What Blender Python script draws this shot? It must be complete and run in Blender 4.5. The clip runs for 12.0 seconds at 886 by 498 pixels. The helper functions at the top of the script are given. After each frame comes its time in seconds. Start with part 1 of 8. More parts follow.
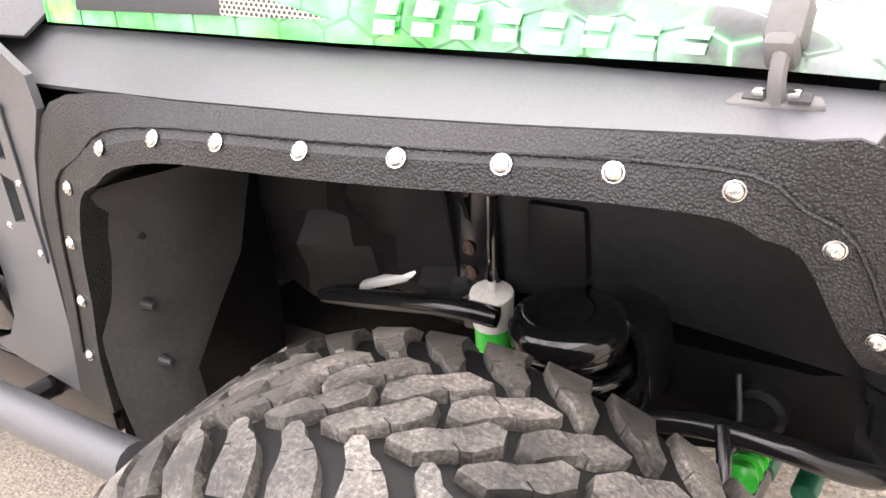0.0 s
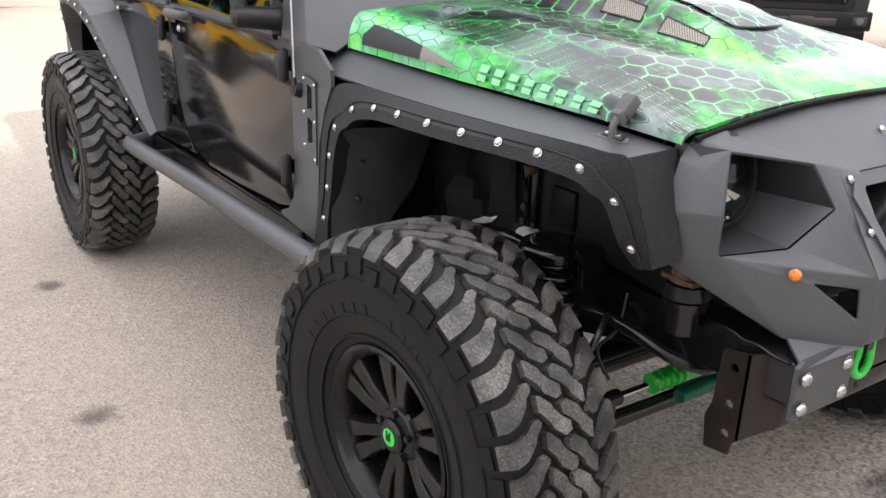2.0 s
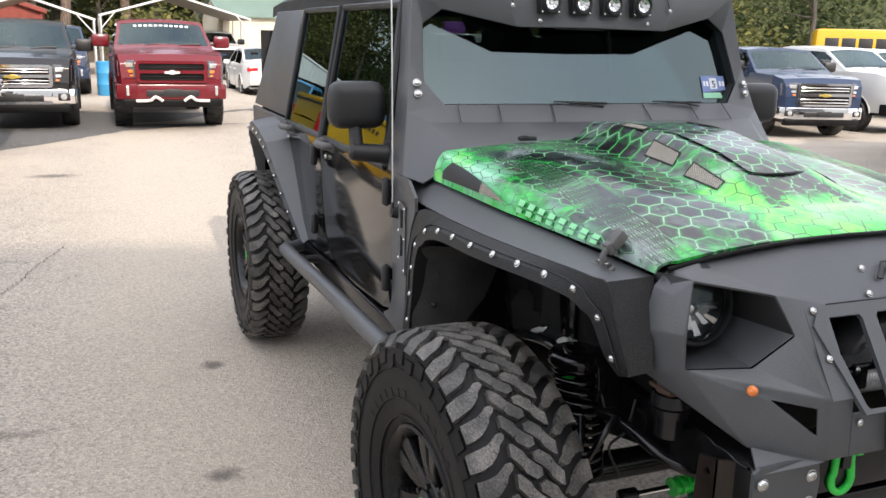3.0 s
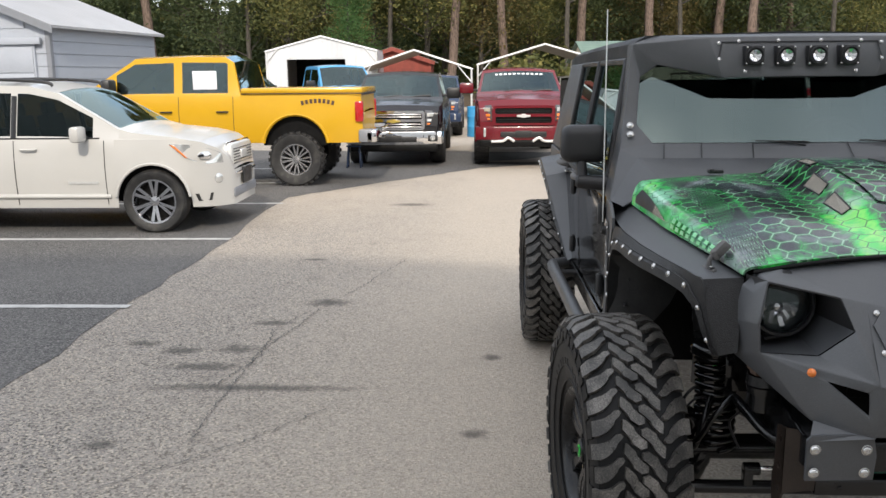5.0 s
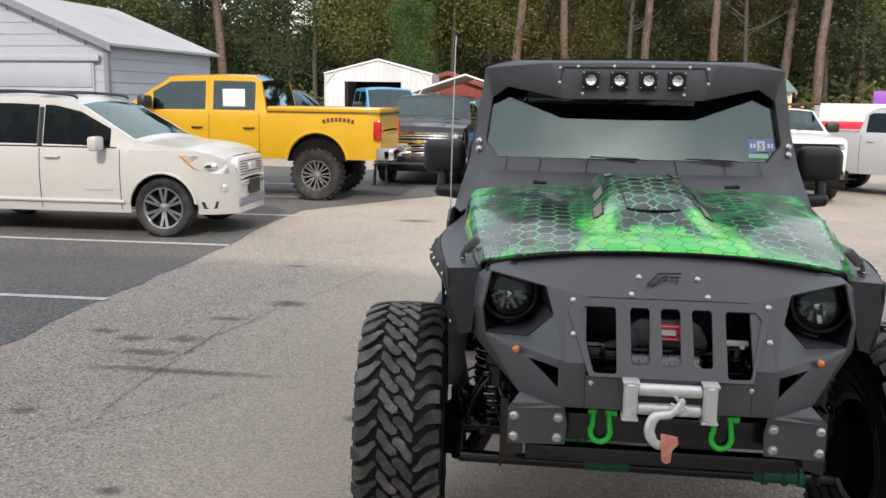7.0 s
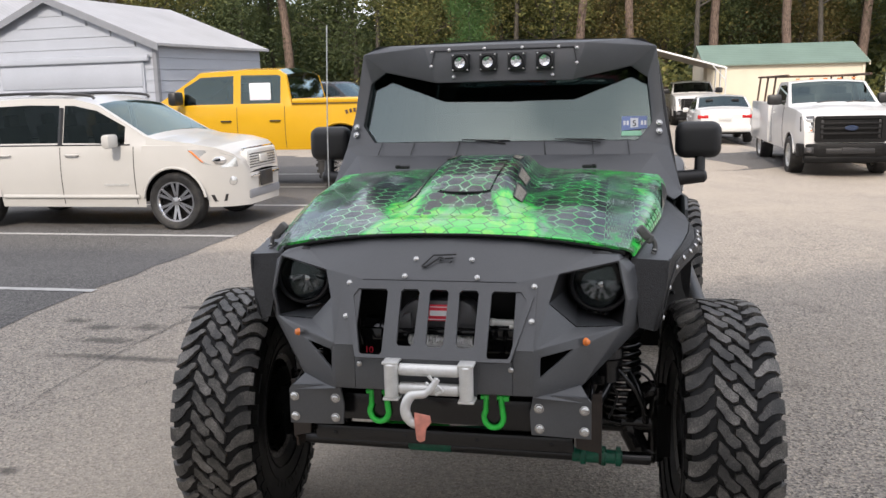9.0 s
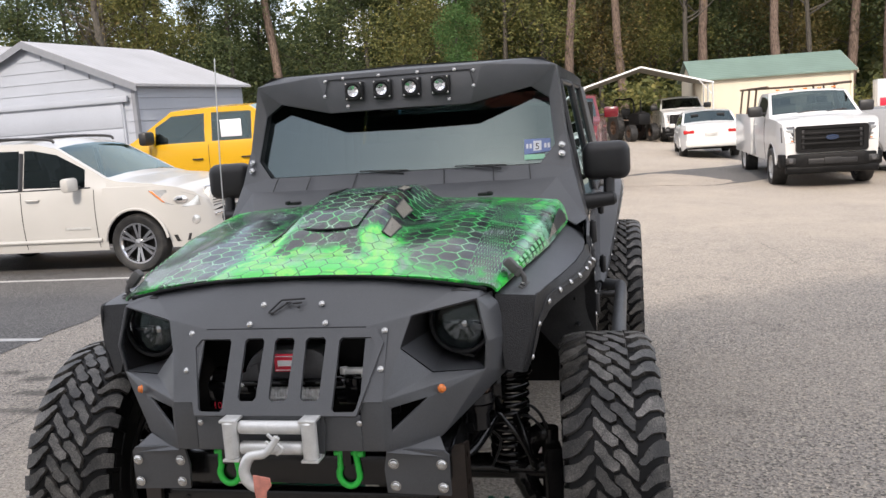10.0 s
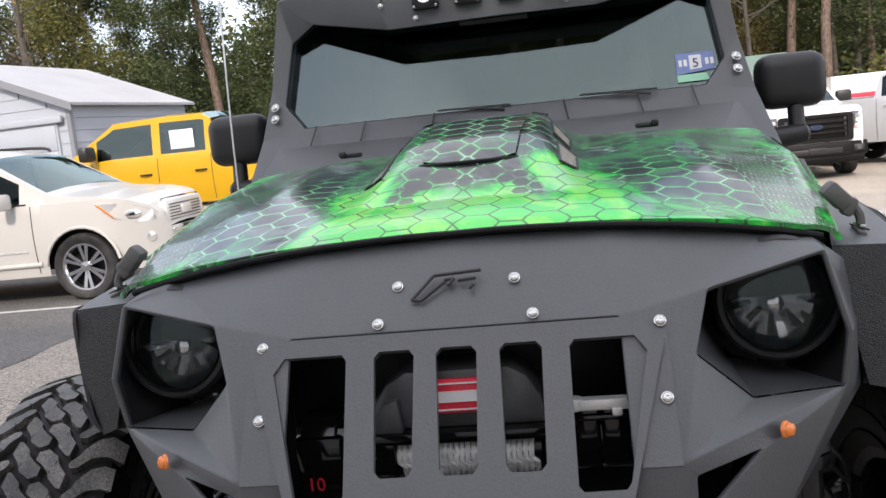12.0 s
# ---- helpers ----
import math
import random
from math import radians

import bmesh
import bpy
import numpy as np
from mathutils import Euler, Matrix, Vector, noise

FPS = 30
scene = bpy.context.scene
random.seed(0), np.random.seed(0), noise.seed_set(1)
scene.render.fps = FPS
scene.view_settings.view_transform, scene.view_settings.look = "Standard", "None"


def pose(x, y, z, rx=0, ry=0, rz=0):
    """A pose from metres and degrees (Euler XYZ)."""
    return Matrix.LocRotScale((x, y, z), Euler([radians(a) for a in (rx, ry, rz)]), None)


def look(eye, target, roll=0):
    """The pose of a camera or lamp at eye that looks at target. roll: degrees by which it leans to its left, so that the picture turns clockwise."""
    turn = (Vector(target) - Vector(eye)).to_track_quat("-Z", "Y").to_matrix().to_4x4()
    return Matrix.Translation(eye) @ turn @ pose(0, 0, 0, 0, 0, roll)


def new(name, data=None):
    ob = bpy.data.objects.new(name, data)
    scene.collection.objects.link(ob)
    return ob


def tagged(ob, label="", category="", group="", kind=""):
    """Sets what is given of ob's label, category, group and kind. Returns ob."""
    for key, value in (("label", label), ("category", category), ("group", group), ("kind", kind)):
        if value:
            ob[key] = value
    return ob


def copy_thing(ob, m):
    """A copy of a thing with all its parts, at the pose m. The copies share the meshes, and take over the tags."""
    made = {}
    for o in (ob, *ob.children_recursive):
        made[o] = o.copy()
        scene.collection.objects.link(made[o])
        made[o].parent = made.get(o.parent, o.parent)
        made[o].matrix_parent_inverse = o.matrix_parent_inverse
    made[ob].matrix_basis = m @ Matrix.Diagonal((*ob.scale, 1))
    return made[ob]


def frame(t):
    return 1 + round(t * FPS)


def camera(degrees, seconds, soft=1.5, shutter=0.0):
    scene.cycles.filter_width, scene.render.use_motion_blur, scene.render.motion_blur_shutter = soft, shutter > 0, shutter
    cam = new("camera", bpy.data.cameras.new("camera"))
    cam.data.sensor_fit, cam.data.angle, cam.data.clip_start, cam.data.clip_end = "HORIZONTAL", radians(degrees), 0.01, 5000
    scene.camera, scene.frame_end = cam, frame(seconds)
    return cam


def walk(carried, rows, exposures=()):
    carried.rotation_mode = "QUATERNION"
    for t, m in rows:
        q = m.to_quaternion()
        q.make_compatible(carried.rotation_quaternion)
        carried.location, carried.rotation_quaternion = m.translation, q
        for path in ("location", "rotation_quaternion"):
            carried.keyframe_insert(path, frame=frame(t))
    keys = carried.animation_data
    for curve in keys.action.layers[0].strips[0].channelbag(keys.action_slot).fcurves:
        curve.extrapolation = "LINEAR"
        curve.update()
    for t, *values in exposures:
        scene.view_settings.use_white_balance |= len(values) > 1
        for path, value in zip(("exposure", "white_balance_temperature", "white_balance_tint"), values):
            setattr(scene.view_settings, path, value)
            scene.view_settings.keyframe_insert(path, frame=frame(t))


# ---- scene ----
cam = camera(53.6, 12.0)
PATH = [
    (0, (0.472, -1.442, 1.432), (-0.625, 0.009, 0.6), -6.0),
    (0.5, (0.743, -1.549, 1.466), (-0.423, -0.136, 0.662), -4.9),
    (1, (1.022, -1.653, 1.538), (-0.265, -0.335, 0.758), -2.7),
    (1.5, (1.271, -1.872, 1.553), (-0.13, -0.648, 0.82), 0.8),
    (2, (1.493, -1.948, 1.597), (-0.037, -0.865, 0.9), 2.0),
    (2.5, (1.784, -1.86, 1.648), (0.097, -0.971, 1.043), 2.3),
    (2.7, (1.882, -1.831, 1.687), (0.141, -1.008, 1.15), 2.0),
    (4.3, (2.684, -1.586, 1.785), (0.733, -1.353, 1.408), 0.9),
    (4.5, (2.74, -1.511, 1.792), (0.779, -1.391, 1.418), 0.8),
    (5, (2.942, -1.397, 1.791), (0.981, -1.471, 1.404), -0.5),
    (5.5, (3.124, -1.263, 1.794), (1.169, -1.359, 1.385), -1.2),
    (6, (3.186, -0.978, 1.783), (1.224, -1.114, 1.421), 0.4),
    (6.5, (3.205, -0.678, 1.777), (1.241, -0.873, 1.455), 1.3),
    (7, (3.32, -0.389, 1.757), (1.362, -0.619, 1.424), 0.9),
    (7.2, (3.32, -0.272, 1.769), (1.362, -0.504, 1.43), 0.6),
    (8.8, (3.216, 0.487, 1.75), (1.291, 0.075, 1.396), -0.8),
    (9, (3.217, 0.588, 1.755), (1.294, 0.176, 1.392), -1.4),
    (9.5, (3.09, 0.858, 1.734), (1.164, 0.436, 1.397), -2.1),
    (10, (2.91, 1.007, 1.738), (0.979, 0.584, 1.434), -4.0),
    (10.5, (2.68, 0.916, 1.651), (0.729, 0.541, 1.418), -6.4),
    (11, (2.402, 0.738, 1.569), (0.454, 0.334, 1.374), -8.1),
    (11.5, (2.117, 0.529, 1.549), (0.175, 0.101, 1.329), -8.1),
    (12, (1.833, 0.194, 1.443), (-0.127, -0.101, 1.177), -6.1),
]
walk(cam, [(t, look(eye, target, roll)) for t, eye, target, roll in PATH], exposures=[(0.0, 3.45, 7250, 20), (0.5, 3.0, 7150, 19), (1.0, 2.68, 7000, 16), (1.5, 2.28, 6850, 16), (2.5, 1.72, 6550, 14), (4.5, 1.24, 6350, 10), (5.5, 1.03, 6350, 10), (7.0, 1.0, 6400, 11), (9.5, 1.15, 6450, 14), (11.0, 1.23, 6450, 14), (12.0, 1.32, 6400, 15)])

# ---- world, sun, exposure ----
SUN_FROM = Vector((0.90, 0.05, 0.655)).normalized()
world = bpy.data.worlds.new("sky")
scene.world = world
world.use_nodes = True
_wn = world.node_tree.nodes
_sky = _wn.new("ShaderNodeTexSky")
_sky.sky_type = "NISHITA"
_sky.sun_disc = False
_sky.sun_elevation = math.asin(SUN_FROM.z)
_sky.sun_rotation = math.atan2(SUN_FROM.x, SUN_FROM.y)
_sky.air_density, _sky.dust_density, _sky.ozone_density = 1.0, 2.5, 1.0
_wl = world.node_tree.links
_co, _cl, _rp, _mx = _wn.new("ShaderNodeTexCoord"), _wn.new("ShaderNodeTexNoise"), _wn.new("ShaderNodeValToRGB"), _wn.new("ShaderNodeMix")
_cl.inputs["Scale"].default_value, _cl.inputs["Detail"].default_value = 3.5, 6.0
_wl.new(_co.outputs["Generated"], _cl.inputs["Vector"])
_rp.color_ramp.elements[0].position, _rp.color_ramp.elements[0].color = 0.36, (0.35, 0.35, 0.35, 1)
_rp.color_ramp.elements[1].position, _rp.color_ramp.elements[1].color = 0.60, (0.92, 0.92, 0.92, 1)
_wl.new(_cl.outputs["Fac"], _rp.inputs[0])
_mx.data_type = "RGBA"
_mx.inputs[7].default_value = (5.4, 5.4, 5.4, 1)
_wl.new(_rp.outputs[0], _mx.inputs[0])
_wl.new(_sky.outputs[0], _mx.inputs[6])
_wl.new(_mx.outputs[2], _wn["Background"].inputs[0])
_wn["Background"].inputs[1].default_value = 0.142
sun = new("sun", bpy.data.lights.new("sun", "SUN"))
sun.data.energy, sun.data.angle, sun.data.color = 1.4, radians(1.2), (1.0, 0.90, 0.76)
sun.matrix_world = look(SUN_FROM * 60, (0, 0, 0))

# ---- materials ----
def material(name):
    m = bpy.data.materials.new(name)
    m.use_nodes = True
    return m, m.node_tree.nodes, m.node_tree.links, m.node_tree.nodes["Principled BSDF"]


def noise_tex(n, l, scale, detail=4.0, rough=0.55, coords="Object"):
    c = n.new("ShaderNodeTexCoord")
    t = n.new("ShaderNodeTexNoise")
    t.inputs["Scale"].default_value, t.inputs["Detail"].default_value = scale, detail
    t.inputs["Roughness"].default_value = rough
    l.new(c.outputs[coords], t.inputs["Vector"])
    return t.outputs["Fac"]


def ramp(n, l, fac, stops):
    r = n.new("ShaderNodeValToRGB")
    e = r.color_ramp.elements
    e[0].position, e[0].color = stops[0][0], (*stops[0][1], 1)
    e[1].position, e[1].color = stops[-1][0], (*stops[-1][1], 1)
    for p, c in stops[1:-1]:
        x = e.new(p)
        x.color = (*c, 1)
    l.new(fac, r.inputs[0])
    return r.outputs[0]


def bump(n, l, b, height, strength, distance):
    k = n.new("ShaderNodeBump")
    k.inputs["Strength"].default_value, k.inputs["Distance"].default_value = strength, distance
    l.new(height, k.inputs["Height"])
    l.new(k.outputs[0], b.inputs["Normal"])


def mix_rgb(n, l, fac, a, b, mode="MIX"):
    m = n.new("ShaderNodeMix")
    m.data_type, m.blend_type = "RGBA", mode
    for s, v in ((m.inputs[0], fac), (m.inputs[6], a), (m.inputs[7], b)):
        if isinstance(v, (int, float)):
            s.default_value = v
        elif isinstance(v, tuple):
            s.default_value = (*v, 1)
        else:
            l.new(v, s)
    return m.outputs[2]


def calc(n, l, op, a, b=None, c=None):
    m = n.new("ShaderNodeMath")
    m.operation = op
    for s, v in zip(m.inputs, (a, b, c)):
        if isinstance(v, (int, float)):
            s.default_value = v
        elif v is not None:
            l.new(v, s)
    return m.outputs[0]


def surface(name, color, rough=0.5, metal=0.0, vary=0.25, scale=8.0, grain=60.0, bump_s=0.15, bump_d=0.002, coat=0.0, rvary=0.12, spec=0.5):
    """A paint, plastic, metal or rubber: blotches at one scale, grain at a finer one, and a fine relief."""
    m, n, l, b = material(name)
    big, fine = noise_tex(n, l, scale), noise_tex(n, l, grain, 6.0)
    both = calc(n, l, "ADD", calc(n, l, "MULTIPLY", big, 0.6), calc(n, l, "MULTIPLY", fine, 0.4))
    lo = tuple(max(0.0, c * (1 - vary)) for c in color)
    hi = tuple(min(1.0, c * (1 + vary)) for c in color)
    l.new(ramp(n, l, both, [(0.3, lo), (0.7, hi)]), b.inputs["Base Color"])
    l.new(calc(n, l, "MULTIPLY_ADD", big, rvary * 2, rough - rvary), b.inputs["Roughness"])
    b.inputs["Metallic"].default_value = metal
    b.inputs["Coat Weight"].default_value = coat
    b.inputs["Specular IOR Level"].default_value = spec
    b.inputs["Coat Roughness"].default_value = 0.06
    if bump_s:
        bump(n, l, b, fine, bump_s, bump_d)
    return m


def car_paint(name, color, rough=0.25):
    return surface(name, color, rough, 0.0, 0.05, 1.5, 300.0, 0.0, 0.0, 0.25, 0.04)


M_ARMOUR = surface("satin_charcoal_powder_coat", (0.058, 0.061, 0.066), 0.45, 0.0, 0.30, 3.5, 260.0, 0.42, 0.0016, spec=0.8, rvary=0.2)


def bedliner():
    m, n, l, b = material("coarse_black_bedliner")
    co = n.new("ShaderNodeTexCoord")
    v = n.new("ShaderNodeTexVoronoi")
    v.inputs["Scale"].default_value = 350.0
    l.new(co.outputs["Object"], v.inputs["Vector"])
    mott = noise_tex(n, l, 14.0, 5.0)
    k = calc(n, l, "ADD", calc(n, l, "MULTIPLY", v.outputs["Distance"], 0.75), calc(n, l, "MULTIPLY", mott, 0.35))
    l.new(ramp(n, l, k, [(0.22, (0.040, 0.041, 0.044)), (0.40, (0.015, 0.0155, 0.0170)), (0.58, (0.0045, 0.0045, 0.005))]), b.inputs["Base Color"])
    b.inputs["Roughness"].default_value = 0.5
    bump(n, l, b, calc(n, l, "SUBTRACT", 1.0, v.outputs["Distance"]), 0.8, 0.0014)
    return m


M_LINER = bedliner()
M_GLOSS = surface("gloss_black_paint", (0.006, 0.006, 0.0065), 0.10, 0.0, 0.3, 3.0, 500.0, 0.0, 0.0, 0.0, 0.04)
M_RIM = surface("satin_black_alloy", (0.006, 0.006, 0.0065), 0.27, 0.0, 0.3, 9.0, 300.0, 0.05, 0.001, spec=0.35)
M_WINCH = surface("dark_cast_housing", (0.075, 0.075, 0.078), 0.38, 0.3, 0.3, 14.0, 260.0, 0.2, 0.001)
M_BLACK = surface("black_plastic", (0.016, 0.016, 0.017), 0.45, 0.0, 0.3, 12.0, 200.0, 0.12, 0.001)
M_CHASSIS = surface("black_chassis_paint", (0.008, 0.008, 0.0085), 0.20, 0.0, 0.5, 14.0, 120.0, 0.10, 0.002, 0.0)
M_WELL = surface("dark_wheel_well", (0.006, 0.006, 0.0062), 0.42, 0.0, 0.5, 6.0, 60.0, 0.25, 0.004, spec=0.15)
M_FELT = surface("dusty_liner_felt", (0.042, 0.0415, 0.041), 0.55, 0.0, 0.35, 9.0, 160.0, 0.2, 0.002, spec=0.25)
M_BOARD = surface("matte_black_board", (0.0065, 0.0063, 0.0062), 0.5, 0.0, 0.4, 5.0, 90.0, 0.2, 0.002, spec=0.12)
M_BOLT = surface("polished_bolt_steel", (0.60, 0.60, 0.585), 0.22, 1.0, 0.12, 60.0, 500.0, 0.1, 0.0005)
M_BOWL = surface("smoked_reflector", (0.22, 0.22, 0.23), 0.22, 0.85, 0.2, 30.0, 200.0, 0.0, 0.0)
M_CLAD = surface("pale_metal_cladding", (0.74, 0.73, 0.70), 0.45, 0.0, 0.1, 0.6, 20.0, 0.1, 0.002)
M_STEEL = surface("satin_silver_steel", (0.70, 0.70, 0.68), 0.36, 0.45, 0.15, 30.0, 300.0, 0.1, 0.001)
M_CHROME = surface("chrome", (0.85, 0.85, 0.86), 0.08, 1.0, 0.05, 10.0, 100.0, 0.0, 0.0, 0.0, 0.03)
M_ALLOY = surface("bright_alloy", (0.52, 0.52, 0.53), 0.22, 0.85, 0.1, 20.0, 200.0, 0.0, 0.0)
M_RUST = surface("rusty_bracket", (0.075, 0.042, 0.026), 0.7, 0.1, 0.6, 25.0, 130.0, 0.4, 0.003)
M_GREEN = surface("bright_green_enamel", (0.015, 0.62, 0.06), 0.35, 0.0, 0.2, 20.0, 200.0, 0.1, 0.001, 0.4)
M_TEAL = surface("grimy_teal_enamel", (0.004, 0.10, 0.055), 0.45, 0.0, 0.5, 18.0, 120.0, 0.2, 0.002)
M_WHITEPL = surface("dusty_white_plastic", (0.80, 0.77, 0.70), 0.5, 0.0, 0.2, 30.0, 200.0, 0.1, 0.001)
M_ROPE = surface("steel_winch_rope", (0.78, 0.76, 0.72), 0.4, 0.1, 0.4, 60.0, 700.0, 0.3, 0.002)
M_STRAP = surface("faded_red_webbing", (0.62, 0.24, 0.18), 0.8, 0.0, 0.3, 50.0, 600.0, 0.4, 0.001)
M_RED = surface("red_enamel", (0.72, 0.03, 0.06), 0.35, 0.0, 0.1, 20.0, 200.0, 0.0, 0.0)
M_WHITE = surface("white_print", (0.78, 0.78, 0.78), 0.5, 0.0, 0.05, 20.0, 200.0, 0.0, 0.0)
M_AMBER = surface("amber_lens", (0.75, 0.20, 0.03), 0.18, 0.0, 0.15, 60.0, 300.0, 0.1, 0.001, 0.6)
M_TAIL = surface("red_lens", (0.42, 0.01, 0.012), 0.15, 0.0, 0.15, 40.0, 300.0, 0.0, 0.0, 0.6)
M_SEAT = surface("black_upholstery", (0.014, 0.014, 0.015), 0.85, 0.0, 0.3, 10.0, 200.0, 0.2, 0.002)
M_GREYPL = surface("grey_rubber_latch", (0.10, 0.097, 0.094), 0.6, 0.0, 0.2, 25.0, 250.0, 0.15, 0.001)
M_PAPER = surface("white_paper", (0.75, 0.76, 0.80), 0.7, 0.0, 0.05, 20.0, 200.0, 0.0, 0.0)
M_STICKBLUE = surface("blue_sticker", (0.16, 0.22, 0.45), 0.4, 0.0, 0.2, 40.0, 200.0, 0.0, 0.0)
M_STICKGREEN = surface("green_sticker", (0.30, 0.62, 0.42), 0.4, 0.0, 0.1, 40.0, 200.0, 0.0, 0.0)


def tyre_rubber():
    m, n, l, b = material("tyre_rubber")
    big, fine = noise_tex(n, l, 9.0), noise_tex(n, l, 220.0, 5.0)
    dust = calc(n, l, "MULTIPLY", calc(n, l, "POWER", big, 2.0), calc(n, l, "ADD", fine, 0.3))
    l.new(ramp(n, l, dust, [(0.08, (0.010, 0.010, 0.0105)), (0.22, (0.020, 0.0195, 0.019)), (0.42, (0.055, 0.051, 0.046))]), b.inputs["Base Color"])
    l.new(calc(n, l, "MULTIPLY_ADD", big, 0.3, 0.42), b.inputs["Roughness"])
    bump(n, l, b, fine, 0.25, 0.0015)
    return m


M_RUBBER = tyre_rubber()


# Dusty lugs, kept lighter than M_CARCASS so groove shade is in the colour.
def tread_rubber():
    m, n, l, b = material("worn_dusty_lit_tread")
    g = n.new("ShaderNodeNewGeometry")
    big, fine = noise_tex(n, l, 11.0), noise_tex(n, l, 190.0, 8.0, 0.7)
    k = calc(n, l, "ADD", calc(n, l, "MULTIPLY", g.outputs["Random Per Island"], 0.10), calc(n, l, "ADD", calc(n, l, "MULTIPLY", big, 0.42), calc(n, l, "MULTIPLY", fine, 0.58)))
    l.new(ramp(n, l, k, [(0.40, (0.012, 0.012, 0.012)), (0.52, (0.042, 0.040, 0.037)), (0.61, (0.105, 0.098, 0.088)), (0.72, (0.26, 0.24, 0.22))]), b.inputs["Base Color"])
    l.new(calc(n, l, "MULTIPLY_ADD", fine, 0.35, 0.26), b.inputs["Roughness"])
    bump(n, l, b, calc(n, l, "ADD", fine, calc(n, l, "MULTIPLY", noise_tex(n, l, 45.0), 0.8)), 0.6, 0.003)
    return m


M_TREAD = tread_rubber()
M_CARCASS = surface("black_sidewall_rubber", (0.0065, 0.0065, 0.0068), 0.5, 0.0, 0.4, 10.0, 160.0, 0.2, 0.0015, spec=0.22)


def glass(name, tint, gloss=0.06, rough=0.01):
    m, n, l, b = material(name)
    n.remove(b)
    out = n["Material Output"]
    t, g, mx, f = n.new("ShaderNodeBsdfTransparent"), n.new("ShaderNodeBsdfGlossy"), n.new("ShaderNodeMixShader"), n.new("ShaderNodeFresnel")
    t.inputs[0].default_value = (*tint, 1)
    g.inputs["Roughness"].default_value = rough
    g.inputs["Color"].default_value = (0.66, 0.84, 0.86, 1)
    f.inputs["IOR"].default_value = 1.52
    l.new(calc(n, l, "ADD", f.outputs[0], gloss), mx.inputs[0])
    l.new(t.outputs[0], mx.inputs[1])
    l.new(g.outputs[0], mx.inputs[2])
    l.new(mx.outputs[0], out.inputs[0])
    return m


M_WINDSHIELD = glass("windshield_glass", (0.20, 0.24, 0.235), 0.06)
M_CARSHIELD = glass("car_windshield_glass", (0.30, 0.36, 0.36), 0.06)
M_DARKGLASS = glass("privacy_glass", (0.10, 0.11, 0.115), 0.0)
M_CARGLASS = glass("car_glass", (0.20, 0.24, 0.24), 0.24)
M_LENS = glass("lamp_lens", (0.72, 0.72, 0.72), 0.01)


def hex_cells(n, l, vec, size):
    """Honeycomb of that cell size on x and y of vec: distance from the cell's edge, and a random number per cell."""
    sep = n.new("ShaderNodeSeparateXYZ")
    l.new(vec, sep.inputs[0])
    x = calc(n, l, "DIVIDE", sep.outputs[0], size)
    y = calc(n, l, "DIVIDE", sep.outputs[1], size)
    r3 = 1.7320508
    def cell(ox, oy):
        px, py = calc(n, l, "ADD", x, ox), calc(n, l, "ADD", y, oy)
        ax = calc(n, l, "ABSOLUTE", calc(n, l, "SUBTRACT", calc(n, l, "FLOORED_MODULO", px, 1.0), 0.5))
        ay = calc(n, l, "ABSOLUTE", calc(n, l, "SUBTRACT", calc(n, l, "FLOORED_MODULO", py, r3), r3 / 2))
        d = calc(n, l, "MAXIMUM", ax, calc(n, l, "ADD", calc(n, l, "MULTIPLY", ax, 0.5), calc(n, l, "MULTIPLY", ay, r3 / 2)))
        return d, calc(n, l, "ADD", calc(n, l, "FLOOR", px), calc(n, l, "MULTIPLY", calc(n, l, "FLOOR", calc(n, l, "DIVIDE", py, r3)), 57.3))
    (da, ia), (db, ib) = cell(0, 0), cell(0.5, r3 / 2)
    first = calc(n, l, "LESS_THAN", da, db)
    ident = calc(n, l, "ADD", calc(n, l, "MULTIPLY", ia, first), calc(n, l, "MULTIPLY", calc(n, l, "ADD", ib, 0.31), calc(n, l, "SUBTRACT", 1.0, first)))
    w = n.new("ShaderNodeTexWhiteNoise")
    w.noise_dimensions = "1D"
    l.new(ident, w.inputs["W"])
    return calc(n, l, "SUBTRACT", 0.5, calc(n, l, "MINIMUM", da, db)), w.outputs["Value"]


def hex_lines(n, l, vec, size, width):
    """0..1 mask of the lines of a honeycomb."""
    return calc(n, l, "LESS_THAN", hex_cells(n, l, vec, size)[0], width)


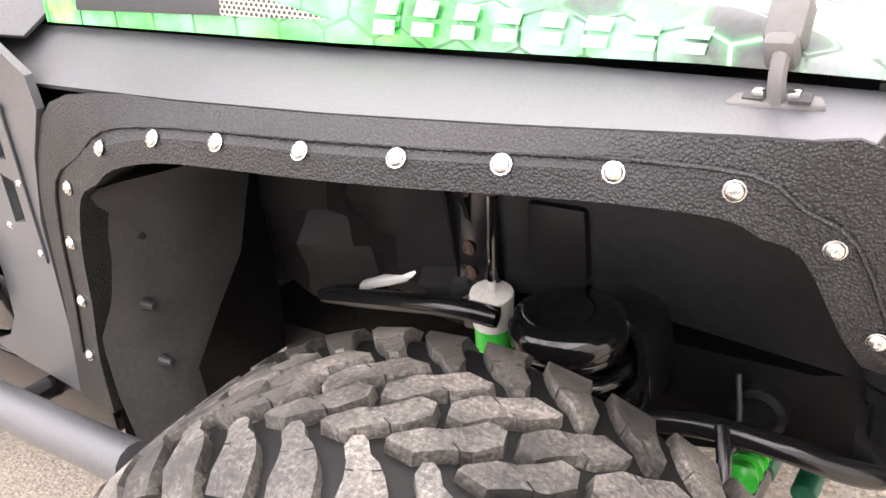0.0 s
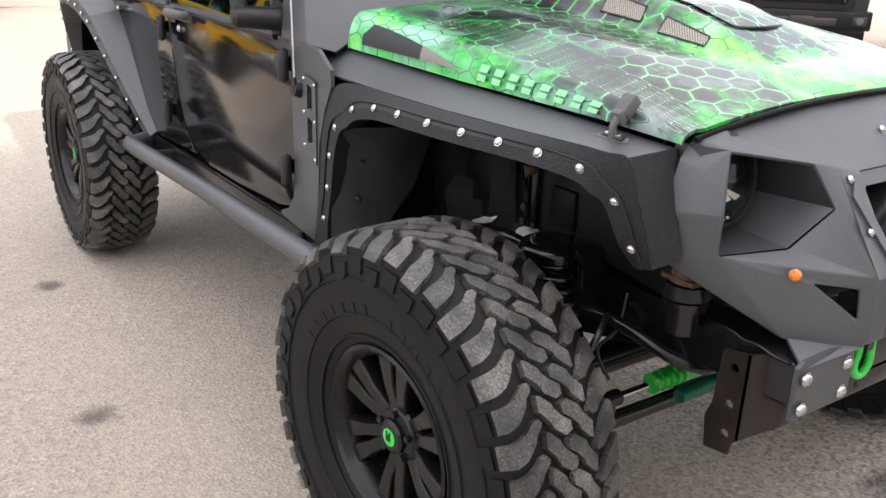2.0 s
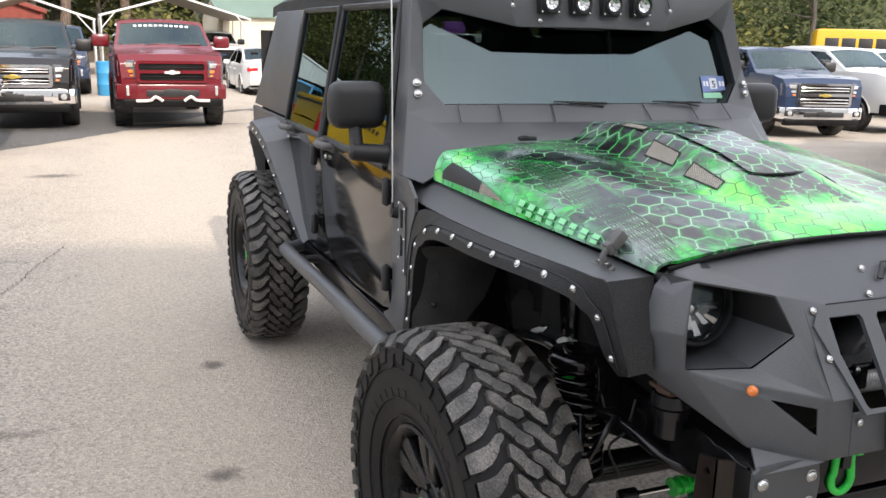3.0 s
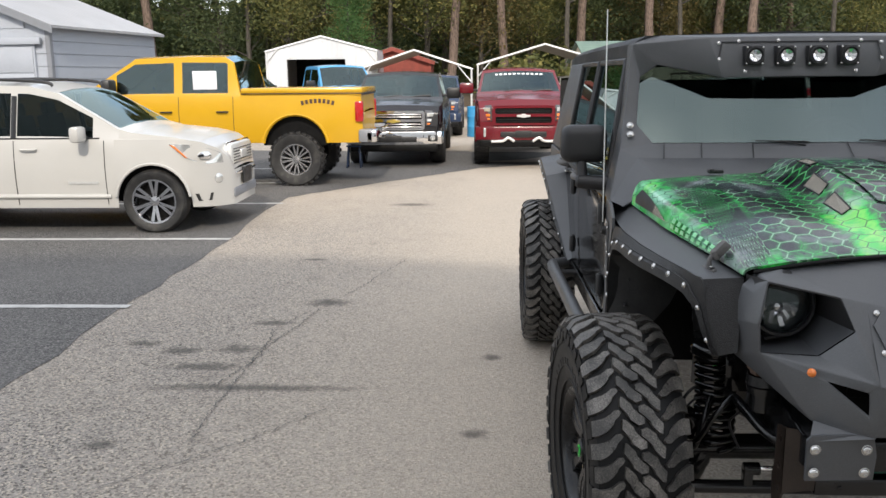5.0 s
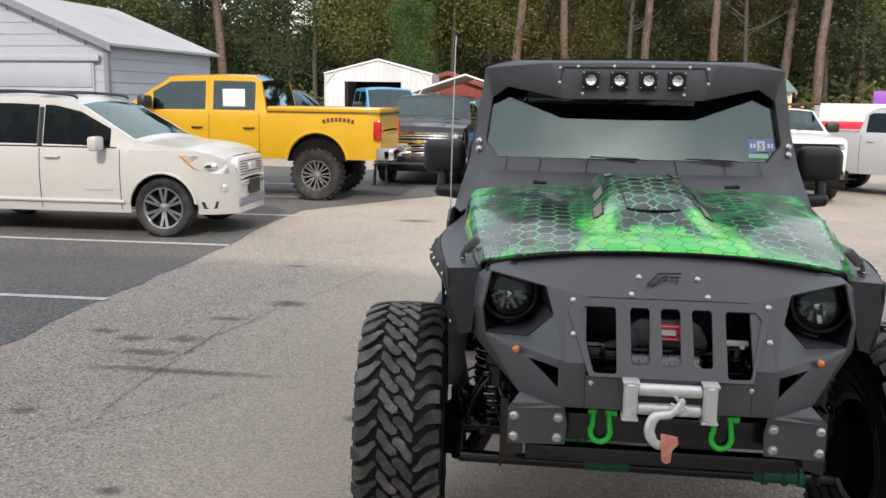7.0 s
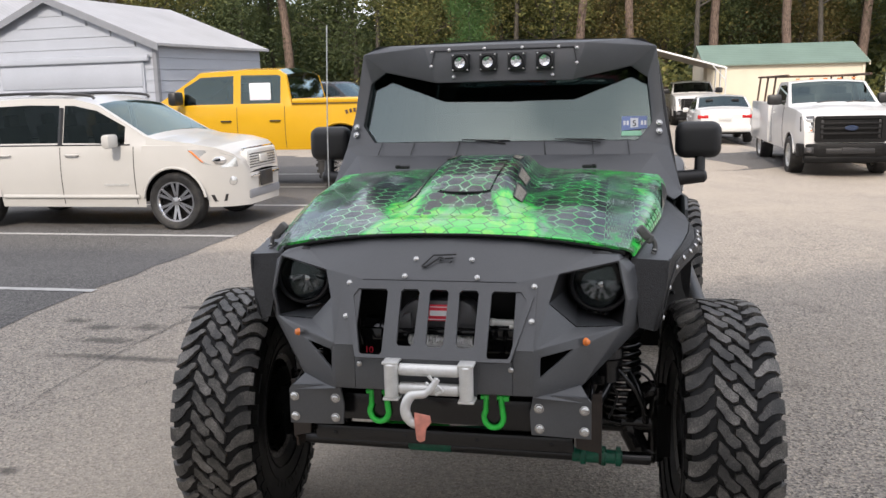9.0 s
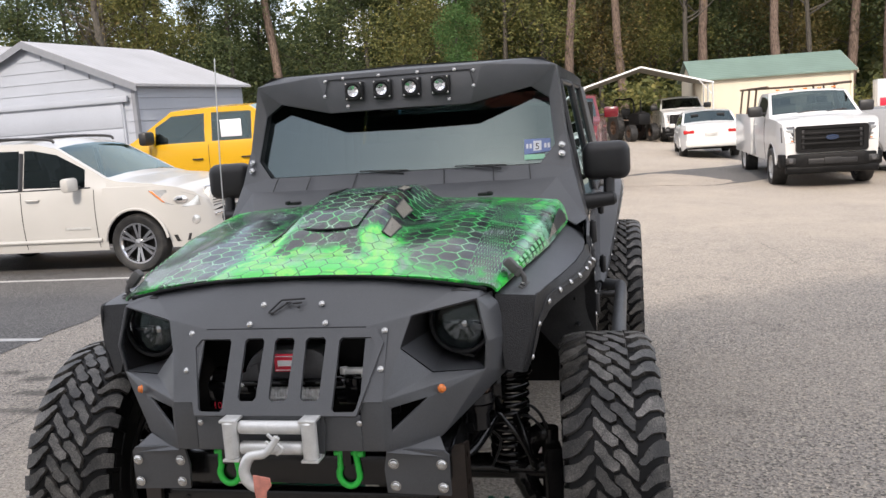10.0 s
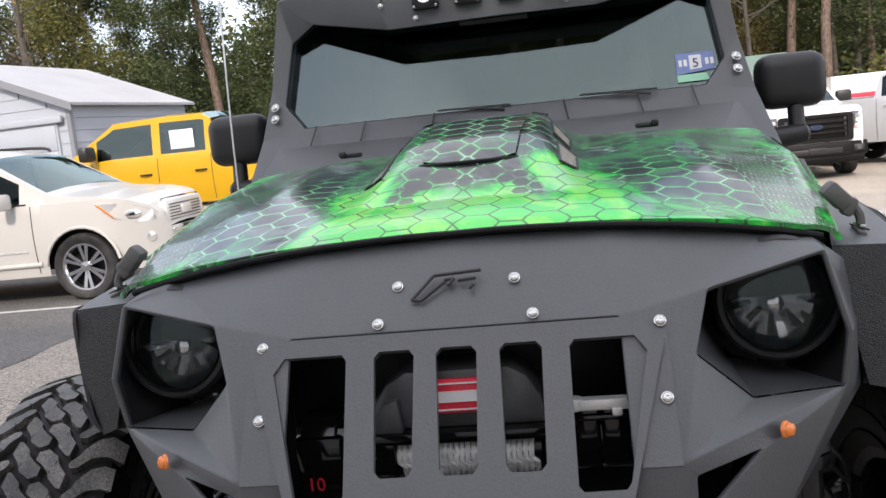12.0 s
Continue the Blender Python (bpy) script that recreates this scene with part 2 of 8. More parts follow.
def hood_paint():
    m, n, l, b = material("green_flame_honeycomb_paint")
    co = n.new("ShaderNodeTexCoord")
    sep = n.new("ShaderNodeSeparateXYZ")
    l.new(co.outputs["Object"], sep.inputs[0])
    x, y, z = sep.outputs
    ay = calc(n, l, "ABSOLUTE", y)

    def ease(v, a, c, lo=0.0, hi=1.0):
        t = n.new("ShaderNodeMapRange")
        t.interpolation_type = "SMOOTHSTEP"
        t.inputs[1].default_value, t.inputs[2].default_value, t.inputs[3].default_value, t.inputs[4].default_value = a, c, lo, hi
        l.new(v, t.inputs[0])
        return t.outputs[0]

    def mul(*vs):
        r = vs[0]
        for v in vs[1:]:
            r = calc(n, l, "MULTIPLY", r, v)
        return r

    def clouds(scale, detail, rough, twist, stretch=(1, 1, 1), shift=0.0):
        mp = n.new("ShaderNodeMapping")
        mp.inputs["Scale"].default_value = stretch
        mp.inputs["Location"].default_value = (shift, shift * .7, shift * .3)
        l.new(co.outputs["Object"], mp.inputs[0])
        t = n.new("ShaderNodeTexNoise")
        t.inputs["Scale"].default_value, t.inputs["Detail"].default_value = scale, detail
        t.inputs["Roughness"].default_value, t.inputs["Distortion"].default_value = rough, twist
        l.new(mp.outputs[0], t.inputs["Vector"])
        return t.outputs["Fac"]

    # the honeycomb, unrolled over the shoulders and slightly bent
    warp = n.new("ShaderNodeTexNoise")
    warp.inputs["Scale"].default_value, warp.inputs["Detail"].default_value = 2.6, 1.0
    l.new(co.outputs["Object"], warp.inputs["Vector"])
    wrap = n.new("ShaderNodeCombineXYZ")
    l.new(x, wrap.inputs[0])
    l.new(calc(n, l, "SUBTRACT", ay, calc(n, l, "MULTIPLY", z, ease(ay, .5, .62))), wrap.inputs[1])
    add = n.new("ShaderNodeVectorMath")
    add.operation = "MULTIPLY_ADD"
    add.inputs[1].default_value = (0.034, 0.034, 0.0)
    l.new(warp.outputs["Color"], add.inputs[0])
    l.new(wrap.outputs[0], add.inputs[2])
    edge, rnd = hex_cells(n, l, add.outputs[0], 0.066)
    # smoke: bright front strip, flames round the nose and up both sides of the bulge, green along the sides
    smoke = clouds(3.6, 8.0, 0.62, 1.8)
    strip = mul(ease(x, 0.24, 0.36), 0.11)
    rim = mul(ease(ay, 0.57, 0.67), 0.16)
    near = ease(calc(n, l, "ABSOLUTE", calc(n, l, "SUBTRACT", ay, 0.20)), 0.02, 0.13, 1, 0)
    along = mul(ease(x, -0.10, 0.12), near)
    nose = mul(ease(ay, 0.12, 0.30, 1, 0), ease(x, 0.14, 0.26))
    flame = mul(calc(n, l, "MAXIMUM", along, nose), 0.33)
    rear = mul(ease(x, -.36, -.60), ease(ay, .25, .40), 0.10)
    heat = calc(n, l, "ADD", calc(n, l, "ADD", calc(n, l, "SUBTRACT", calc(n, l, "ADD", smoke, rear), 0.02), strip), calc(n, l, "ADD", rim, flame))
    base = ramp(n, l, heat, [(0.40, (0.006, 0.006, 0.008)), (0.50, (0.022, 0.024, 0.029)), (0.565, (0.040, 0.095, 0.055)), (0.625, (0.018, 0.27, 0.045)), (0.72, (0.03, 0.62, 0.07)), (0.80, (0.22, 0.74, 0.10)), (0.90, (0.06, 0.66, 0.08))])
    # grey-white haze, and soft violet-brown bruises in the dark parts
    pale = clouds(2.7, 7.0, 0.62, 1.0, (1, 1, 1), 3.1)
    base = mix_rgb(n, l, ramp(n, l, pale, [(0.52, (0, 0, 0)), (0.66, (0.6, 0.6, 0.6))]), base, (0.36, 0.42, 0.42))
    bruise = clouds(4.2, 4.0, 0.5, 0.6, (1, 1, 1), 7.7)
    base = mix_rgb(n, l, mul(ramp(n, l, bruise, [(0.55, (0, 0, 0)), (0.70, (0.55, 0.55, 0.55))]), ease(heat, .55, .66, 1, 0)), base, (0.16, 0.11, 0.09))
    mint = mul(ease(ay, .60, .70), ramp(n, l, clouds(5.5, 5.0, 0.6, 0.0), [(0.42, (0, 0, 0)), (0.62, (0.85, 0.85, 0.85))]))
    base = mix_rgb(n, l, mint, base, (0.30, 0.66, 0.46))
    # cells: some filled nearly black, the others shaded one by one
    zone = ease(clouds(2.3, 2.0, 0.5, 0.3, (1, 1, 1), 1.3), .44, .54)
    fill = mul(zone, ease(rnd, .62, .30, 0, 1), ease(heat, .60, .70, 1, .15), ease(edge, .05, .09))
    base = mix_rgb(n, l, mul(fill, 0.72), base, (0.012, 0.013, 0.017))
    lum = n.new("ShaderNodeRGBToBW")
    l.new(base, lum.inputs[0])
    hot = ease(lum.outputs[0], 0.13, 0.22)
    # lines: pale green and glowing over the dark, dark over the bright
    shown = calc(n, l, "MAXIMUM", ease(clouds(2.1, 3.0, 0.5, 0.0, (1, 1, 1), 5.0), .33, .45), ease(x, .26, .34))
    halo = mul(ease(edge, .03, .20, 1, 0), shown, calc(n, l, "SUBTRACT", 1.0, hot), 0.30)
    base = mix_rgb(n, l, halo, base, (0.03, 0.30, 0.07))
    line = mul(ease(edge, .020, .040, 1, 0), shown)
    line_color = mix_rgb(n, l, hot, mix_rgb(n, l, ease(pale, .42, .60), (0.07, 0.50, 0.12), (0.40, 0.62, 0.44)), (0.012, 0.05, 0.022))
    base = mix_rgb(n, l, mul(line, mix_rgb(n, l, hot, (0.85, 0.85, 0.85), (0.80, 0.80, 0.80))), base, line_color)
    # thin green tendrils running back along the hood
    for scale, shift in ((3.0, 11.0),):
        t = calc(n, l, "ABSOLUTE", calc(n, l, "SUBTRACT", clouds(scale, 2.0, 0.45, 1.2, (0.45, 1.3, 1.0), shift), 0.5))
        away = mul(ease(ay, .16, .26), ease(x, .14, -.06))
        base = mix_rgb(n, l, mul(ease(t, .006, .045, 1, 0), away, 0.40), base, (0.03, 0.42, 0.08))
    # a ring of small dark cells round the nose
    small_edge, small_rnd = hex_cells(n, l, add.outputs[0], 0.036)
    rx = calc(n, l, "SUBTRACT", x, 0.25)
    rad = calc(n, l, "SQRT", calc(n, l, "ADD", mul(rx, rx), mul(y, y)))
    ring = mul(ease(calc(n, l, "ABSOLUTE", calc(n, l, "SUBTRACT", rad, 0.115)), .030, .040, 1, 0), calc(n, l, "LESS_THAN", x, 0.255))
    spot = ring
    base = mix_rgb(n, l, mul(ease(small_edge, .07, .11), spot, ease(small_rnd, .10, .25), 0.85), base, (0.014, 0.022, 0.018))
    l.new(base, b.inputs["Base Color"])
    b.inputs["Roughness"].default_value = 0.24
    b.inputs["Specular IOR Level"].default_value = 0.40
    b.inputs["Coat Weight"].default_value = 0.25
    b.inputs["Coat Roughness"].default_value = 0.04
    return m


M_HOOD = hood_paint()



def mesh_grille():
    m, n, l, b = material("tan_expanded_mesh")
    co = n.new("ShaderNodeTexCoord")
    sp, cb = n.new("ShaderNodeSeparateXYZ"), n.new("ShaderNodeCombineXYZ")
    l.new(co.outputs["Object"], sp.inputs[0])
    l.new(sp.outputs[0], cb.inputs[0])
    l.new(calc(n, l, "SUBTRACT", sp.outputs[2], calc(n, l, "ABSOLUTE", sp.outputs[1])), cb.inputs[1])
    h = hex_lines(n, l, cb.outputs[0], 0.0075, 0.17)
    l.new(mix_rgb(n, l, h, (0.015, 0.014, 0.012), (0.42, 0.38, 0.31)), b.inputs["Base Color"])
    b.inputs["Roughness"].default_value = 0.45
    bump(n, l, b, h, 0.6, 0.002)
    return m


M_MESH = mesh_grille()


STAINS = ((0.40, 0.55, 0.05, 0.10), (0.62, 0.42, 0.04, 0.07), (-2.78, -3.67, 0.05, 0.10), (-2.62, -3.36, 0.06, 0.12), (-2.66, -3.0, 0.07, 0.12), (-2.30, -3.12, 0.06, 0.20), (-1.1, -3.27, 0.05, 0.07), (-1.26, -1.40, 0.05, 0.06),
          (-2.5, -1.3, 0.05, 0.05), (-9.4, -2.3, 0.12, 0.22), (1.35, -0.55, 0.07, 0.20), (-3.9, -2.58, 0.10, 0.14), (-1.92, -2.72, 0.05, 0.52), (-3.3, -2.9, .05, .12), (-0.2, -2.3, .04, .05), (-5.6, -3.0, .05, .10))


def stain_mask(n, l, co):
    """Soft, ragged oil spots soaked into the surface."""
    wob = calc(n, l, "MULTIPLY", calc(n, l, "SUBTRACT", noise_tex(n, l, 14.0, 6.0, 0.65), 0.5), 2.6)
    least = None
    for x, y, rx, ry in STAINS:
        a = n.new("ShaderNodeVectorMath")
        a.operation = "MULTIPLY_ADD"
        a.inputs[1].default_value = (1 / rx, 1 / ry, 0)
        a.inputs[2].default_value = (-x / rx, -y / ry, 0)
        l.new(co.outputs["Object"], a.inputs[0])
        d = n.new("ShaderNodeVectorMath")
        d.operation = "LENGTH"
        l.new(a.outputs[0], d.inputs[0])
        least = d.outputs["Value"] if least is None else calc(n, l, "MINIMUM", least, d.outputs["Value"])
    return ramp(n, l, calc(n, l, "MULTIPLY", calc(n, l, "ADD", least, wob), 0.4), [(0.18, (0.72, 0.72, 0.72)), (0.36, (0.45, 0.45, 0.45)), (0.62, (0.0, 0.0, 0.0))])


def asphalt(name, dark, light, tan, seed, oily=False):
    m, n, l, b = material(name)
    co = n.new("ShaderNodeTexCoord")
    v = n.new("ShaderNodeTexVoronoi")
    v.inputs["Scale"].default_value = 88.0
    l.new(co.outputs["Object"], v.inputs["Vector"])
    stones = ramp(n, l, v.outputs["Color"], [(0.18, tuple(c * 0.55 for c in dark)), (0.42, light), (0.62, light), (0.86, tuple(c * 1.12 for c in tan))])
    fine = noise_tex(n, l, 260.0, 3.0)
    grit = noise_tex(n, l, 48.0, 8.0, 0.85)
    big = noise_tex(n, l, 0.35 + seed, 5.0, 0.6)
    mid = noise_tex(n, l, 2.2, 6.0, 0.65)
    base = mix_rgb(n, l, 0.18, stones, mix_rgb(n, l, fine, dark, light))
    base = mix_rgb(n, l, 1.0, base, ramp(n, l, grit, [(0.34, (0.42, 0.42, 0.42)), (0.50, (1.0, 1.0, 1.0)), (0.66, (1.65, 1.65, 1.65))]), "MULTIPLY")
    base = mix_rgb(n, l, ramp(n, l, big, [(0.40, (0.0, 0.0, 0.0)), (0.68, (0.35, 0.35, 0.35))]), base, tuple(c * 0.85 for c in tan))
    base = mix_rgb(n, l, ramp(n, l, mid, [(0.56, (0.0, 0.0, 0.0)), (0.78, (0.40, 0.40, 0.40))]), base, tuple(c * 0.7 for c in dark))
    # dark oily blotches
    drops = n.new("ShaderNodeTexVoronoi")
    drops.inputs["Scale"].default_value = 0.9
    wv = n.new("ShaderNodeVectorMath")
    wv.operation = "MULTIPLY_ADD"
    wn = n.new("ShaderNodeTexNoise")
    wn.inputs["Scale"].default_value = 5.0
    l.new(co.outputs["Object"], wn.inputs["Vector"])
    wv.inputs[1].default_value = (0.22, 0.22, 0.0)
    l.new(wn.outputs["Color"], wv.inputs[0])
    l.new(co.outputs["Object"], wv.inputs[2])
    l.new(wv.outputs[0], drops.inputs["Vector"])
    blot = ramp(n, l, drops.outputs["Distance"], [(0.04, (0.55, 0.55, 0.55)), (0.10, (0.0, 0.0, 0.0))])
    base = mix_rgb(n, l, calc(n, l, "MULTIPLY", blot, 0.4), base, tuple(c * 0.45 for c in dark))
    if oily:
        # paler tan band beside the vehicle, lifting its shaded ground in the colour
        sp = n.new("ShaderNodeSeparateXYZ")
        l.new(co.outputs["Object"], sp.inputs[0])
        lane = calc(n, l, "ABSOLUTE", calc(n, l, "ADD", sp.outputs[1], 1.0))
        lane = calc(n, l, "ADD", lane, calc(n, l, "MULTIPLY", calc(n, l, "SUBTRACT", big, 0.5), 2.5))
        lane = ramp(n, l, calc(n, l, "MULTIPLY", lane, 0.3), [(0.14, (0.80, 0.80, 0.80)), (0.66, (0.0, 0.0, 0.0))])
        # sandy wear across the lot behind it, also lightened to paint it sunlit
        back = calc(n, l, "ADD", sp.outputs[0], calc(n, l, "MULTIPLY", calc(n, l, "SUBTRACT", mid, 0.5), 3.0))
        worn = calc(n, l, "MULTIPLY", ramp(n, l, calc(n, l, "MULTIPLY", calc(n, l, "ADD", back, 20.0), 0.05), [(0.50, (1, 1, 1)), (0.80, (0.0, 0.0, 0.0))]), ramp(n, l, noise_tex(n, l, 0.9, 6.0, 0.7), [(0.30, (0.45, 0.45, 0.45)), (0.65, (1, 1, 1))]))
        base = mix_rgb(n, l, calc(n, l, "MULTIPLY", calc(n, l, "MAXIMUM", lane, calc(n, l, "MULTIPLY", worn, 0.75)), 0.66), base, tuple(c * 1.1 for c in tan))
        base = mix_rgb(n, l, stain_mask(n, l, co), base, tuple(c * 0.5 for c in dark))
    l.new(base, b.inputs["Base Color"])
    b.inputs["Roughness"].default_value = 0.82
    k = calc(n, l, "ADD", calc(n, l, "MULTIPLY", v.outputs["Distance"], 0.7), calc(n, l, "MULTIPLY", fine, 0.5))
    bump(n, l, b, k, 0.9, 0.008)
    return m


M_ASPHALT = asphalt("worn_asphalt", (0.086, 0.078, 0.071), (0.305, 0.277, 0.246), (0.48, 0.412, 0.330), 0.0, True)
M_ASPHALT2 = asphalt("darker_asphalt", (0.045, 0.044, 0.0435), (0.112, 0.108, 0.104), (0.20, 0.19, 0.178), 0.2)
M_LINE = surface("worn_white_line_paint", (0.46, 0.455, 0.44), 0.75, 0.0, 0.3, 6.0, 150.0, 0.3, 0.002)
M_CRACK = surface("crack_filler", (0.09, 0.088, 0.084), 0.9, 0.0, 0.4, 9.0, 120.0, 0.3, 0.003)
M_DIRT = surface("leaf_litter", (0.09, 0.065, 0.04), 0.95, 0.0, 0.5, 0.8, 20.0, 0.5, 0.05)


def ribbed(name, color, rough, spacing, axis, depth):
    """Sheet metal with ribs at that spacing along an axis of the object."""
    m, n, l, b = material(name)
    co = n.new("ShaderNodeTexCoord")
    sep = n.new("ShaderNodeSeparateXYZ")
    l.new(co.outputs["Object"], sep.inputs[0])
    w = calc(n, l, "PINGPONG", sep.outputs[axis], spacing / 2)
    big = noise_tex(n, l, 0.7, 6.0)
    l.new(ramp(n, l, big, [(0.3, tuple(c * 0.8 for c in color)), (0.7, color)]), b.inputs["Base Color"])
    b.inputs["Roughness"].default_value = rough
    bump(n, l, b, calc(n, l, "DIVIDE", w, spacing), 0.8, depth)
    return m


M_SIDING = surface("pale_blue_white_siding", (0.36, 0.385, 0.43), 0.5, 0.0, 0.08, 0.8, 30.0, 0.05, 0.002)
M_TRIM = surface("grey_trim", (0.20, 0.21, 0.23), 0.5, 0.0, 0.1, 4.0, 60.0, 0.0, 0.0)
M_ROOFWHITE = ribbed("pale_metal_roof", (0.40, 0.40, 0.41), 0.45, 0.25, 0, 0.02)
M_ROOFGREEN = ribbed("faded_green_metal_roof", (0.155, 0.225, 0.185), 0.5, 0.25, 1, 0.02)
M_ROOFTAN = ribbed("tan_metal_roof", (0.30, 0.27, 0.22), 0.5, 0.25, 0, 0.02)
M_RIBWHITE = ribbed("white_ribbed_sheet", (0.62, 0.64, 0.66), 0.5, 0.22, 1, 0.03)
M_CREAM = surface("cream_block_wall", (0.62, 0.56, 0.44), 0.8, 0.0, 0.1, 1.0, 40.0, 0.1, 0.003)
M_REDBARN = surface("red_brown_boards", (0.22, 0.05, 0.035), 0.8, 0.0, 0.4, 3.0, 60.0, 0.2, 0.004)
M_BLUEPL = surface("blue_plastic_drum", (0.04, 0.25, 0.48), 0.4, 0.0, 0.1, 8.0, 100.0, 0.0, 0.0)
M_PURPLE = surface("purple_sign", (0.28, 0.08, 0.45), 0.5, 0.0, 0.15, 2.0, 60.0, 0.0, 0.0)

M_PEARL = car_paint("pearl_white_paint", (0.49, 0.48, 0.455))
M_WHITECAR = car_paint("white_car_paint", (0.62, 0.62, 0.605))
M_YELLOW = car_paint("yellow_car_paint", (0.58, 0.33, 0.012))
M_REDCAR = car_paint("dark_red_car_paint", (0.125, 0.006, 0.012))
M_BLACKCAR = car_paint("black_car_paint", (0.012, 0.012, 0.014))
M_BLUECAR = car_paint("navy_car_paint", (0.02, 0.035, 0.075))
M_SKYBLUE = car_paint("light_blue_car_paint", (0.08, 0.30, 0.55))
M_SILVER = car_paint("silver_car_paint", (0.42, 0.43, 0.45))


def bark(name, a, b2):
    m, n, l, b = material(name)
    co = n.new("ShaderNodeTexCoord")
    mp = n.new("ShaderNodeMapping")
    mp.inputs["Scale"].default_value = (6, 6, 1.2)
    l.new(co.outputs["Object"], mp.inputs[0])
    t = n.new("ShaderNodeTexNoise")
    t.inputs["Scale"].default_value, t.inputs["Detail"].default_value = 3.0, 8.0
    l.new(mp.outputs[0], t.inputs["Vector"])
    l.new(ramp(n, l, t.outputs["Fac"], [(0.35, a), (0.65, b2)]), b.inputs["Base Color"])
    b.inputs["Roughness"].default_value = 0.9
    bump(n, l, b, t.outputs["Fac"], 0.8, 0.05)
    return m


M_PINEBARK = bark("pine_bark", (0.07, 0.05, 0.04), (0.22, 0.16, 0.125))
M_BARK = bark("grey_bark", (0.038, 0.034, 0.027), (0.10, 0.088, 0.072))


def foliage(name, a, b2, c):
    m, n, l, b = material(name)
    g = n.new("ShaderNodeNewGeometry")
    l.new(ramp(n, l, g.outputs["Random Per Island"], [(0.05, a), (0.6, b2), (0.98, c)]), b.inputs["Base Color"])
    b.inputs["Roughness"].default_value = 0.75
    tr = n.new("ShaderNodeBsdfTranslucent")
    tr.inputs[0].default_value = (*b2, 1)
    mx = n.new("ShaderNodeMixShader")
    mx.inputs[0].default_value = 0.4
    l.new(b.outputs[0], mx.inputs[1])
    l.new(tr.outputs[0], mx.inputs[2])
    l.new(mx.outputs[0], n["Material Output"].inputs[0])
    return m


M_LEAF_PINE = foliage("pine_needles", (0.032, 0.052, 0.022), (0.078, 0.106, 0.040), (0.140, 0.160, 0.058))
M_LEAF_OAK = foliage("turning_leaves", (0.062, 0.076, 0.027), (0.155, 0.164, 0.048), (0.27, 0.235, 0.070))
M_LEAF_RUST = foliage("autumn_leaves", (0.060, 0.060, 0.024), (0.150, 0.126, 0.042), (0.25, 0.175, 0.058))
M_LEAF_CEDAR = foliage("bright_cedar", (0.040, 0.095, 0.027), (0.075, 0.155, 0.042), (0.115, 0.205, 0.058))
M_FARWOOD = surface("far_woods", (0.060, 0.070, 0.032), 0.9, 0.0, 0.6, 0.5, 3.0, 0.6, 0.3, spec=0.1)
from mathutils.geometry import tessellate_polygon as tessellate


# ---- tools ----
def part(name, bm, mat, parent, label="", smooth=30, bev=0.0):
    if bev:
        bmesh.ops.bevel(bm, geom=bm.edges[:], offset=bev, segments=2, profile=.5, affect="EDGES", clamp_overlap=True)
    bmesh.ops.recalc_face_normals(bm, faces=bm.faces[:])
    me = bpy.data.meshes.new(name)
    bm.to_mesh(me)
    bm.free()
    if smooth:
        me.polygons.foreach_set("use_smooth", [True] * len(me.polygons))
        me.set_sharp_from_angle(angle=radians(smooth))
    me.materials.append(mat)
    ob = new(name, me)
    ob.parent = parent
    if label:
        tagged(ob, label)
    return ob


def thing(name, label, category, m=None, group="", kind=""):
    ob = new(name)
    ob.empty_display_size = 0.2
    if m is not None:
        ob.matrix_world = m
    return tagged(ob, label, category, group, kind)


def solid(name, bm, mat, label, category="", kind="", smooth=30, bev=0.0, group=""):
    return tagged(part(name, bm, mat, None, "", smooth, bev), label, category, group, kind)


def face(bm, pts):
    return bm.faces.new([bm.verts.new(p) for p in pts])


def grid(bm, rows, loop=False):
    vs = [[bm.verts.new(p) for p in r] for r in rows]
    for a, b in zip(vs, vs[1:]):
        k = len(a)
        for i in range(k if loop else k - 1):
            j = (i + 1) % k
            try:
                bm.faces.new((a[i], a[j], b[j], b[i]))
            except ValueError:
                pass
    return vs


def box(bm, c, s, rot=(0, 0, 0)):
    return bmesh.ops.create_cube(bm, size=1.0, matrix=pose(*c, *rot) @ Matrix.Diagonal((*s, 1)))["verts"]


def rod(bm, a, b, r, r2=None, seg=12, caps=True):
    a, b = Vector(a), Vector(b)
    d = b - a
    m = Matrix.Translation((a + b) / 2) @ d.to_track_quat("Z", "Y").to_matrix().to_4x4()
    bmesh.ops.create_cone(bm, cap_ends=caps, segments=seg, radius1=r, radius2=r if r2 is None else r2, depth=d.length, matrix=m)


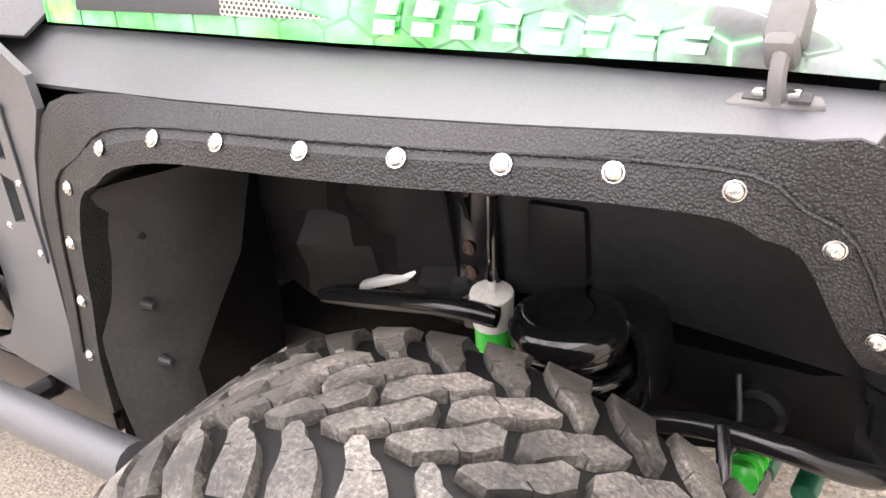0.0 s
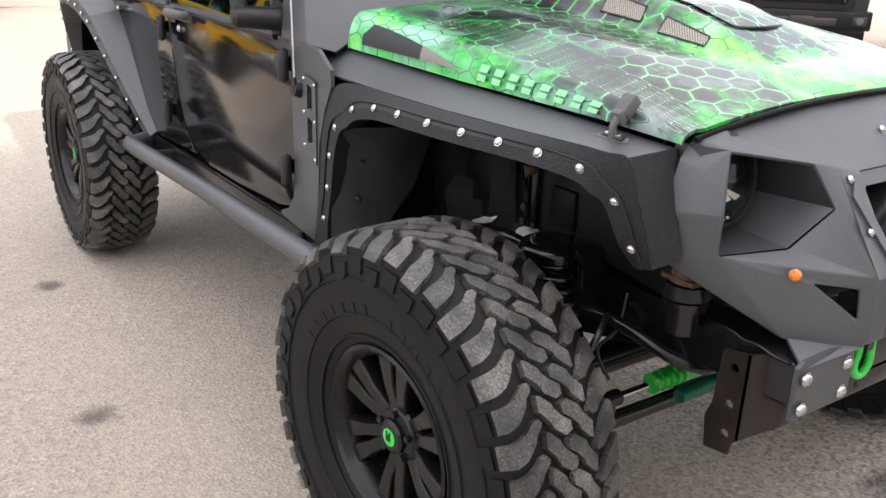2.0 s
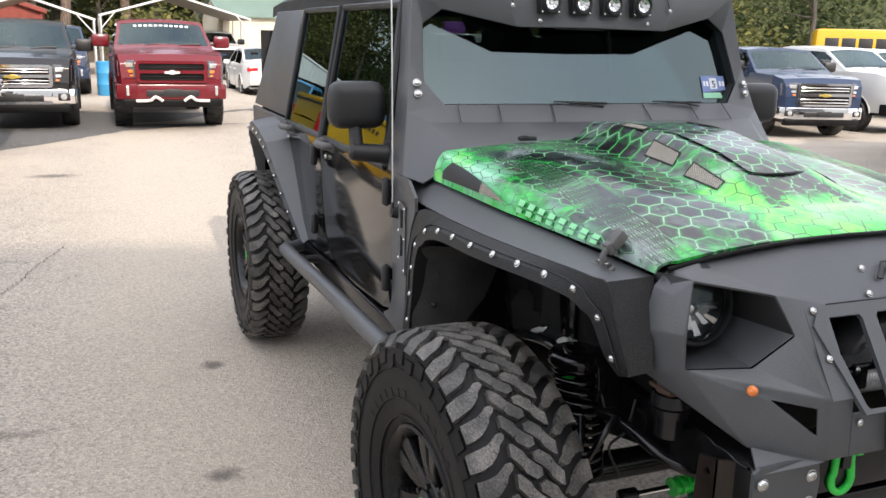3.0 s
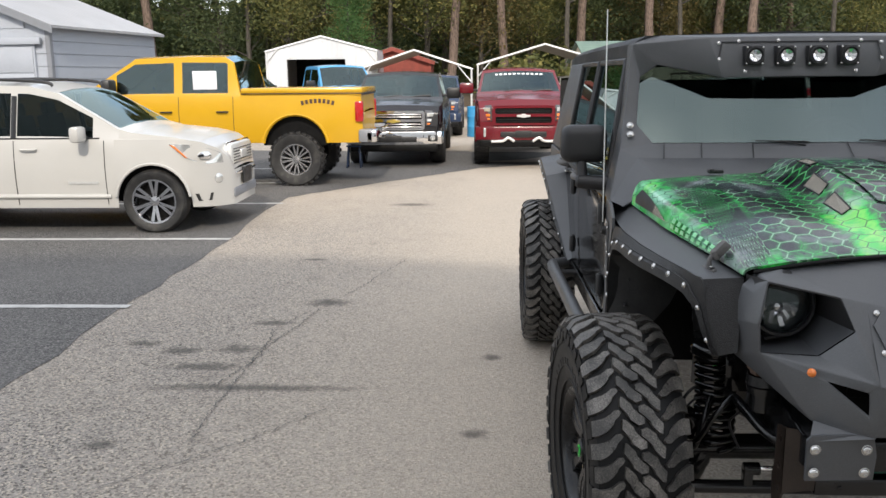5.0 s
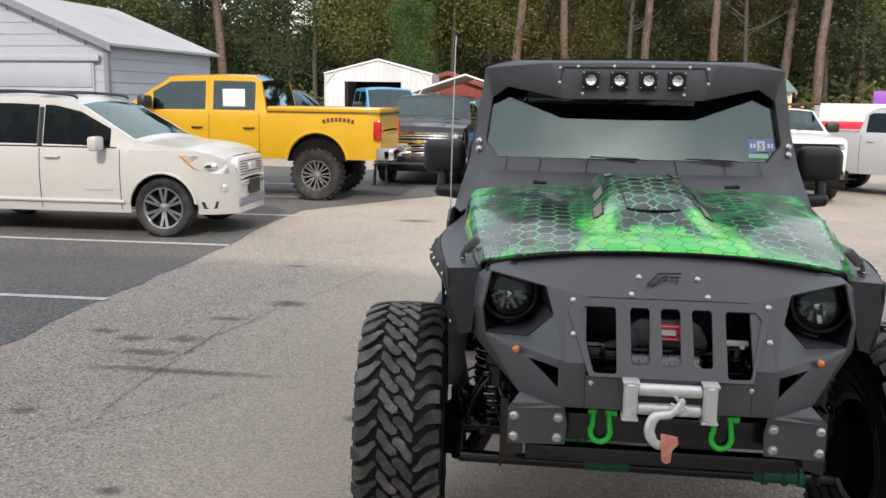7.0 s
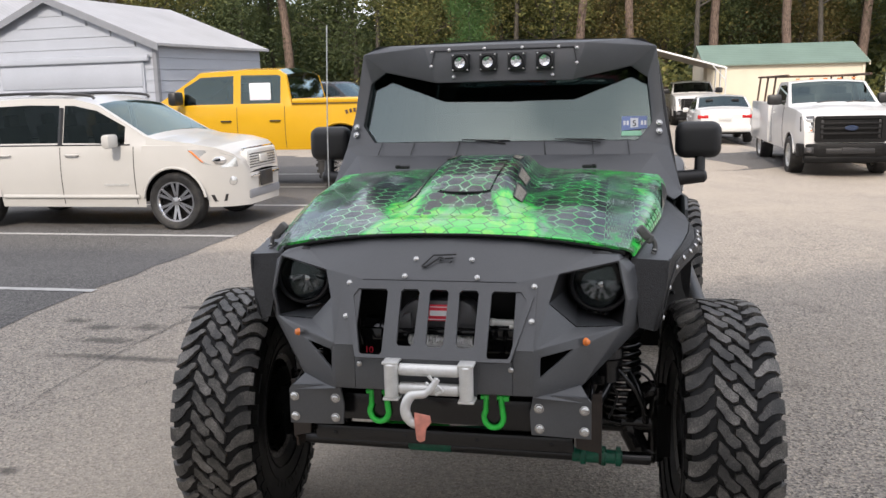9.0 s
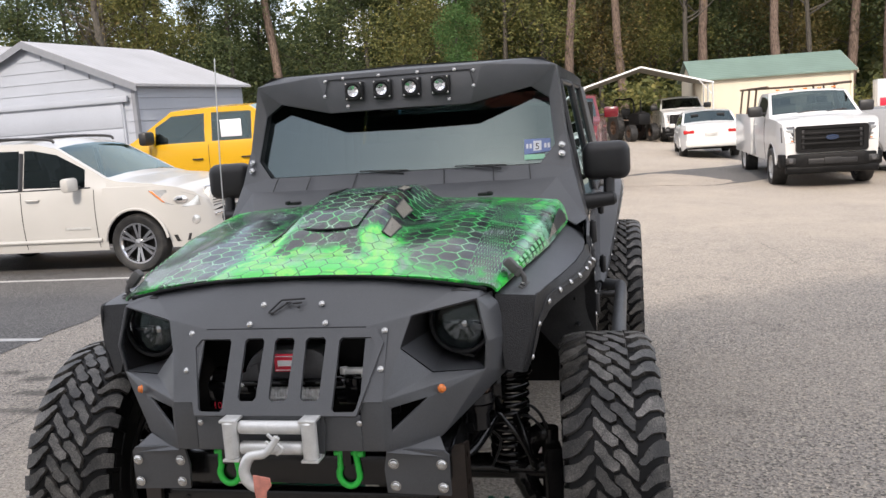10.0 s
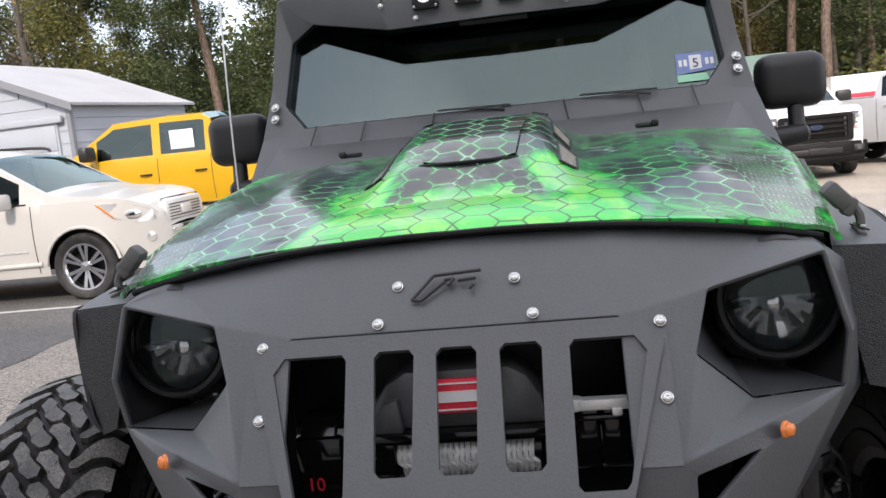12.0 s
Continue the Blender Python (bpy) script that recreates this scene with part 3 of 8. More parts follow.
def pipe(bm, pts, r, seg=8, fine=4):
    pts = [Vector(p) for p in pts]
    path = []
    if fine > 1 and len(pts) > 2:
        for i in range(len(pts) - 1):
            p0, p1, p2, p3 = pts[max(i - 1, 0)], pts[i], pts[i + 1], pts[min(i + 2, len(pts) - 1)]
            for k in range(fine):
                t = k / fine
                path.append(0.5 * ((2 * p1) + (p2 - p0) * t + (2 * p0 - 5 * p1 + 4 * p2 - p3) * t * t + (3 * p1 - p0 - 3 * p2 + p3) * t ** 3))
        path.append(pts[-1])
    else:
        path = pts
    rows, side = [], None
    for i, p in enumerate(path):
        d = (path[min(i + 1, len(path) - 1)] - path[max(i - 1, 0)]).normalized()
        if side is None:
            side = d.orthogonal().normalized()
        side = (side - d * side.dot(d)).normalized()
        up = d.cross(side)
        rr = r[i * (len(r) - 1) // max(len(path) - 1, 1)] if isinstance(r, (list, tuple)) else r
        rows.append([p + (side * math.cos(k * 2 * math.pi / seg) + up * math.sin(k * 2 * math.pi / seg)) * rr for k in range(seg)])
    vs = grid(bm, rows, True)
    bm.faces.new(vs[0])
    bm.faces.new(vs[-1])


def lathe(bm, prof, seg=32, m=None, closed=False):
    """Turns (radius, along) round the y axis."""
    rows = []
    for r, h in prof:
        rows.append([Vector((r * math.sin(k * 2 * math.pi / seg), h, r * math.cos(k * 2 * math.pi / seg))) for k in range(seg)])
    if m is not None:
        rows = [[m @ p for p in r] for r in rows]
    vs = grid(bm, rows, True)
    if closed:
        bm.faces.new(vs[0])
        bm.faces.new(vs[-1])


def slab(bm, pts, off):
    """A plate: the polygon and its copy moved by off, with the rim between."""
    off = Vector(off)
    a = [bm.verts.new(p) for p in pts]
    b = [bm.verts.new(Vector(p) + off) for p in pts]
    bm.faces.new(a)
    bm.faces.new(b[::-1])
    for i in range(len(a)):
        j = (i + 1) % len(a)
        bm.faces.new((a[j], a[i], b[i], b[j]))


def holed(bm, outer, holes, place, depth):
    """A plate with holes: loops in the plane (u, v), place(u, v, d) sets them in space."""
    loops = [outer] + holes
    flat = [p for lp in loops for p in lp]
    tris = tessellate([[Vector((u, v, 0)) for u, v in lp] for lp in loops])
    front = [bm.verts.new(place(u, v, 0.0)) for u, v in flat]
    back = [bm.verts.new(place(u, v, depth)) for u, v in flat]
    for t in tris:
        for side in (front, back):
            try:
                bm.faces.new([side[i] for i in t])
            except ValueError:
                pass
    base = 0
    for lp in loops:
        k = len(lp)
        for i in range(k):
            j = (i + 1) % k
            bm.faces.new((front[base + i], front[base + j], back[base + j], back[base + i]))
        base += k


def dome_bolt(bm, c, nrm, r):
    """A button-head bolt with a socket on a washer."""
    nrm = Vector(nrm).normalized()
    m = Matrix.Translation(c) @ nrm.to_track_quat("Y", "Z").to_matrix().to_4x4()
    lathe(bm, [(r * 1.15, 0.0), (r * 1.15, r * 0.12), (r * 0.98, r * 0.16), (r * 0.92, r * 0.42), (r * 0.68, r * 0.62), (r * 0.38, r * 0.68), (r * 0.34, r * 0.45), (0.0005, r * 0.42)], 12, m)


def lerp_at(table, x):
    for (a, u), (b, v) in zip(table, table[1:]):
        if x <= b:
            return u + (v - u) * max(0.0, (x - a) / (b - a))
    return table[-1][1]


def step(a, b, x):
    t = min(1.0, max(0.0, (x - a) / (b - a)))
    return t * t * (3 - 2 * t)


# ---- ground ----
def gz(x, y):
    """Height of the lot: flat round the vehicles, falling away gently far to the left of them."""
    return -0.30 * step(0.5, 5.0, y) * (1 - step(-15.0, -5.0, x))


def sheet(bm, xs, ys, lift=0.0):
    grid(bm, [[(x, y, gz(x, y) + lift) for y in ys] for x in xs])


def ground():
    bm = bmesh.new()
    xs = [-400, -200, -100, -60, -40, -30, -24, -20] + [-18 + k for k in range(0, 16)] + [0, 4, 10, 20, 40, 100, 300]
    ys = [-400, -200, -100, -40, -20, -8] + [-4 + 0.5 * k for k in range(0, 20)] + [7, 9, 12, 20, 40, 100, 200, 400]
    sheet(bm, xs, ys)
    solid("ground", bm, M_ASPHALT, "worn pale asphalt lot with oil stains", kind="structure")
    # darker, newer strip with the parking stalls, running on behind the parked trucks
    bm = bmesh.new()
    edge = [(8, -4.15), (-1, -4.17), (-4, -4.19), (-6.5, -4.20), (-10.1, -4.26), (-10.8, -3.85), (-13.4, -2.02), (-14.4, -1.3), (-15.2, 0.2), (-15.8, 1.6), (-16.2, 2.6), (-17.0, 3.2), (-20, 5.0), (-26, 9.0), (-40, 14)]
    rng = random.Random(5)
    pts = []
    for (x0, y0), (x1, y1) in zip(edge, edge[1:]):
        for k in range(6):
            t = k / 6
            pts.append((x0 + (x1 - x0) * t + rng.uniform(-0.03, 0.03), y0 + (y1 - y0) * t + rng.uniform(-0.04, 0.04)))
    rows = [[(x, y, gz(x, y) + 0.004), (x, y - 3, gz(x, y - 3) + 0.004), (x * 1.02 - 0.5, -12, 0.004), (x * 1.05 - 0.5, -40, 0.004)] for x, y in pts]
    grid(bm, rows)
    solid("pavement", bm, M_ASPHALT2, "darker asphalt strip with parking stalls", kind="structure")


def stall_lines():
    for x, y1, y0 in ((-3.75, -4.16, -10.5), (-6.70, -4.16, -10.5), (-9.52, -4.18, -10.5), (-12.0, -4.3, -10.5), (-14.4, -4.5, -10.5)):
        bm = bmesh.new()
        rng = random.Random(int(-x * 10))
        n = 60
        a = [(x + 0.05 + rng.uniform(-0.006, 0.006), y0 + (y1 - y0) * k / n, 0.009) for k in range(n + 1)]
        b = [(x - 0.05 + rng.uniform(-0.006, 0.006), y0 + (y1 - y0) * k / n, 0.009) for k in range(n + 1)]
        grid(bm, [a, b])
        solid("parking_line", bm, M_LINE, "worn white painted parking line", "road marking", "structure", group="parking lines")


def cracks():
    for pts in (((-5.57, -2.08), (-4.92, -2.27), (-4.41, -2.38), (-4.08, -2.5)), ((-3.71, -2.62), (-3.13, -2.71), (-2.65, -2.83), (-1.96, -2.84), (-1.57, -2.84), (-1.17, -2.83)), ((-5.03, -2.3), (-5.15, -2.49), (-4.81, -2.67)), ((-4.61, -2.33), (-4.41, -2.12), (-4.6, -1.95)), ((-7.92, 2.46), (-6.94, 2.59), (-6.27, 2.63)), ((-1.9, -2.95), (-2.5, -2.8), (-3.1, -2.85), (-3.6, -2.7)), ((-0.6, -3.1), (-1.1, -2.6), (-1.6, -2.2)), ((0.4, 0.25), (0.8, 0.35), (1.25, 0.2), (1.6, 0.4))):
        bm = bmesh.new()
        rng = random.Random(len(pts))
        line = []
        for (x0, y0), (x1, y1) in zip(pts, pts[1:]):
            for k in range(24):
                t = k / 24
                line.append((x0 + (x1 - x0) * t + rng.uniform(-0.014, 0.014), y0 + (y1 - y0) * t + rng.uniform(-0.014, 0.014)))
        grid(bm, [[(x, y + rng.uniform(0.0004, 0.006), gz(x, y) + 0.0082) for x, y in line], [(x, y - rng.uniform(0.0004, 0.006), gz(x, y) + 0.0082) for x, y in line]])
        solid("crack", bm, M_CRACK, "thin dark crack in the asphalt", "crack", "structure", group="cracks")


ground()
stall_lines()
cracks()


# ---- the lifted black four-door off-roader ----
TYRE_R = 0.508
CARC = [(0.0, 0.494), (0.08, 0.493), (0.138, 0.488), (0.158, 0.478), (0.168, 0.452), (0.173, 0.418), (0.173, 0.375), (0.168, 0.320), (0.156, 0.270), (0.142, 0.240), (0.128, 0.222)]


def carcass_at(u):
    """Place and outward direction on the half profile, u metres from the middle along it."""
    s = abs(u)
    for (y0, r0), (y1, r1) in zip(CARC, CARC[1:]):
        d = math.hypot(y1 - y0, r1 - r0)
        if s <= d:
            t = s / d
            ny, nr = -(r1 - r0) / d, (y1 - y0) / d
            g = 1 if u >= 0 else -1
            return g * (y0 + (y1 - y0) * t), r0 + (r1 - r0) * t, g * ny, nr
        s -= d
    return (CARC[-1][0] * (1 if u >= 0 else -1), CARC[-1][1], 0, 1)


def tyre_mesh(bm, tread):
    prof = [(r, y) for y, r in CARC]
    lathe(bm, [(r, -y) for r, y in prof[::-1]] + prof[1:], 72)
    for r, h in ((0.262, 0.1565), (0.318, 0.1685), (0.405, 0.1745)):
        for g in (1, -1):
            lathe(bm, [(r - 0.004, g * (h - 0.002)), (r - 0.002, g * (h + 0.003)), (r + 0.002, g * (h + 0.003)), (r + 0.004, g * (h - 0.002))], 72)

    def block(poly, a0, depth, inset=0.93):
        low, top = [], []
        ca = sum(p[0] for p in poly) / len(poly)
        cu = sum(p[1] for p in poly) / len(poly)
        for a, u in poly:
            for out, k, dd in ((low, 1.0, -0.004), (top, inset, depth)):
                aa, uu = ca + (a - ca) * k, cu + (u - cu) * k
                y, r, ny, nr = carcass_at(uu)
                th = (a0 + aa) / 0.5
                r2 = r + nr * dd
                out.append(Vector((r2 * math.sin(th), y + ny * dd, r2 * math.cos(th))))
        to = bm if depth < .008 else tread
        lv = [to.verts.new(p) for p in low]
        tv = [to.verts.new(p) for p in top]
        to.faces.new(tv)
        for i in range(len(lv)):
            j = (i + 1) % len(lv)
            to.faces.new((lv[i], lv[j], tv[j], tv[i]))

    n = 42
    pitch = 2 * math.pi * 0.5 / n
    def sipe(poly, edges, deep=0.45, w=0.0022):
        """Cuts narrow notches into the middle of the given sides of a lug."""
        ca, cu = sum(p[0] for p in poly) / len(poly), sum(p[1] for p in poly) / len(poly)
        out = []
        for i, p in enumerate(poly):
            out.append(p)
            if i in edges:
                q = poly[(i + 1) % len(poly)]
                mid = ((p[0] + q[0]) / 2, (p[1] + q[1]) / 2)
                ln = math.hypot(q[0] - p[0], q[1] - p[1])
                dx, du = (q[0] - p[0]) / ln * w / 2, (q[1] - p[1]) / ln * w / 2
                tip = (mid[0] + (ca - mid[0]) * deep, mid[1] + (cu - mid[1]) * deep)
                out += [(mid[0] - dx, mid[1] - du), (tip[0] - dx, tip[1] - du), (tip[0] + dx, tip[1] + du), (mid[0] + dx, mid[1] + du)]
        return out

    centre = [(-0.050, -0.010), (-0.030, -0.012), (-0.017, 0.006), (0.002, 0.026), (0.020, 0.034), (0.044, 0.060), (0.046, 0.070), (0.012, 0.075), (0.002, 0.066), (-0.014, 0.052), (-0.036, 0.041), (-0.056, 0.012)]
    shoulder = [(0.056, 0.075), (0.066, 0.069), (0.075, 0.075), (0.074, 0.092), (0.060, 0.110), (0.050, 0.130), (0.045, 0.152), (0.045, 0.166), (-0.010, 0.166), (-0.010, 0.152), (0.0, 0.130), (0.014, 0.112), (0.030, 0.097), (0.044, 0.090)]
    shoulder_b = shoulder[:7] + [(0.045, 0.184), (-0.010, 0.184)] + shoulder[9:]
    biter = [(-0.012, 0.180), (0.046, 0.180), (0.046, 0.212), (0.030, 0.222), (-0.012, 0.222)]
    biter_b = [(-0.012, 0.196), (0.046, 0.196), (0.046, 0.240), (0.010, 0.240), (-0.012, 0.226)]
    letter = [(-0.012, 0.292), (0.010, 0.292), (0.010, 0.330), (-0.012, 0.330)]
    for k in range(n):
        a0 = k * pitch
        for g in (1, -1):
            h = 0.0 if g > 0 else pitch / 2
            for lug in (sipe(centre, (3, 9), 0.6), sipe(shoulder if k % 2 else shoulder_b, (4, 11), 0.5)):
                block([(g * a, g * u) for a, u in lug], a0 + h, 0.0165 - .0015 * ((k * 7 + g) % 3) / 2)
            block([(g * a, g * u) for a, u in (biter if k % 2 else biter_b)], a0 + h, 0.0065)
            if (k % 18) in (1, 2, 3, 4, 5, 6, 7):
                block([(a * 1.2, g * u) for a, u in letter], a0, 0.0022, 0.9)


def rim_parts(parent, face_mat, seg=40):
    """Black alloy with paired spokes; the outer face looks along +y."""
    bm = bmesh.new()
    lathe(bm, [(0.224, -0.13), (0.200, -0.12), (0.185, -0.05), (0.190, 0.05), (0.205, 0.085), (0.212, 0.118), (0.226, 0.132), (0.235, 0.139), (0.237, 0.146), (0.228, 0.150), (0.216, 0.140), (0.206, 0.122), (0.200, 0.095), (0.196, 0.06)], seg)
    lathe(bm, [(0.0005, 0.05), (0.150, 0.05), (0.155, 0.03), (0.0005, 0.03)], seg)
    for k in range(6):
        for off in (-0.185, 0.185):
            a = k * math.pi / 3 + off
            a2 = k * math.pi / 3 + off * 0.95
            p, q = (0.050, 0.088), (0.206, 0.112)
            d = Vector((math.cos(a2), 0, -math.sin(a2)))
            w0, w1 = 0.019, 0.027
            ring = []
            for (r, y), w, ang in ((p, w0, a), ((0.13, 0.106), 0.019, a), (q, w1, a2)):
                c = Vector((r * math.sin(ang), y, r * math.cos(ang)))
                ring.append([c + d * w + Vector((0, -0.035, 0)), c + d * w, c + d * (w - 0.004) + Vector((0, 0.007, 0)), c - d * (w - 0.004) + Vector((0, 0.007, 0)), c - d * w, c - d * w + Vector((0, -0.035, 0))])
            grid(bm, ring)
    rim = part("rim", bm, face_mat, parent, "gloss black alloy rim with paired spokes", 35)
    bm = bmesh.new()
    lathe(bm, [(0.078, 0.06), (0.076, 0.092), (0.064, 0.104), (0.046, 0.108), (0.044, 0.120), (0.036, 0.126), (0.0005, 0.126)], 24)
    for k in range(5):
        a = k * 2 * math.pi / 5
        rod(bm, (0.058 * math.sin(a), 0.095, 0.058 * math.cos(a)), (0.058 * math.sin(a), 0.118, 0.058 * math.cos(a)), 0.010, 0.009, 6)
    part("hub_cap", bm, face_mat, rim)
    bm = bmesh.new()
    lathe(bm, [(0.023, 0.1262), (0.023, 0.1285), (0.020, 0.1295), (0.0005, 0.1295)], 20)
    part("hub_emblem", bm, M_GREEN, rim, "bright green hub emblem")
    bm = bmesh.new()
    for k in range(3):
        box(bm, (0.006 * (k - 1), 0.1305, 0.004 - 0.004 * (k % 2)), (0.004, 0.002, 0.026 - 0.008 * (k % 2)))
    part("emblem_mark", bm, M_BLACK, rim)
    return rim


def armour(name, faces_r, mat, parent, label="", thick=0.012, both=True, bev=0.004):
    """Folded plates given for the right-hand side, mirrored, welded and thickened."""
    bm = bmesh.new()
    for f in faces_r:
        face(bm, f)
        if both:
            face(bm, [(x, -y, z) for x, y, z in f][::-1])
    bmesh.ops.remove_doubles(bm, verts=bm.verts[:], dist=0.0015)
    bmesh.ops.recalc_face_normals(bm, faces=bm.faces[:])
    bmesh.ops.solidify(bm, geom=bm.faces[:], thickness=thick)
    if bev:
        sharp = [e for e in bm.edges if len(e.link_faces) == 2 and e.calc_face_angle(0) > 0.25]
        bmesh.ops.bevel(bm, geom=sharp, offset=bev, segments=2, profile=.5, affect="EDGES", clamp_overlap=True)
    return part(name, bm, mat, parent, label, 25)


def build_jeep():
    car = thing("off_road_vehicle", "lifted matte black four-door off-roader with green honeycomb hood", "car")

    def R(p, s):
        return (p[0], p[1] if s < 0 else -p[1], p[2])

    # -- wheels --
    for name, x, y, turn in (("r", 0.0, -0.920, 184.5), ("l", 0.0, 0.905, 4.5), ("r", -2.946, -0.920, 180), ("l", -2.946, 0.905, 0)):
        bm = bmesh.new()
        lathe(bm, [(0.15, -0.02), (0.15, 0.02), (0.0005, 0.02)], 28)
        wheel = part("wheel", bm, M_CHASSIS, car, "large black off-road wheel with mud-terrain tyre")
        wheel.matrix_local = pose(x, y, 0.482, 0, 0, turn) @ pose(0, 0, 0, 0, 13 * (x < 0) + 5 * (y > 0), 0) @ Matrix.Diagonal((.952, .88, .952, 1))
        bm = bmesh.new()
        tread = bmesh.new()
        tyre_mesh(bm, tread)
        part("tyre", bm, M_CARCASS, wheel, "black mud-terrain tyre", 28)
        tagged(part("tread", tread, M_TREAD, wheel, "dusty worn mud-terrain tread, tops painted lit against the grooves", 28), kind="stuff")
        rim = rim_parts(wheel, M_RIM)
        # two levels at most below the vehicle: hand the caps to the wheel
        for c in list(rim.children):
            c.parent = wheel

    # -- front bumper and grille shell --
    a0, a1, a2, a3, a4 = (.425, 0, 1.272), (.415, -.25, 1.265), (.385, -.48, 1.243), (.382, -.565, 1.220), (.392, -.612, 1.180)
    b0, b1, b2 = (.446, 0, 1.250), (.438, -.25, 1.245), (.412, -.485, 1.224)
    c0, c1 = (.557, 0, 1.150), (.557, -.25, 1.150)
    p1, p2, p3, p4, p6 = (.473, -.564, 1.209), (.536, -.381, 1.177), (.583, -.354, 1.091), (.548, -.435, 1.011), (.497, -.591, 1.087)
    ee, r0 = (.440, -.590, 1.165), (.492, -.580, 1.003)
    q1, q2, q4 = (.674, -.317, .968), (.680, -.314, .822), (.583, -.457, .830)
    s1, s2 = (.385, -.632, 1.075), (.395, -.630, .972)
    t1, t2, t3 = (.611, -.431, .957), (.654, -.335, .939), (.661, -.334, .876)
    g1 = (.674, -.25, .968)
    faces_r = [(a0, a1, b1, b0), (a1, a2, b2, b1), (b0, b1, c1, c0), (b1, b2, p2, c1), (b2, p1, p2), (a2, a3, p1, b2), (a3, a4, ee, p1),
               (a4, s1, p6, ee), (ee, p6, p1), (s1, s2, r0, p6), (p3, p4, q1), (p4, r0, q1), (c1, p2, p3, q1, g1),
               (r0, q1, t2, t1), (q1, q2, t3, t2), (q2, q4, t1, t3), (r0, t1, q4), (r0, q4, s2),
               (g1, q1, q2, (.680, -.25, .822)), ((.676, 0, .926), (.676, -.25, .926), (.680, -.25, .822), (.680, 0, .822)),
               ((.680, 0, .822), (.680, -.25, .822), (.60, -.25, .81), (.60, 0, .81)), ((.680, -.25, .822), q2, q4, (.60, -.25, .81))]
    shell = armour("front_bumper", faces_r, M_ARMOUR, car, "satin charcoal steel bumper with angled headlight openings", 0.010)

    def gp(u, v, d):
        """On the sloping grille face: u across, v height, d depth behind."""
        return (.545 + .655 * (1.165 - v) + 0.008 - d * 0.83, u, v - d * 0.55)

    outer = [(-.240, .934), (-.308, 1.112), (-.280, 1.146), (.284, 1.146), (.308, 1.112), (.246, .934)]

    def slot(u0, u1):
        return [(u0 + .003, .977), (u0 + .011, .969), (u1 - .011, .969), (u1 - .003, .977), (u1, 1.118), (u1 - .008, 1.126), (u0 + .008, 1.126), (u0, 1.118)]

    holes = [[(-.231, .952), (-.224, .944), (-.163, .943), (-.157, .950), (-.159, 1.117), (-.166, 1.125), (-.256, 1.125), (-.272, 1.105)],
             slot(-.116, -.055), slot(-.022, .039), slot(.073, .135),
             [(.173, .950), (.180, .943), (.237, .944), (.244, .952), (.284, 1.105), (.268, 1.125), (.182, 1.125), (.175, 1.117)]]
    bm = bmesh.new()
    holed(bm, outer, holes, gp, 0.012)
    part("grille_insert", bm, M_ARMOUR, shell, "charcoal slotted grille insert", 25)
    # the rest of the sloping face round the insert
    bm = bmesh.new()
    rim = [(.260, .968), (.298, 1.110), (.280, 1.140), (-.276, 1.140), (-.298, 1.110), (-.254, .968)]
    holed(bm, [(-.315, .968), (-.315, 1.151), (.315, 1.151), (.315, .968)] + rim, [], lambda u, v, d: tuple(Vector(gp(u, v, d)) - Vector((0.005, 0, 0.0033))), 0.006)
    part("grille_surround", bm, M_ARMOUR, shell, "", 25)
    # eye recesses
    for s in (-1, 1):
        bm = bmesh.new()
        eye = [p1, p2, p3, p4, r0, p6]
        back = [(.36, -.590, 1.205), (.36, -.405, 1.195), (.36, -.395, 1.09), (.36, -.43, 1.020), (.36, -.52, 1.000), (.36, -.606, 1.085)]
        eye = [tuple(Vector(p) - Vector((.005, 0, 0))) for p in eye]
        # upper and outer walls black: the void's shade is put in their colour
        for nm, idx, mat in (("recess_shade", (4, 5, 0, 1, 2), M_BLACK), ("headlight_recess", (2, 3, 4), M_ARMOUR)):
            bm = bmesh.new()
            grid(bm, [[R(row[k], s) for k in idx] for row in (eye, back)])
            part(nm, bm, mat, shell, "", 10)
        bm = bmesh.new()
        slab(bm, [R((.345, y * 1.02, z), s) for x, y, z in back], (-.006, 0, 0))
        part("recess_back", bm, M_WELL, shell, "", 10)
        # headlight
        ax = pose(.412, s * .503, 1.128, 0, 0, -90) @ pose(0, 0, 0, 6, 0, 0) @ Matrix.Scale(.94, 4)
        bm = bmesh.new()
        lathe(bm, [(.106, -.02), (.106, .012), (.100, .022), (.093, .024), (.090, .016), (.088, -.01), (.070, -.045), (.0005, -.05)], 36, ax)
        lamp = part("headlight", bm, M_BLACK, car, "round black headlight with clear lens")
        bm = bmesh.new()
        lathe(bm, [(.090, .018), (.080, .027), (.055, .035), (.025, .039), (.0005, .040)], 36, ax)
        lens = part("lens", bm, M_LENS, lamp, "clear domed lens")
        lens.visible_shadow = False
        bm = bmesh.new()
        lathe(bm, [(.086, -.003), (.070, -.032), (.045, -.040), (.0005, -.043)], 36, ax)
        part("reflector_bowl", bm, M_BOWL, lamp, "smoked grey reflector bowl", 40)
        bm = bmesh.new()
        for a, ra, rb, wd in ((64, .050, .080, .010), (98, .040, .082, .016), (124, .028, .060, .016), (142, .050, .083, .018), (166, .030, .066, .014), (186, .044, .083, .022), (212, .028, .062, .016), (232, .050, .083, .018), (258, .038, .080, .014), (300, .054, .080, .010)):
            a, wd = radians(a), wd * .5
            w = Vector((math.cos(a), 0, -math.sin(a)))
            c = Vector((math.sin(a), 0, math.cos(a)))
            pts = [c * ra - w * wd * .5 + Vector((0, -.016, 0)), c * ra + w * wd * .5 + Vector((0, -.012, 0)), c * rb + w * wd + Vector((0, .002, 0)), c * rb - w * wd * .6 + Vector((0, -.004, 0))]
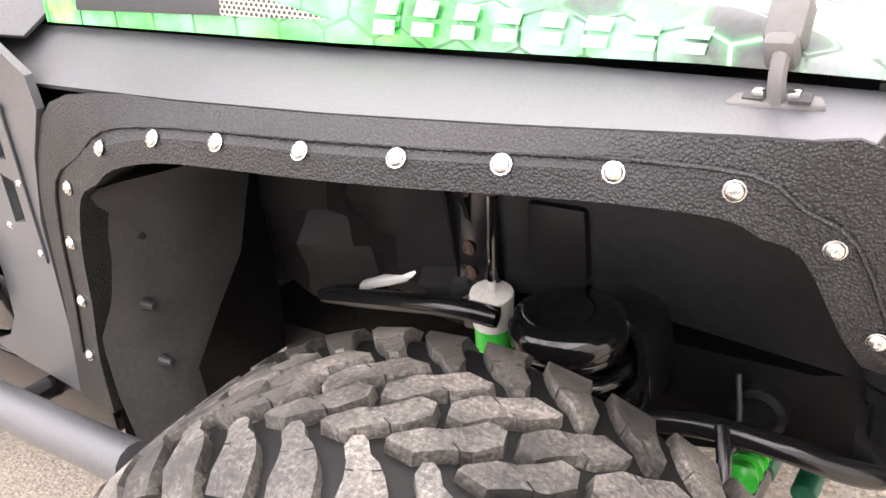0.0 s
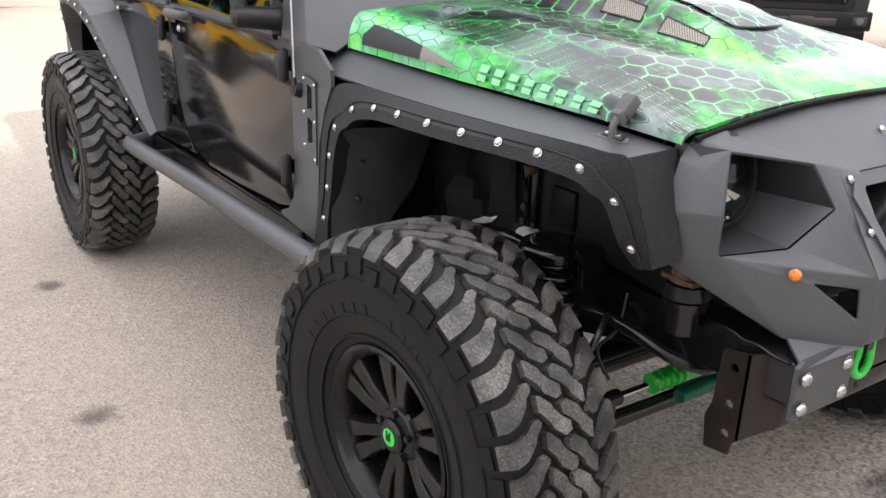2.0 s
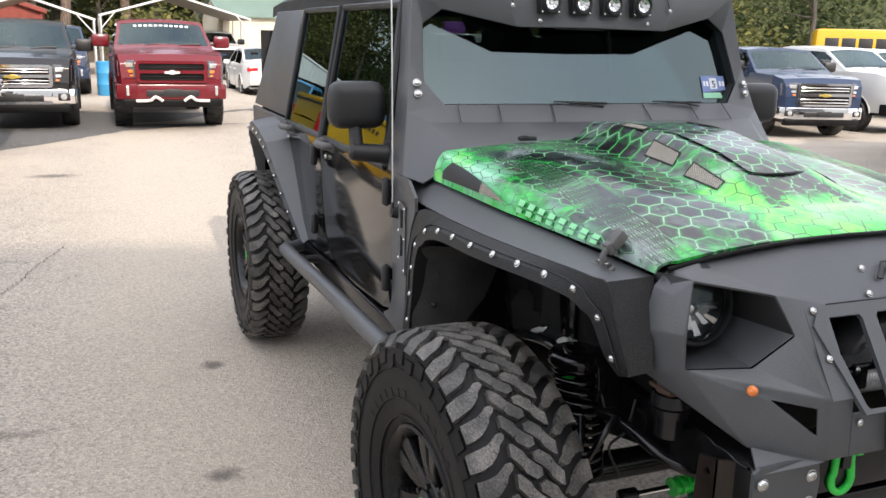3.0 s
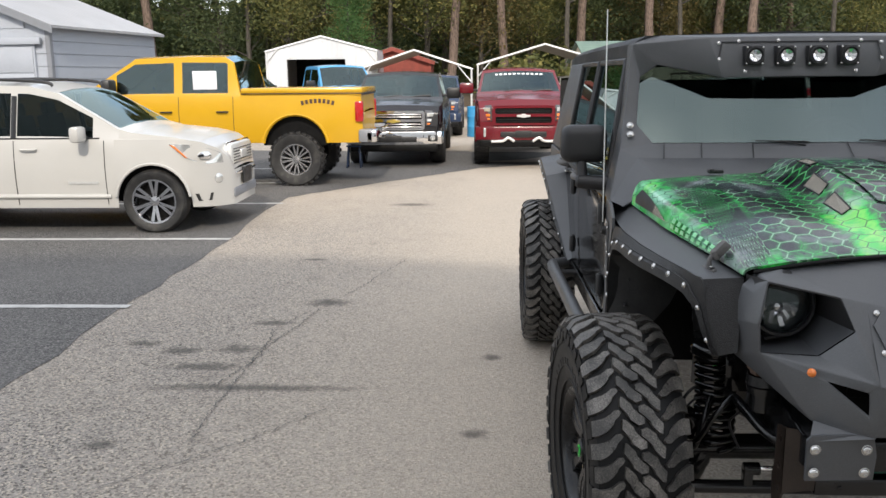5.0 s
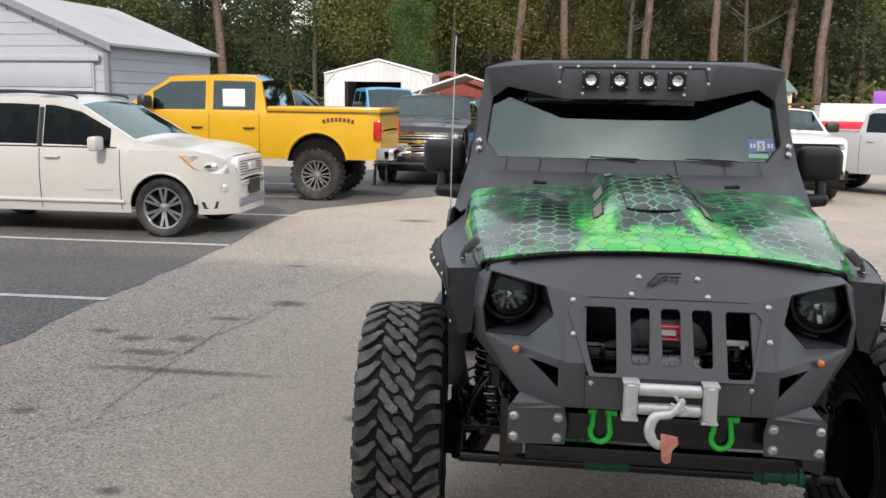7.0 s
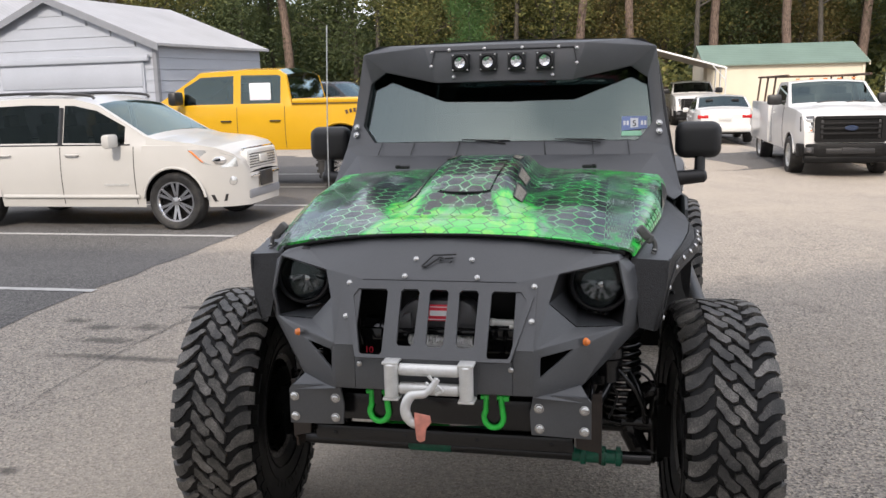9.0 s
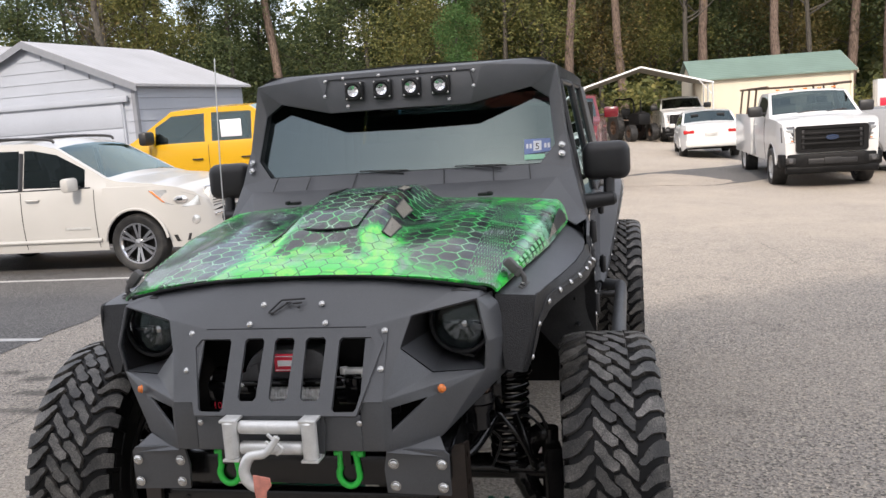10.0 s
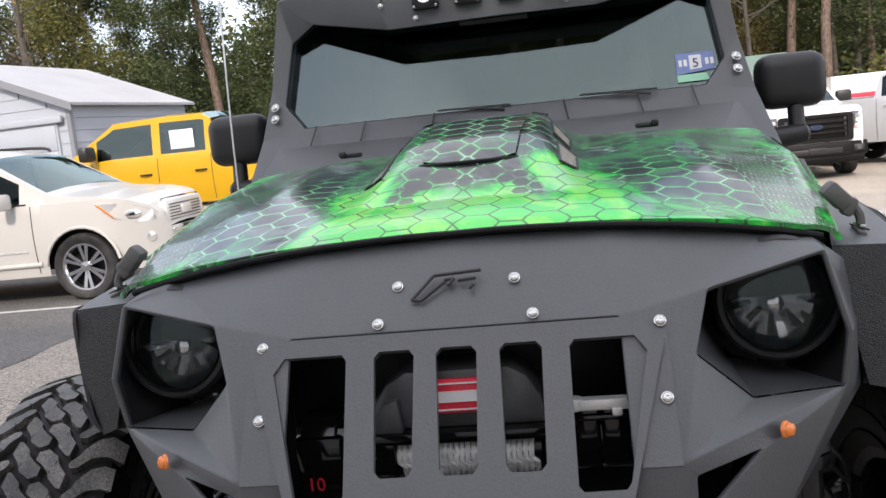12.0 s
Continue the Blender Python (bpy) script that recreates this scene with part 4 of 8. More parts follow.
            face(bm, [ax @ p for p in pts])
        lathe(bm, [(.016, -.02), (.014, -.010), (.006, -.006), (.0005, -.005)], 16, ax @ pose(0, 0, -.012))
        lathe(bm, [(.090, .008), (.087, .016), (.084, .008)], 36, ax)
        part("reflector", bm, M_CHROME, lamp, "chrome reflector segments", 40)
        bm = bmesh.new()
        face(bm, [ax @ Vector(p) for p in ((-.078, -.004, .002), (.078, -.004, .002), (.072, -.002, .030), (.05, 0, .062), (-.05, 0, .062), (-.072, -.002, .030))])
        part("lamp_mask", bm, M_GLOSS, lamp, "", 0)
        # amber marker
        nrm = Vector((.62, s * .72, .12))
        bm = bmesh.new()
        c = Vector((.590, s * .466, .976))
        m = Matrix.Translation(c) @ nrm.to_track_quat("Y", "Z").to_matrix().to_4x4()
        lathe(bm, [(.0125, 0), (.0125, .003), (.0105, .005), (.0105, .008), (.008, .012), (.0005, .014)], 18, m)
        part("marker_lamp", bm, M_AMBER, shell, "small amber marker lamp")
        # end plate of the bumper with its four bolts
        bm = bmesh.new()
        slab(bm, [R(p, s) for p in ((.648, -.487, .800), (.652, -.475, .815), (.655, -.312, .822), (.655, -.300, .760), (.655, -.305, .690), (.650, -.487, .683))], (-.010, 0, 0))
        slab(bm, [R(p, s) for p in ((.650, -.482, .806), (.655, -.312, .822), (.676, -.316, .826), (.590, -.452, .836))], (0, 0, -.008))
        part("bumper_end_plate", bm, M_ARMOUR, shell, "flat charcoal end plate", 25, 0.0)
        for y, z in ((-.467, .777), (-.328, .777), (-.467, .709), (-.330, .711)):
            bm = bmesh.new()
            dome_bolt(bm, R((.655, y, z), s), (1, 0, 0), .0135)
            part("bolt", bm, M_BOLT, shell, "polished button-head bolt", 40)
        # small bolts of the face
        for y, z, x in ((-.300, 1.140, .566), (-.297, 1.045, .628), (-.240, .906, .684), (-.067, .930, .684), (-.092, 1.208, .497), (-.118, 1.162, .552)):
            bm = bmesh.new()
            bx, by, bz = R((x, y, z), s)
            dome_bolt(bm, (bx, by + .007, bz), (.84, 0, .55) if z > 1 else (1, 0, 0), .0077)
            part("bolt", bm, M_BOLT, shell, "polished button-head bolt", 40)
    # brand mark: plain zigzag bars
    bm = bmesh.new()
    zig = [((-.060, 1.190), (-.026, 1.221)), ((-.026, 1.221), (.048, 1.224)), ((-.060, 1.190), (-.046, 1.188)), ((-.046, 1.188), (-.008, 1.212)),
           ((-.010, 1.214), (.006, 1.215)), ((.006, 1.215), (-.004, 1.206)), ((.012, 1.212), (.040, 1.214)), ((.030, 1.200), (.036, 1.205))]
    for (y0, z0), (y1, z1) in zig:
        x0, x1 = .545 + .87 * (1.165 - z0) + .013, .545 + .87 * (1.165 - z1) + .013
        rod(bm, (x0 - .012, y0, z0), (x1 - .012, y1, z1), .003, seg=6)
    part("badge", bm, M_BLACK, shell, "engraved black zigzag badge")

    # -- winch behind the slots --
    bm = bmesh.new()
    rod(bm, (.525, -.105, .945), (.525, .120, .945), .038, seg=24)
    winch = part("winch", bm, M_CHASSIS, car, "black electric winch wound with steel rope")
    for y0, y1, r in ((-.27, -.118, .060), (.128, .27, .058)):
        bm = bmesh.new()
        lathe(bm, [(.001, y0), (r * .8, y0), (r, y0 + .012), (r, (y0 + y1) / 2 - .01), (r * .93, (y0 + y1) / 2 - .006), (r * .93, (y0 + y1) / 2 + .006), (r, (y0 + y1) / 2 + .01), (r, y1 - .008), (r * .9, y1), (.001, y1)], 24, pose(.495, 0, .955))
        part("motor_housing", bm, M_GLOSS, winch, "", 30)
    # the solenoid pack: a domed cover on a ledge
    bm = bmesh.new()
    prof = [(-.150, .992), (-.138, 1.030), (-.112, 1.066), (-.080, 1.086), (.080, 1.086), (.108, 1.070), (.128, 1.036), (.138, .992)]
    slab(bm, [(.470, y, z) for y, z in prof], (.086, 0, 0))
    part("control_box", bm, M_WINCH, winch, "dark grey solenoid cover", 30, .012)
    bm = bmesh.new()
    slab(bm, [(.540, y, z) for y, z in ((-.185, .985), (-.178, 1.006), (-.128, 1.014), (-.118, 1.040), (-.092, 1.046), (-.086, .985))], (.028, 0, 0))
    part("side_housing", bm, M_WINCH, winch, "grey cast clutch housing", 30, .006)
    bm = bmesh.new()
    box(bm, (.548, 0, .985), (.060, .31, .018))
    box(bm, (.552, -.145, .955), (.045, .085, .055))
    part("ledge", bm, M_GLOSS, winch, "", 30, .005)
    bm = bmesh.new()
    dome_bolt(bm, (.577, -.143, .982), (1, 0, .1), .008)
    part("bolt", bm, M_BOLT, winch, "", 40)
    for c, d in (((.53, -.228, .945), (.06, .075, .085)), ((.535, .190, .968), (.05, .040, .095)), ((.535, .234, .968), (.05, .044, .095)), ((.540, .212, 1.000), (.058, .098, .010))):
        bm = bmesh.new()
        box(bm, c, d)
        part("gear_housing", bm, M_GLOSS, winch, "", 30, .006)
    # rope: side by side turns, each a twisted strand
    for k in range(24):
        bm = bmesh.new()
        rings = []
        for i in range(40):
            a = 2 * math.pi * i / 40
            ring = []
            for j in range(6):
                b = 2 * math.pi * j / 6
                rr = .0043 * (1 + .20 * math.cos(3 * (b + i * .52)))
                rad = .0425 + rr * math.cos(b)
                ring.append((.525 + rad * math.cos(a), -.098 + k * .0088 + rr * math.sin(b) + .0088 * i / 40, .945 + rad * math.sin(a)))
            rings.append(ring)
        grid(bm, [[r[j % 6] for j in range(7)] for r in rings + rings[:1]])
        part("rope_turn", bm, M_ROPE, winch)
    bm = bmesh.new()
    box(bm, (.562, .002, 1.046), (.008, .084, .054))
    part("name_plate", bm, M_RED, winch, "red name plate with a white bar", 30, .003)
    bm = bmesh.new()
    box(bm, (.5675, .002, 1.046), (.002, .060, .017))
    box(bm, (.5675, .002, 1.0665), (.002, .074, .0022))
    box(bm, (.5675, .002, 1.0255), (.002, .074, .0022))
    part("plate_bars", bm, M_WHITE, winch)
    bm = bmesh.new()
    box(bm, (.562, .214, 1.021), (.022, .082, .017))
    rod(bm, (.562, .174, 1.012), (.562, .174, 1.032), .013, seg=14)
    box(bm, (.570, .236, 1.010), (.014, .016, .012))
    part("clutch_lever", bm, M_STEEL, winch, "silver clutch lever", 30, .003)
    cu = bpy.data.curves.new("rating", "FONT")
    cu.body, cu.size, cu.extrude, cu.align_x = "10", .030, .001, "CENTER"
    num = new("rating_number", cu)
    num.data.materials.append(M_RED)
    num.parent = winch
    num.matrix_local = pose(.565, -.236, .906, 90, 0, 90)
    # -- fairlead, hook --
    bm = bmesh.new()
    box(bm, (.692, 0, .925), (.014, .27, .03))
    slab(bm, [(.684, -.14, .945), (.684, .14, .945), (.684, .15, .90), (.684, .14, .815), (.684, -.14, .815), (.684, -.15, .90)], (.006, 0, 0))
    fair = part("fairlead", bm, M_ARMOUR, car, "roller fairlead with silver rollers", 25)
    for y in (-.116, .118):
        bm = bmesh.new()
        lathe(bm, [(.0005, -.056), (.016, -.056), (.022, -.050), (.022, .050), (.016, .056), (.0005, .056)], 18, pose(.735, y, .876, 90))
        part("roller", bm, M_STEEL, fair, "upright silver roller")
        for z in (.932, .818):
            bm = bmesh.new()
            box(bm, (.725, y, z), (.055, .050, .008))
            part("roller_bracket", bm, M_STEEL, fair, "", 30, .002)
    for z in (.907, .847):
        bm = bmesh.new()
        lathe(bm, [(.0005, -.096), (.014, -.096), (.019, -.090), (.019, .090), (.014, .096), (.0005, .096)], 18, pose(.722, 0, z, 0, 0, 0))
        part("roller", bm, M_STEEL, fair, "level silver roller")
    bm = bmesh.new()
    pipe(bm, [(.765, .035, .895), (.772, .015, .865), (.775, -.005, .850), (.778, -.045, .842), (.785, -.062, .805), (.787, -.050, .770), (.787, -.025, .757), (.787, -.008, .768)], [.010, .011, .013, .016, .016, .014, .010, .007], 10)
    hook = part("winch_hook", bm, M_STEEL, car, "silver winch hook with a faded red pull strap", 60)
    bm = bmesh.new()
    pipe(bm, [(.770, .01, .905), (.765, .03, .88), (.768, .05, .86), (.765, .03, .845)], .005, 8)
    pipe(bm, [(.745, .02, .885), (.765, .035, .895), (.770, .02, .875), (.760, 0.0, .88)], .004, 8)
    part("rope_end", bm, M_STEEL, hook, "steel thimble and cotter", 60)
    bm = bmesh.new()
    slab(bm, [(.798, -.030, .800), (.798, .018, .792), (.800, .022, .770), (.800, .004, .752), (.802, .002, .715), (.802, -.012, .708), (.802, -.024, .716), (.800, -.028, .758)], (.006, 0, 0))
    part("pull_strap", bm, M_STRAP, hook, "faded red webbing strap", 30, .0015)
    # -- shackles --
    for s in (-1, 1):
        bm = bmesh.new()
        yc = -.193 if s < 0 else .182
        pts = [(.617, yc - .022, .800)] + [(.617, yc + .031 * math.sin(radians(a)), .727 - .035 * math.cos(radians(a))) for a in range(-125, 126, 18)] + [(.617, yc + .022, .800)]
        pipe(bm, pts, .0095, 10, 3)
        sh = part("shackle", bm, M_GREEN, car, "bright green recovery shackle", 60)
        bm = bmesh.new()
        box(bm, (.585, yc, .785), (.09, .024, .055))
        part("shackle_mount", bm, M_CHASSIS, sh, "black welded mount")
        bm = bmesh.new()
        rod(bm, (.617, yc - .040, .792), (.617, yc + .044, .792), .0085, seg=12)
        rod(bm, (.617, yc + .034, .792), (.617, yc + .050, .792), .0135, seg=6)
        part("shackle_pin", bm, M_GREEN, sh, "bright green screw pin")

    # -- hood --
    bm = bmesh.new()
    hw = [(-.69, .750), (-.20, .712), (.20, .648), (.42, .606)]
    zlow = [(-.69, 1.264), (-.2, 1.245), (.2, 1.226), (.42, 1.206)]
    zedge = [(-.69, 1.362), (-.2, 1.325), (.2, 1.272), (.38, 1.236)]
    zc = [(-.69, 1.392), (-.3, 1.372), (.1, 1.338), (.3, 1.312), (.40, 1.294), (.43, 1.280)]

    def hood_z(x, y):
        """Top of the hood inside its rounded rim."""
        f = min(1.0, abs(y) / (lerp_at(hw, x) - .05))
        z = lerp_at(zc, x) + (lerp_at(zedge, x) - lerp_at(zc, x)) * f ** 2.2
        bul = lerp_at([(-.69, .060), (-.45, .085), (-.25, .085), (-.05, .068), (.12, .030), (.24, 0), (.5, 0)], x)
        z += bul * (1 - step(.135, .235, abs(y)))
        z += .016 * math.exp(-((abs(y) - .43) / .10) ** 2) * step(-.72, -.45, x) * (1 - step(.05, .35, x))
        return z

    rows = []
    for i in range(49):
        q = i / 48
        row = []
        for j in range(-34, 35):
            t = abs(j) / 34
            g = 1 if j >= 0 else -1
            def xy(y):
                xf = .428 - .036 * (abs(y) / .6) ** 2
                return -.69 + (xf + .69) * q
            if t < .8:
                yy = t / .8
                x = xy(yy * .55)
                w = lerp_at(hw, x) - .05
                row.append((x, g * yy * w, hood_z(x, yy * w)))
            else:
                k = (t - .8) / .2 * math.pi / 2
                x = xy(.6)
                w = lerp_at(hw, x)
                zt, zb = hood_z(x, w - .05), lerp_at(zlow, x)
                row.append((x, g * (w - .05 + .05 * math.sin(k)), zb + (zt - zb) * math.cos(k)))
        rows.append(row)
    grid(bm, rows)
    bmesh.ops.recalc_face_normals(bm, faces=bm.faces[:])
    bmesh.ops.solidify(bm, geom=bm.faces[:], thickness=.008)
    hood = part("hood", bm, M_HOOD, car, "hood painted with green flames and honeycomb", 50)
    # black pipe in place of the shaded gap under the front lip
    bm = bmesh.new()
    pipe(bm, [(.432 - .036 * (y / .6) ** 2, y, (1.276 if abs(y) < .05 else 1.277 - .055 * (abs(y) / .56) ** 2.3)) for y in [-.58 + k * .0725 for k in range(17)]], .006, 8, 1)
    part("hood_seal", bm, M_WELL, hood)
    # scoop insert
    bm = bmesh.new()
    rows = []
    for i in range(13):
        q = i / 12
        x = -.30 + .375 * q
        w = .115 - .02 * q
        dip = .002 * math.sin(q * math.pi) + .006 * step(.85, 1.0, q)
        rows.append([(x + .02 * (1 - (k / 6) ** 2), w * k / 6, hood_z(x, w * k / 6) + .006 - dip * (1 - (k / 6) ** 4)) for k in range(-6, 7)])
    grid(bm, rows)
    part("scoop", bm, M_HOOD, hood, "smooth painted scoop panel", 60)
    # dark pipe along the front edge paints in the shade of its crease
    bm = bmesh.new()
    pipe(bm, [(.078 + .02 * (1 - (y / .1) ** 2), y, hood_z(.08, y) - .003) for y in (-.1, -.06, -.02, .02, .06, .1)], .005, 8)
    part("scoop_lip", bm, M_WELL, hood)
    for s in (-1, 1):
        for x, y, wx in ((-.44, .135, .060), (-.21, .186, .070), (.01, .196, .072)):
            bm = bmesh.new()
            c = [(x - wx, s * (y - .018)), (x + wx, s * (y - .014)), (x + wx + .012, s * (y + .017)), (x - wx + .008, s * (y + .019))]
            slab(bm, [(px, py, hood_z(px, py) + .002) for px, py in c], (0, 0, .002))
            v = part("hood_vent", bm, M_MESH, hood, "tan expanded-mesh hood vent", 30)
            bm = bmesh.new()
            pipe(bm, [(px, py, hood_z(px, py) + .003) for px, py in c + c[:1]], .003, 6, 1)
            part("vent_rim", bm, M_BLACK, hood)
        # side vent: carbon teardrop with mesh
        def side(x, h, s=s):
            w = lerp_at(hw, x)
            zb, zt = lerp_at(zlow, x), hood_z(x, w - .05)
            k = math.acos(min(1, max(0, h)))
            return Vector((x, s * (w - .05 + .05 * math.sin(k) + .006), zb + (zt - zb) * h + .003))
        for nm, x0, x1, mat in (("side_vent", -.615, -.36, M_BLACK), ("side_vent_mesh", -.36, -.205, M_MESH)):
            bm = bmesh.new()
            rows = []
            for i in range(9):
                x = x0 + (x1 - x0) * i / 8
                q = (x + .615) / .41
                lo, hi = .18 + .10 * q, .80 - .50 * q ** 2.2 - .35 * max(0, .08 - q) / .08
                rows.append([side(x, lo + (hi - lo) * k / 6) for k in range(7)])
            grid(bm, rows)
            part(nm, bm, mat, hood, "carbon-look hood side vent" if mat is M_BLACK else "mesh of the hood side vent", 60)
        # eight letter-sized stencil bars along the side, each cut across
        for k in range(8):
            x = -.150 + k * .0455
            bm = bmesh.new()
            for u0, u1, h0, h1 in ((.003, .028, .14, .34), (.003, .028, .42, .64)):
                lean = .010
                pts = [side(x + u0 + lean * h0, h0), side(x + u1 + lean * h0, h0), side(x + u1 + lean * h1, h1), side(x + u0 + lean * h1, h1)]
                slab(bm, pts, (0, s * .0012, .0006))
            part("lettering_bar", bm, M_LETTER, hood, "pale green letter-sized bar", 0)
        # rubber latch
        bm = bmesh.new()
        slab(bm, [R(p, s) for p in ((.235, -.672, 1.200), (.305, -.662, 1.198), (.312, -.675, 1.193), (.228, -.690, 1.194))], (0, 0, .010))
        latch = part("hood_latch", bm, M_GREYPL, car, "grey rubber hood latch on black base", 30, .003)
        bm = bmesh.new()
        pipe(bm, [R(p, s) for p in ((.270, -.676, 1.203), (.270, -.676, 1.228), (.270, -.656, 1.258))], .008, 8)
        part("latch_strap", bm, M_GREYPL, latch)
        for x in (.250, .290):
            bm = bmesh.new()
            slab(bm, [R(p, s) for p in ((x - .009, -.668, 1.2082), (x + .009, -.668, 1.2080), (x + .010, -.682, 1.2038), (x - .008, -.682, 1.2040))], (0, 0, .003))
            part("latch_slot", bm, M_BLACK, latch, "black slot in the foot", 0)
            bm = bmesh.new()
            box(bm, R((x + (.005 if x < .27 else -.005), -.675, 1.210), s), (.011, .010, .008), (-s * 14, 0, 0))
            part("latch_bolt", bm, M_BOLT, latch, "pale bolt head", 30, .002)
        bm = bmesh.new()
        box(bm, R((.268, -.640, 1.264), s), (.036, .050, .030), (-s * 48, 0, 0))
        box(bm, R((.268, -.660, 1.244), s), (.030, .022, .034), (-s * 25, 0, 0))
        part("latch_head", bm, M_GREYPL, latch, "", 30, .008)
    # washer nozzles and hinges at the rear edge
    for s in (-1, 1):
        bm = bmesh.new()
        box(bm, (-.66, s * .42, 1.400), (.030, .062, .014))
        box(bm, (-.64, s * .44, 1.405), (.02, .02, .016))
        part("washer_nozzle", bm, M_BLACK, hood, "", 30, .005)

    # -- front fenders --
    ridge = [(-.97, -.800, 1.190), (-.74, -.808, 1.196), (-.55, -.822, 1.200), (-.36, -.824, 1.200), (-.14, -.806, 1.197), (.066, -.774, 1.194), (.26, -.738, 1.192), (.362, -.720, 1.188)]
    inner = [(-.97, -.745, 1.262), (-.74, -.738, 1.258), (-.55, -.725, 1.251), (-.36, -.708, 1.243), (-.14, -.690, 1.233), (.066, -.660, 1.222), (.26, -.628, 1.208), (.372, -.600, 1.196)]
    bolts = [(-.66, -.846, .789), (-.633, -.848, .889), (-.611, -.851, .986), (-.580, -.850, 1.071), (-.471, -.858, 1.140), (-.363, -.858, 1.163), (-.264, -.851, 1.166), (-.145, -.846, 1.168), (-.036, -.828, 1.167), (.066, -.804, 1.165), (.163, -.776, 1.160), (.260, -.748, 1.146), (.338, -.722, 1.094), (.376, -.701, 1.003)]
    for s in (-1, 1):
        bm = bmesh.new()
        band = [Vector(p) for p in bolts]
        arch = [Vector((x + (.028 if i < 4 else .020 if i == 4 else 0 if i < 11 else -.010 if i == 11 else -.024 if i == 12 else -.030), y - .004, z - (.0 if i < 3 else .010 if i == 3 else .024 if i == 4 else .028 if i < 11 else .026 if i == 11 else .012 if i == 12 else 0))) for i, (x, y, z) in enumerate(bolts)]
        top = []
        tops = {0: (-.72, -.8385, .789), 1: (-.70, -.8385, .889), 2: (-.69, -.8378, .990), 3: (-.67, -.8345, 1.090)}
        for i, (x, y, z) in enumerate(bolts):
            if i in tops:
                top.append(Vector(tops[i]))
            elif i == 12:
                top.append(Vector((.388, -.712, 1.110)))
            elif i == 13:
                top.append(Vector((.412, -.690, 1.000)))
            elif i == 11:
                top.append(Vector((.300, -.734, 1.189)))
            else:
                top.append(Vector((x, lerp_at([(p[0], p[1]) for p in ridge], x) - .003, lerp_at([(p[0], p[2]) for p in ridge], x) - .001)))
        lip = [p + Vector((0, .045, -.004)) for p in arch]
        # lower leg of the front end
        for lst, p in ((lip, (.362, -.640, .962)), (arch, (.362, -.676, .958)), (band, (.386, -.686, .961)), (top, (.409, -.672, .965))):
            lst.append(Vector(p))
        for lst, p in ((lip, (-.64, -.80, .690)), (arch, (-.64, -.848, .690)), (band, (-.68, -.846, .690)), (top, (-.735, -.842, .690))):
            lst.insert(0, Vector(p))
        def rail(lst, mids):
            out = list(lst)
            for i, p in sorted(mids.items(), reverse=True):
                out.insert(i, Vector(p) if p is not None else (out[i - 1] + out[i]) / 2)
            fine = []
            for i in range(len(out) - 1):
                a, b, c, d = out[max(i - 1, 0)], out[i], out[i + 1], out[min(i + 2, len(out) - 1)]
                for k in range(3):
                    t = k / 3
                    fine.append(.5 * (2 * b + (c - a) * t + (2 * a - 5 * b + 4 * c - d) * t * t + (3 * b - a - 3 * c + d) * t ** 3))
            return fine + [out[-1]]
        soft = {5: None, 13: None}
        rails = [rail(lip, soft), rail(arch, soft), rail(band, soft), rail(top, {5: (-.600, -.832, 1.180), 13: (.366, -.722, 1.186)})]
        grid(bm, [[R(p, s) for p in lst] for lst in rails])
        bmesh.ops.recalc_face_normals(bm, faces=bm.faces[:])
        bmesh.ops.solidify(bm, geom=bm.faces[:], thickness=.006)
        fend = part("front_fender", bm, M_LINER, car, "black textured steel fender with polished bolts", 22)
        bm = bmesh.new()
        grid(bm, [[R(p, s) for p in inner], [R(p, s) for p in ridge]])
        bmesh.ops.recalc_face_normals(bm, faces=bm.faces[:])
        bmesh.ops.solidify(bm, geom=bm.faces[:], thickness=.008)
        part("fender_top", bm, M_ARMOUR, fend, "smooth satin fender top", 25)
        bm = bmesh.new()
        grid(bm, [[R((x, y + .03, z - .02), s) for x, y, z in ridge], [R((x, y + .05, min(z, 1.19) - .06), s) for x, y, z in ridge]])
        part("fender_brace", bm, M_WELL, fend, "", 25)
        # raised bead outside the row of bolts
        bm = bmesh.new()
        bead = [b + (t - b) * (.34 if t.z - b.z < .08 else .26) + Vector((0, -.0025, 0)) for b, t in zip(band, top)]
        pipe(bm, [R(p, s) for p in rail(bead, soft)[3:-2]], .0024, 6, 1)
        part("fender_bead", bm, M_LINER, fend, "", 60)
        # front face of the fender
        bm = bmesh.new()
        f1, f2, f4, f3 = (.362, -.720, 1.189), (.374, -.600, 1.197), (.440, -.628, .985), (.409, -.674, .965)
        for f in ((f1, f2, (.41, -.615, 1.08), (.395, -.708, 1.09)), ((.395, -.708, 1.09), (.41, -.615, 1.08), f4, f3)):
            face(bm, [R(p, s) for p in f])
        bmesh.ops.remove_doubles(bm, verts=bm.verts[:], dist=.001)
        bmesh.ops.recalc_face_normals(bm, faces=bm.faces[:])
        bmesh.ops.solidify(bm, geom=bm.faces[:], thickness=.006)
        part("fender_nose", bm, M_LINER, fend, "coarse textured fender nose", 20)
        for k, p in enumerate(bolts):
            nrm = (Vector(top[k + 1]) - Vector(arch[k + 1])).cross(Vector(band[min(k + 2, 15)]) - Vector(band[k]))
            if nrm.y > 0:
                nrm = -nrm
            bm = bmesh.new()
            dome_bolt(bm, R(Vector(p) + nrm.normalized() * .001, s), R(nrm, s), .0090)
            part("bolt", bm, M_BOLT, fend, "polished button-head bolt", 40)
        # body side behind the arch: cowl panel with vents
        bm = bmesh.new()
        def cp(u, v, d, s=s):
            return (u, s * (lerp_at([(-1.0, .812), (-.72, .838)], u) - d), v)
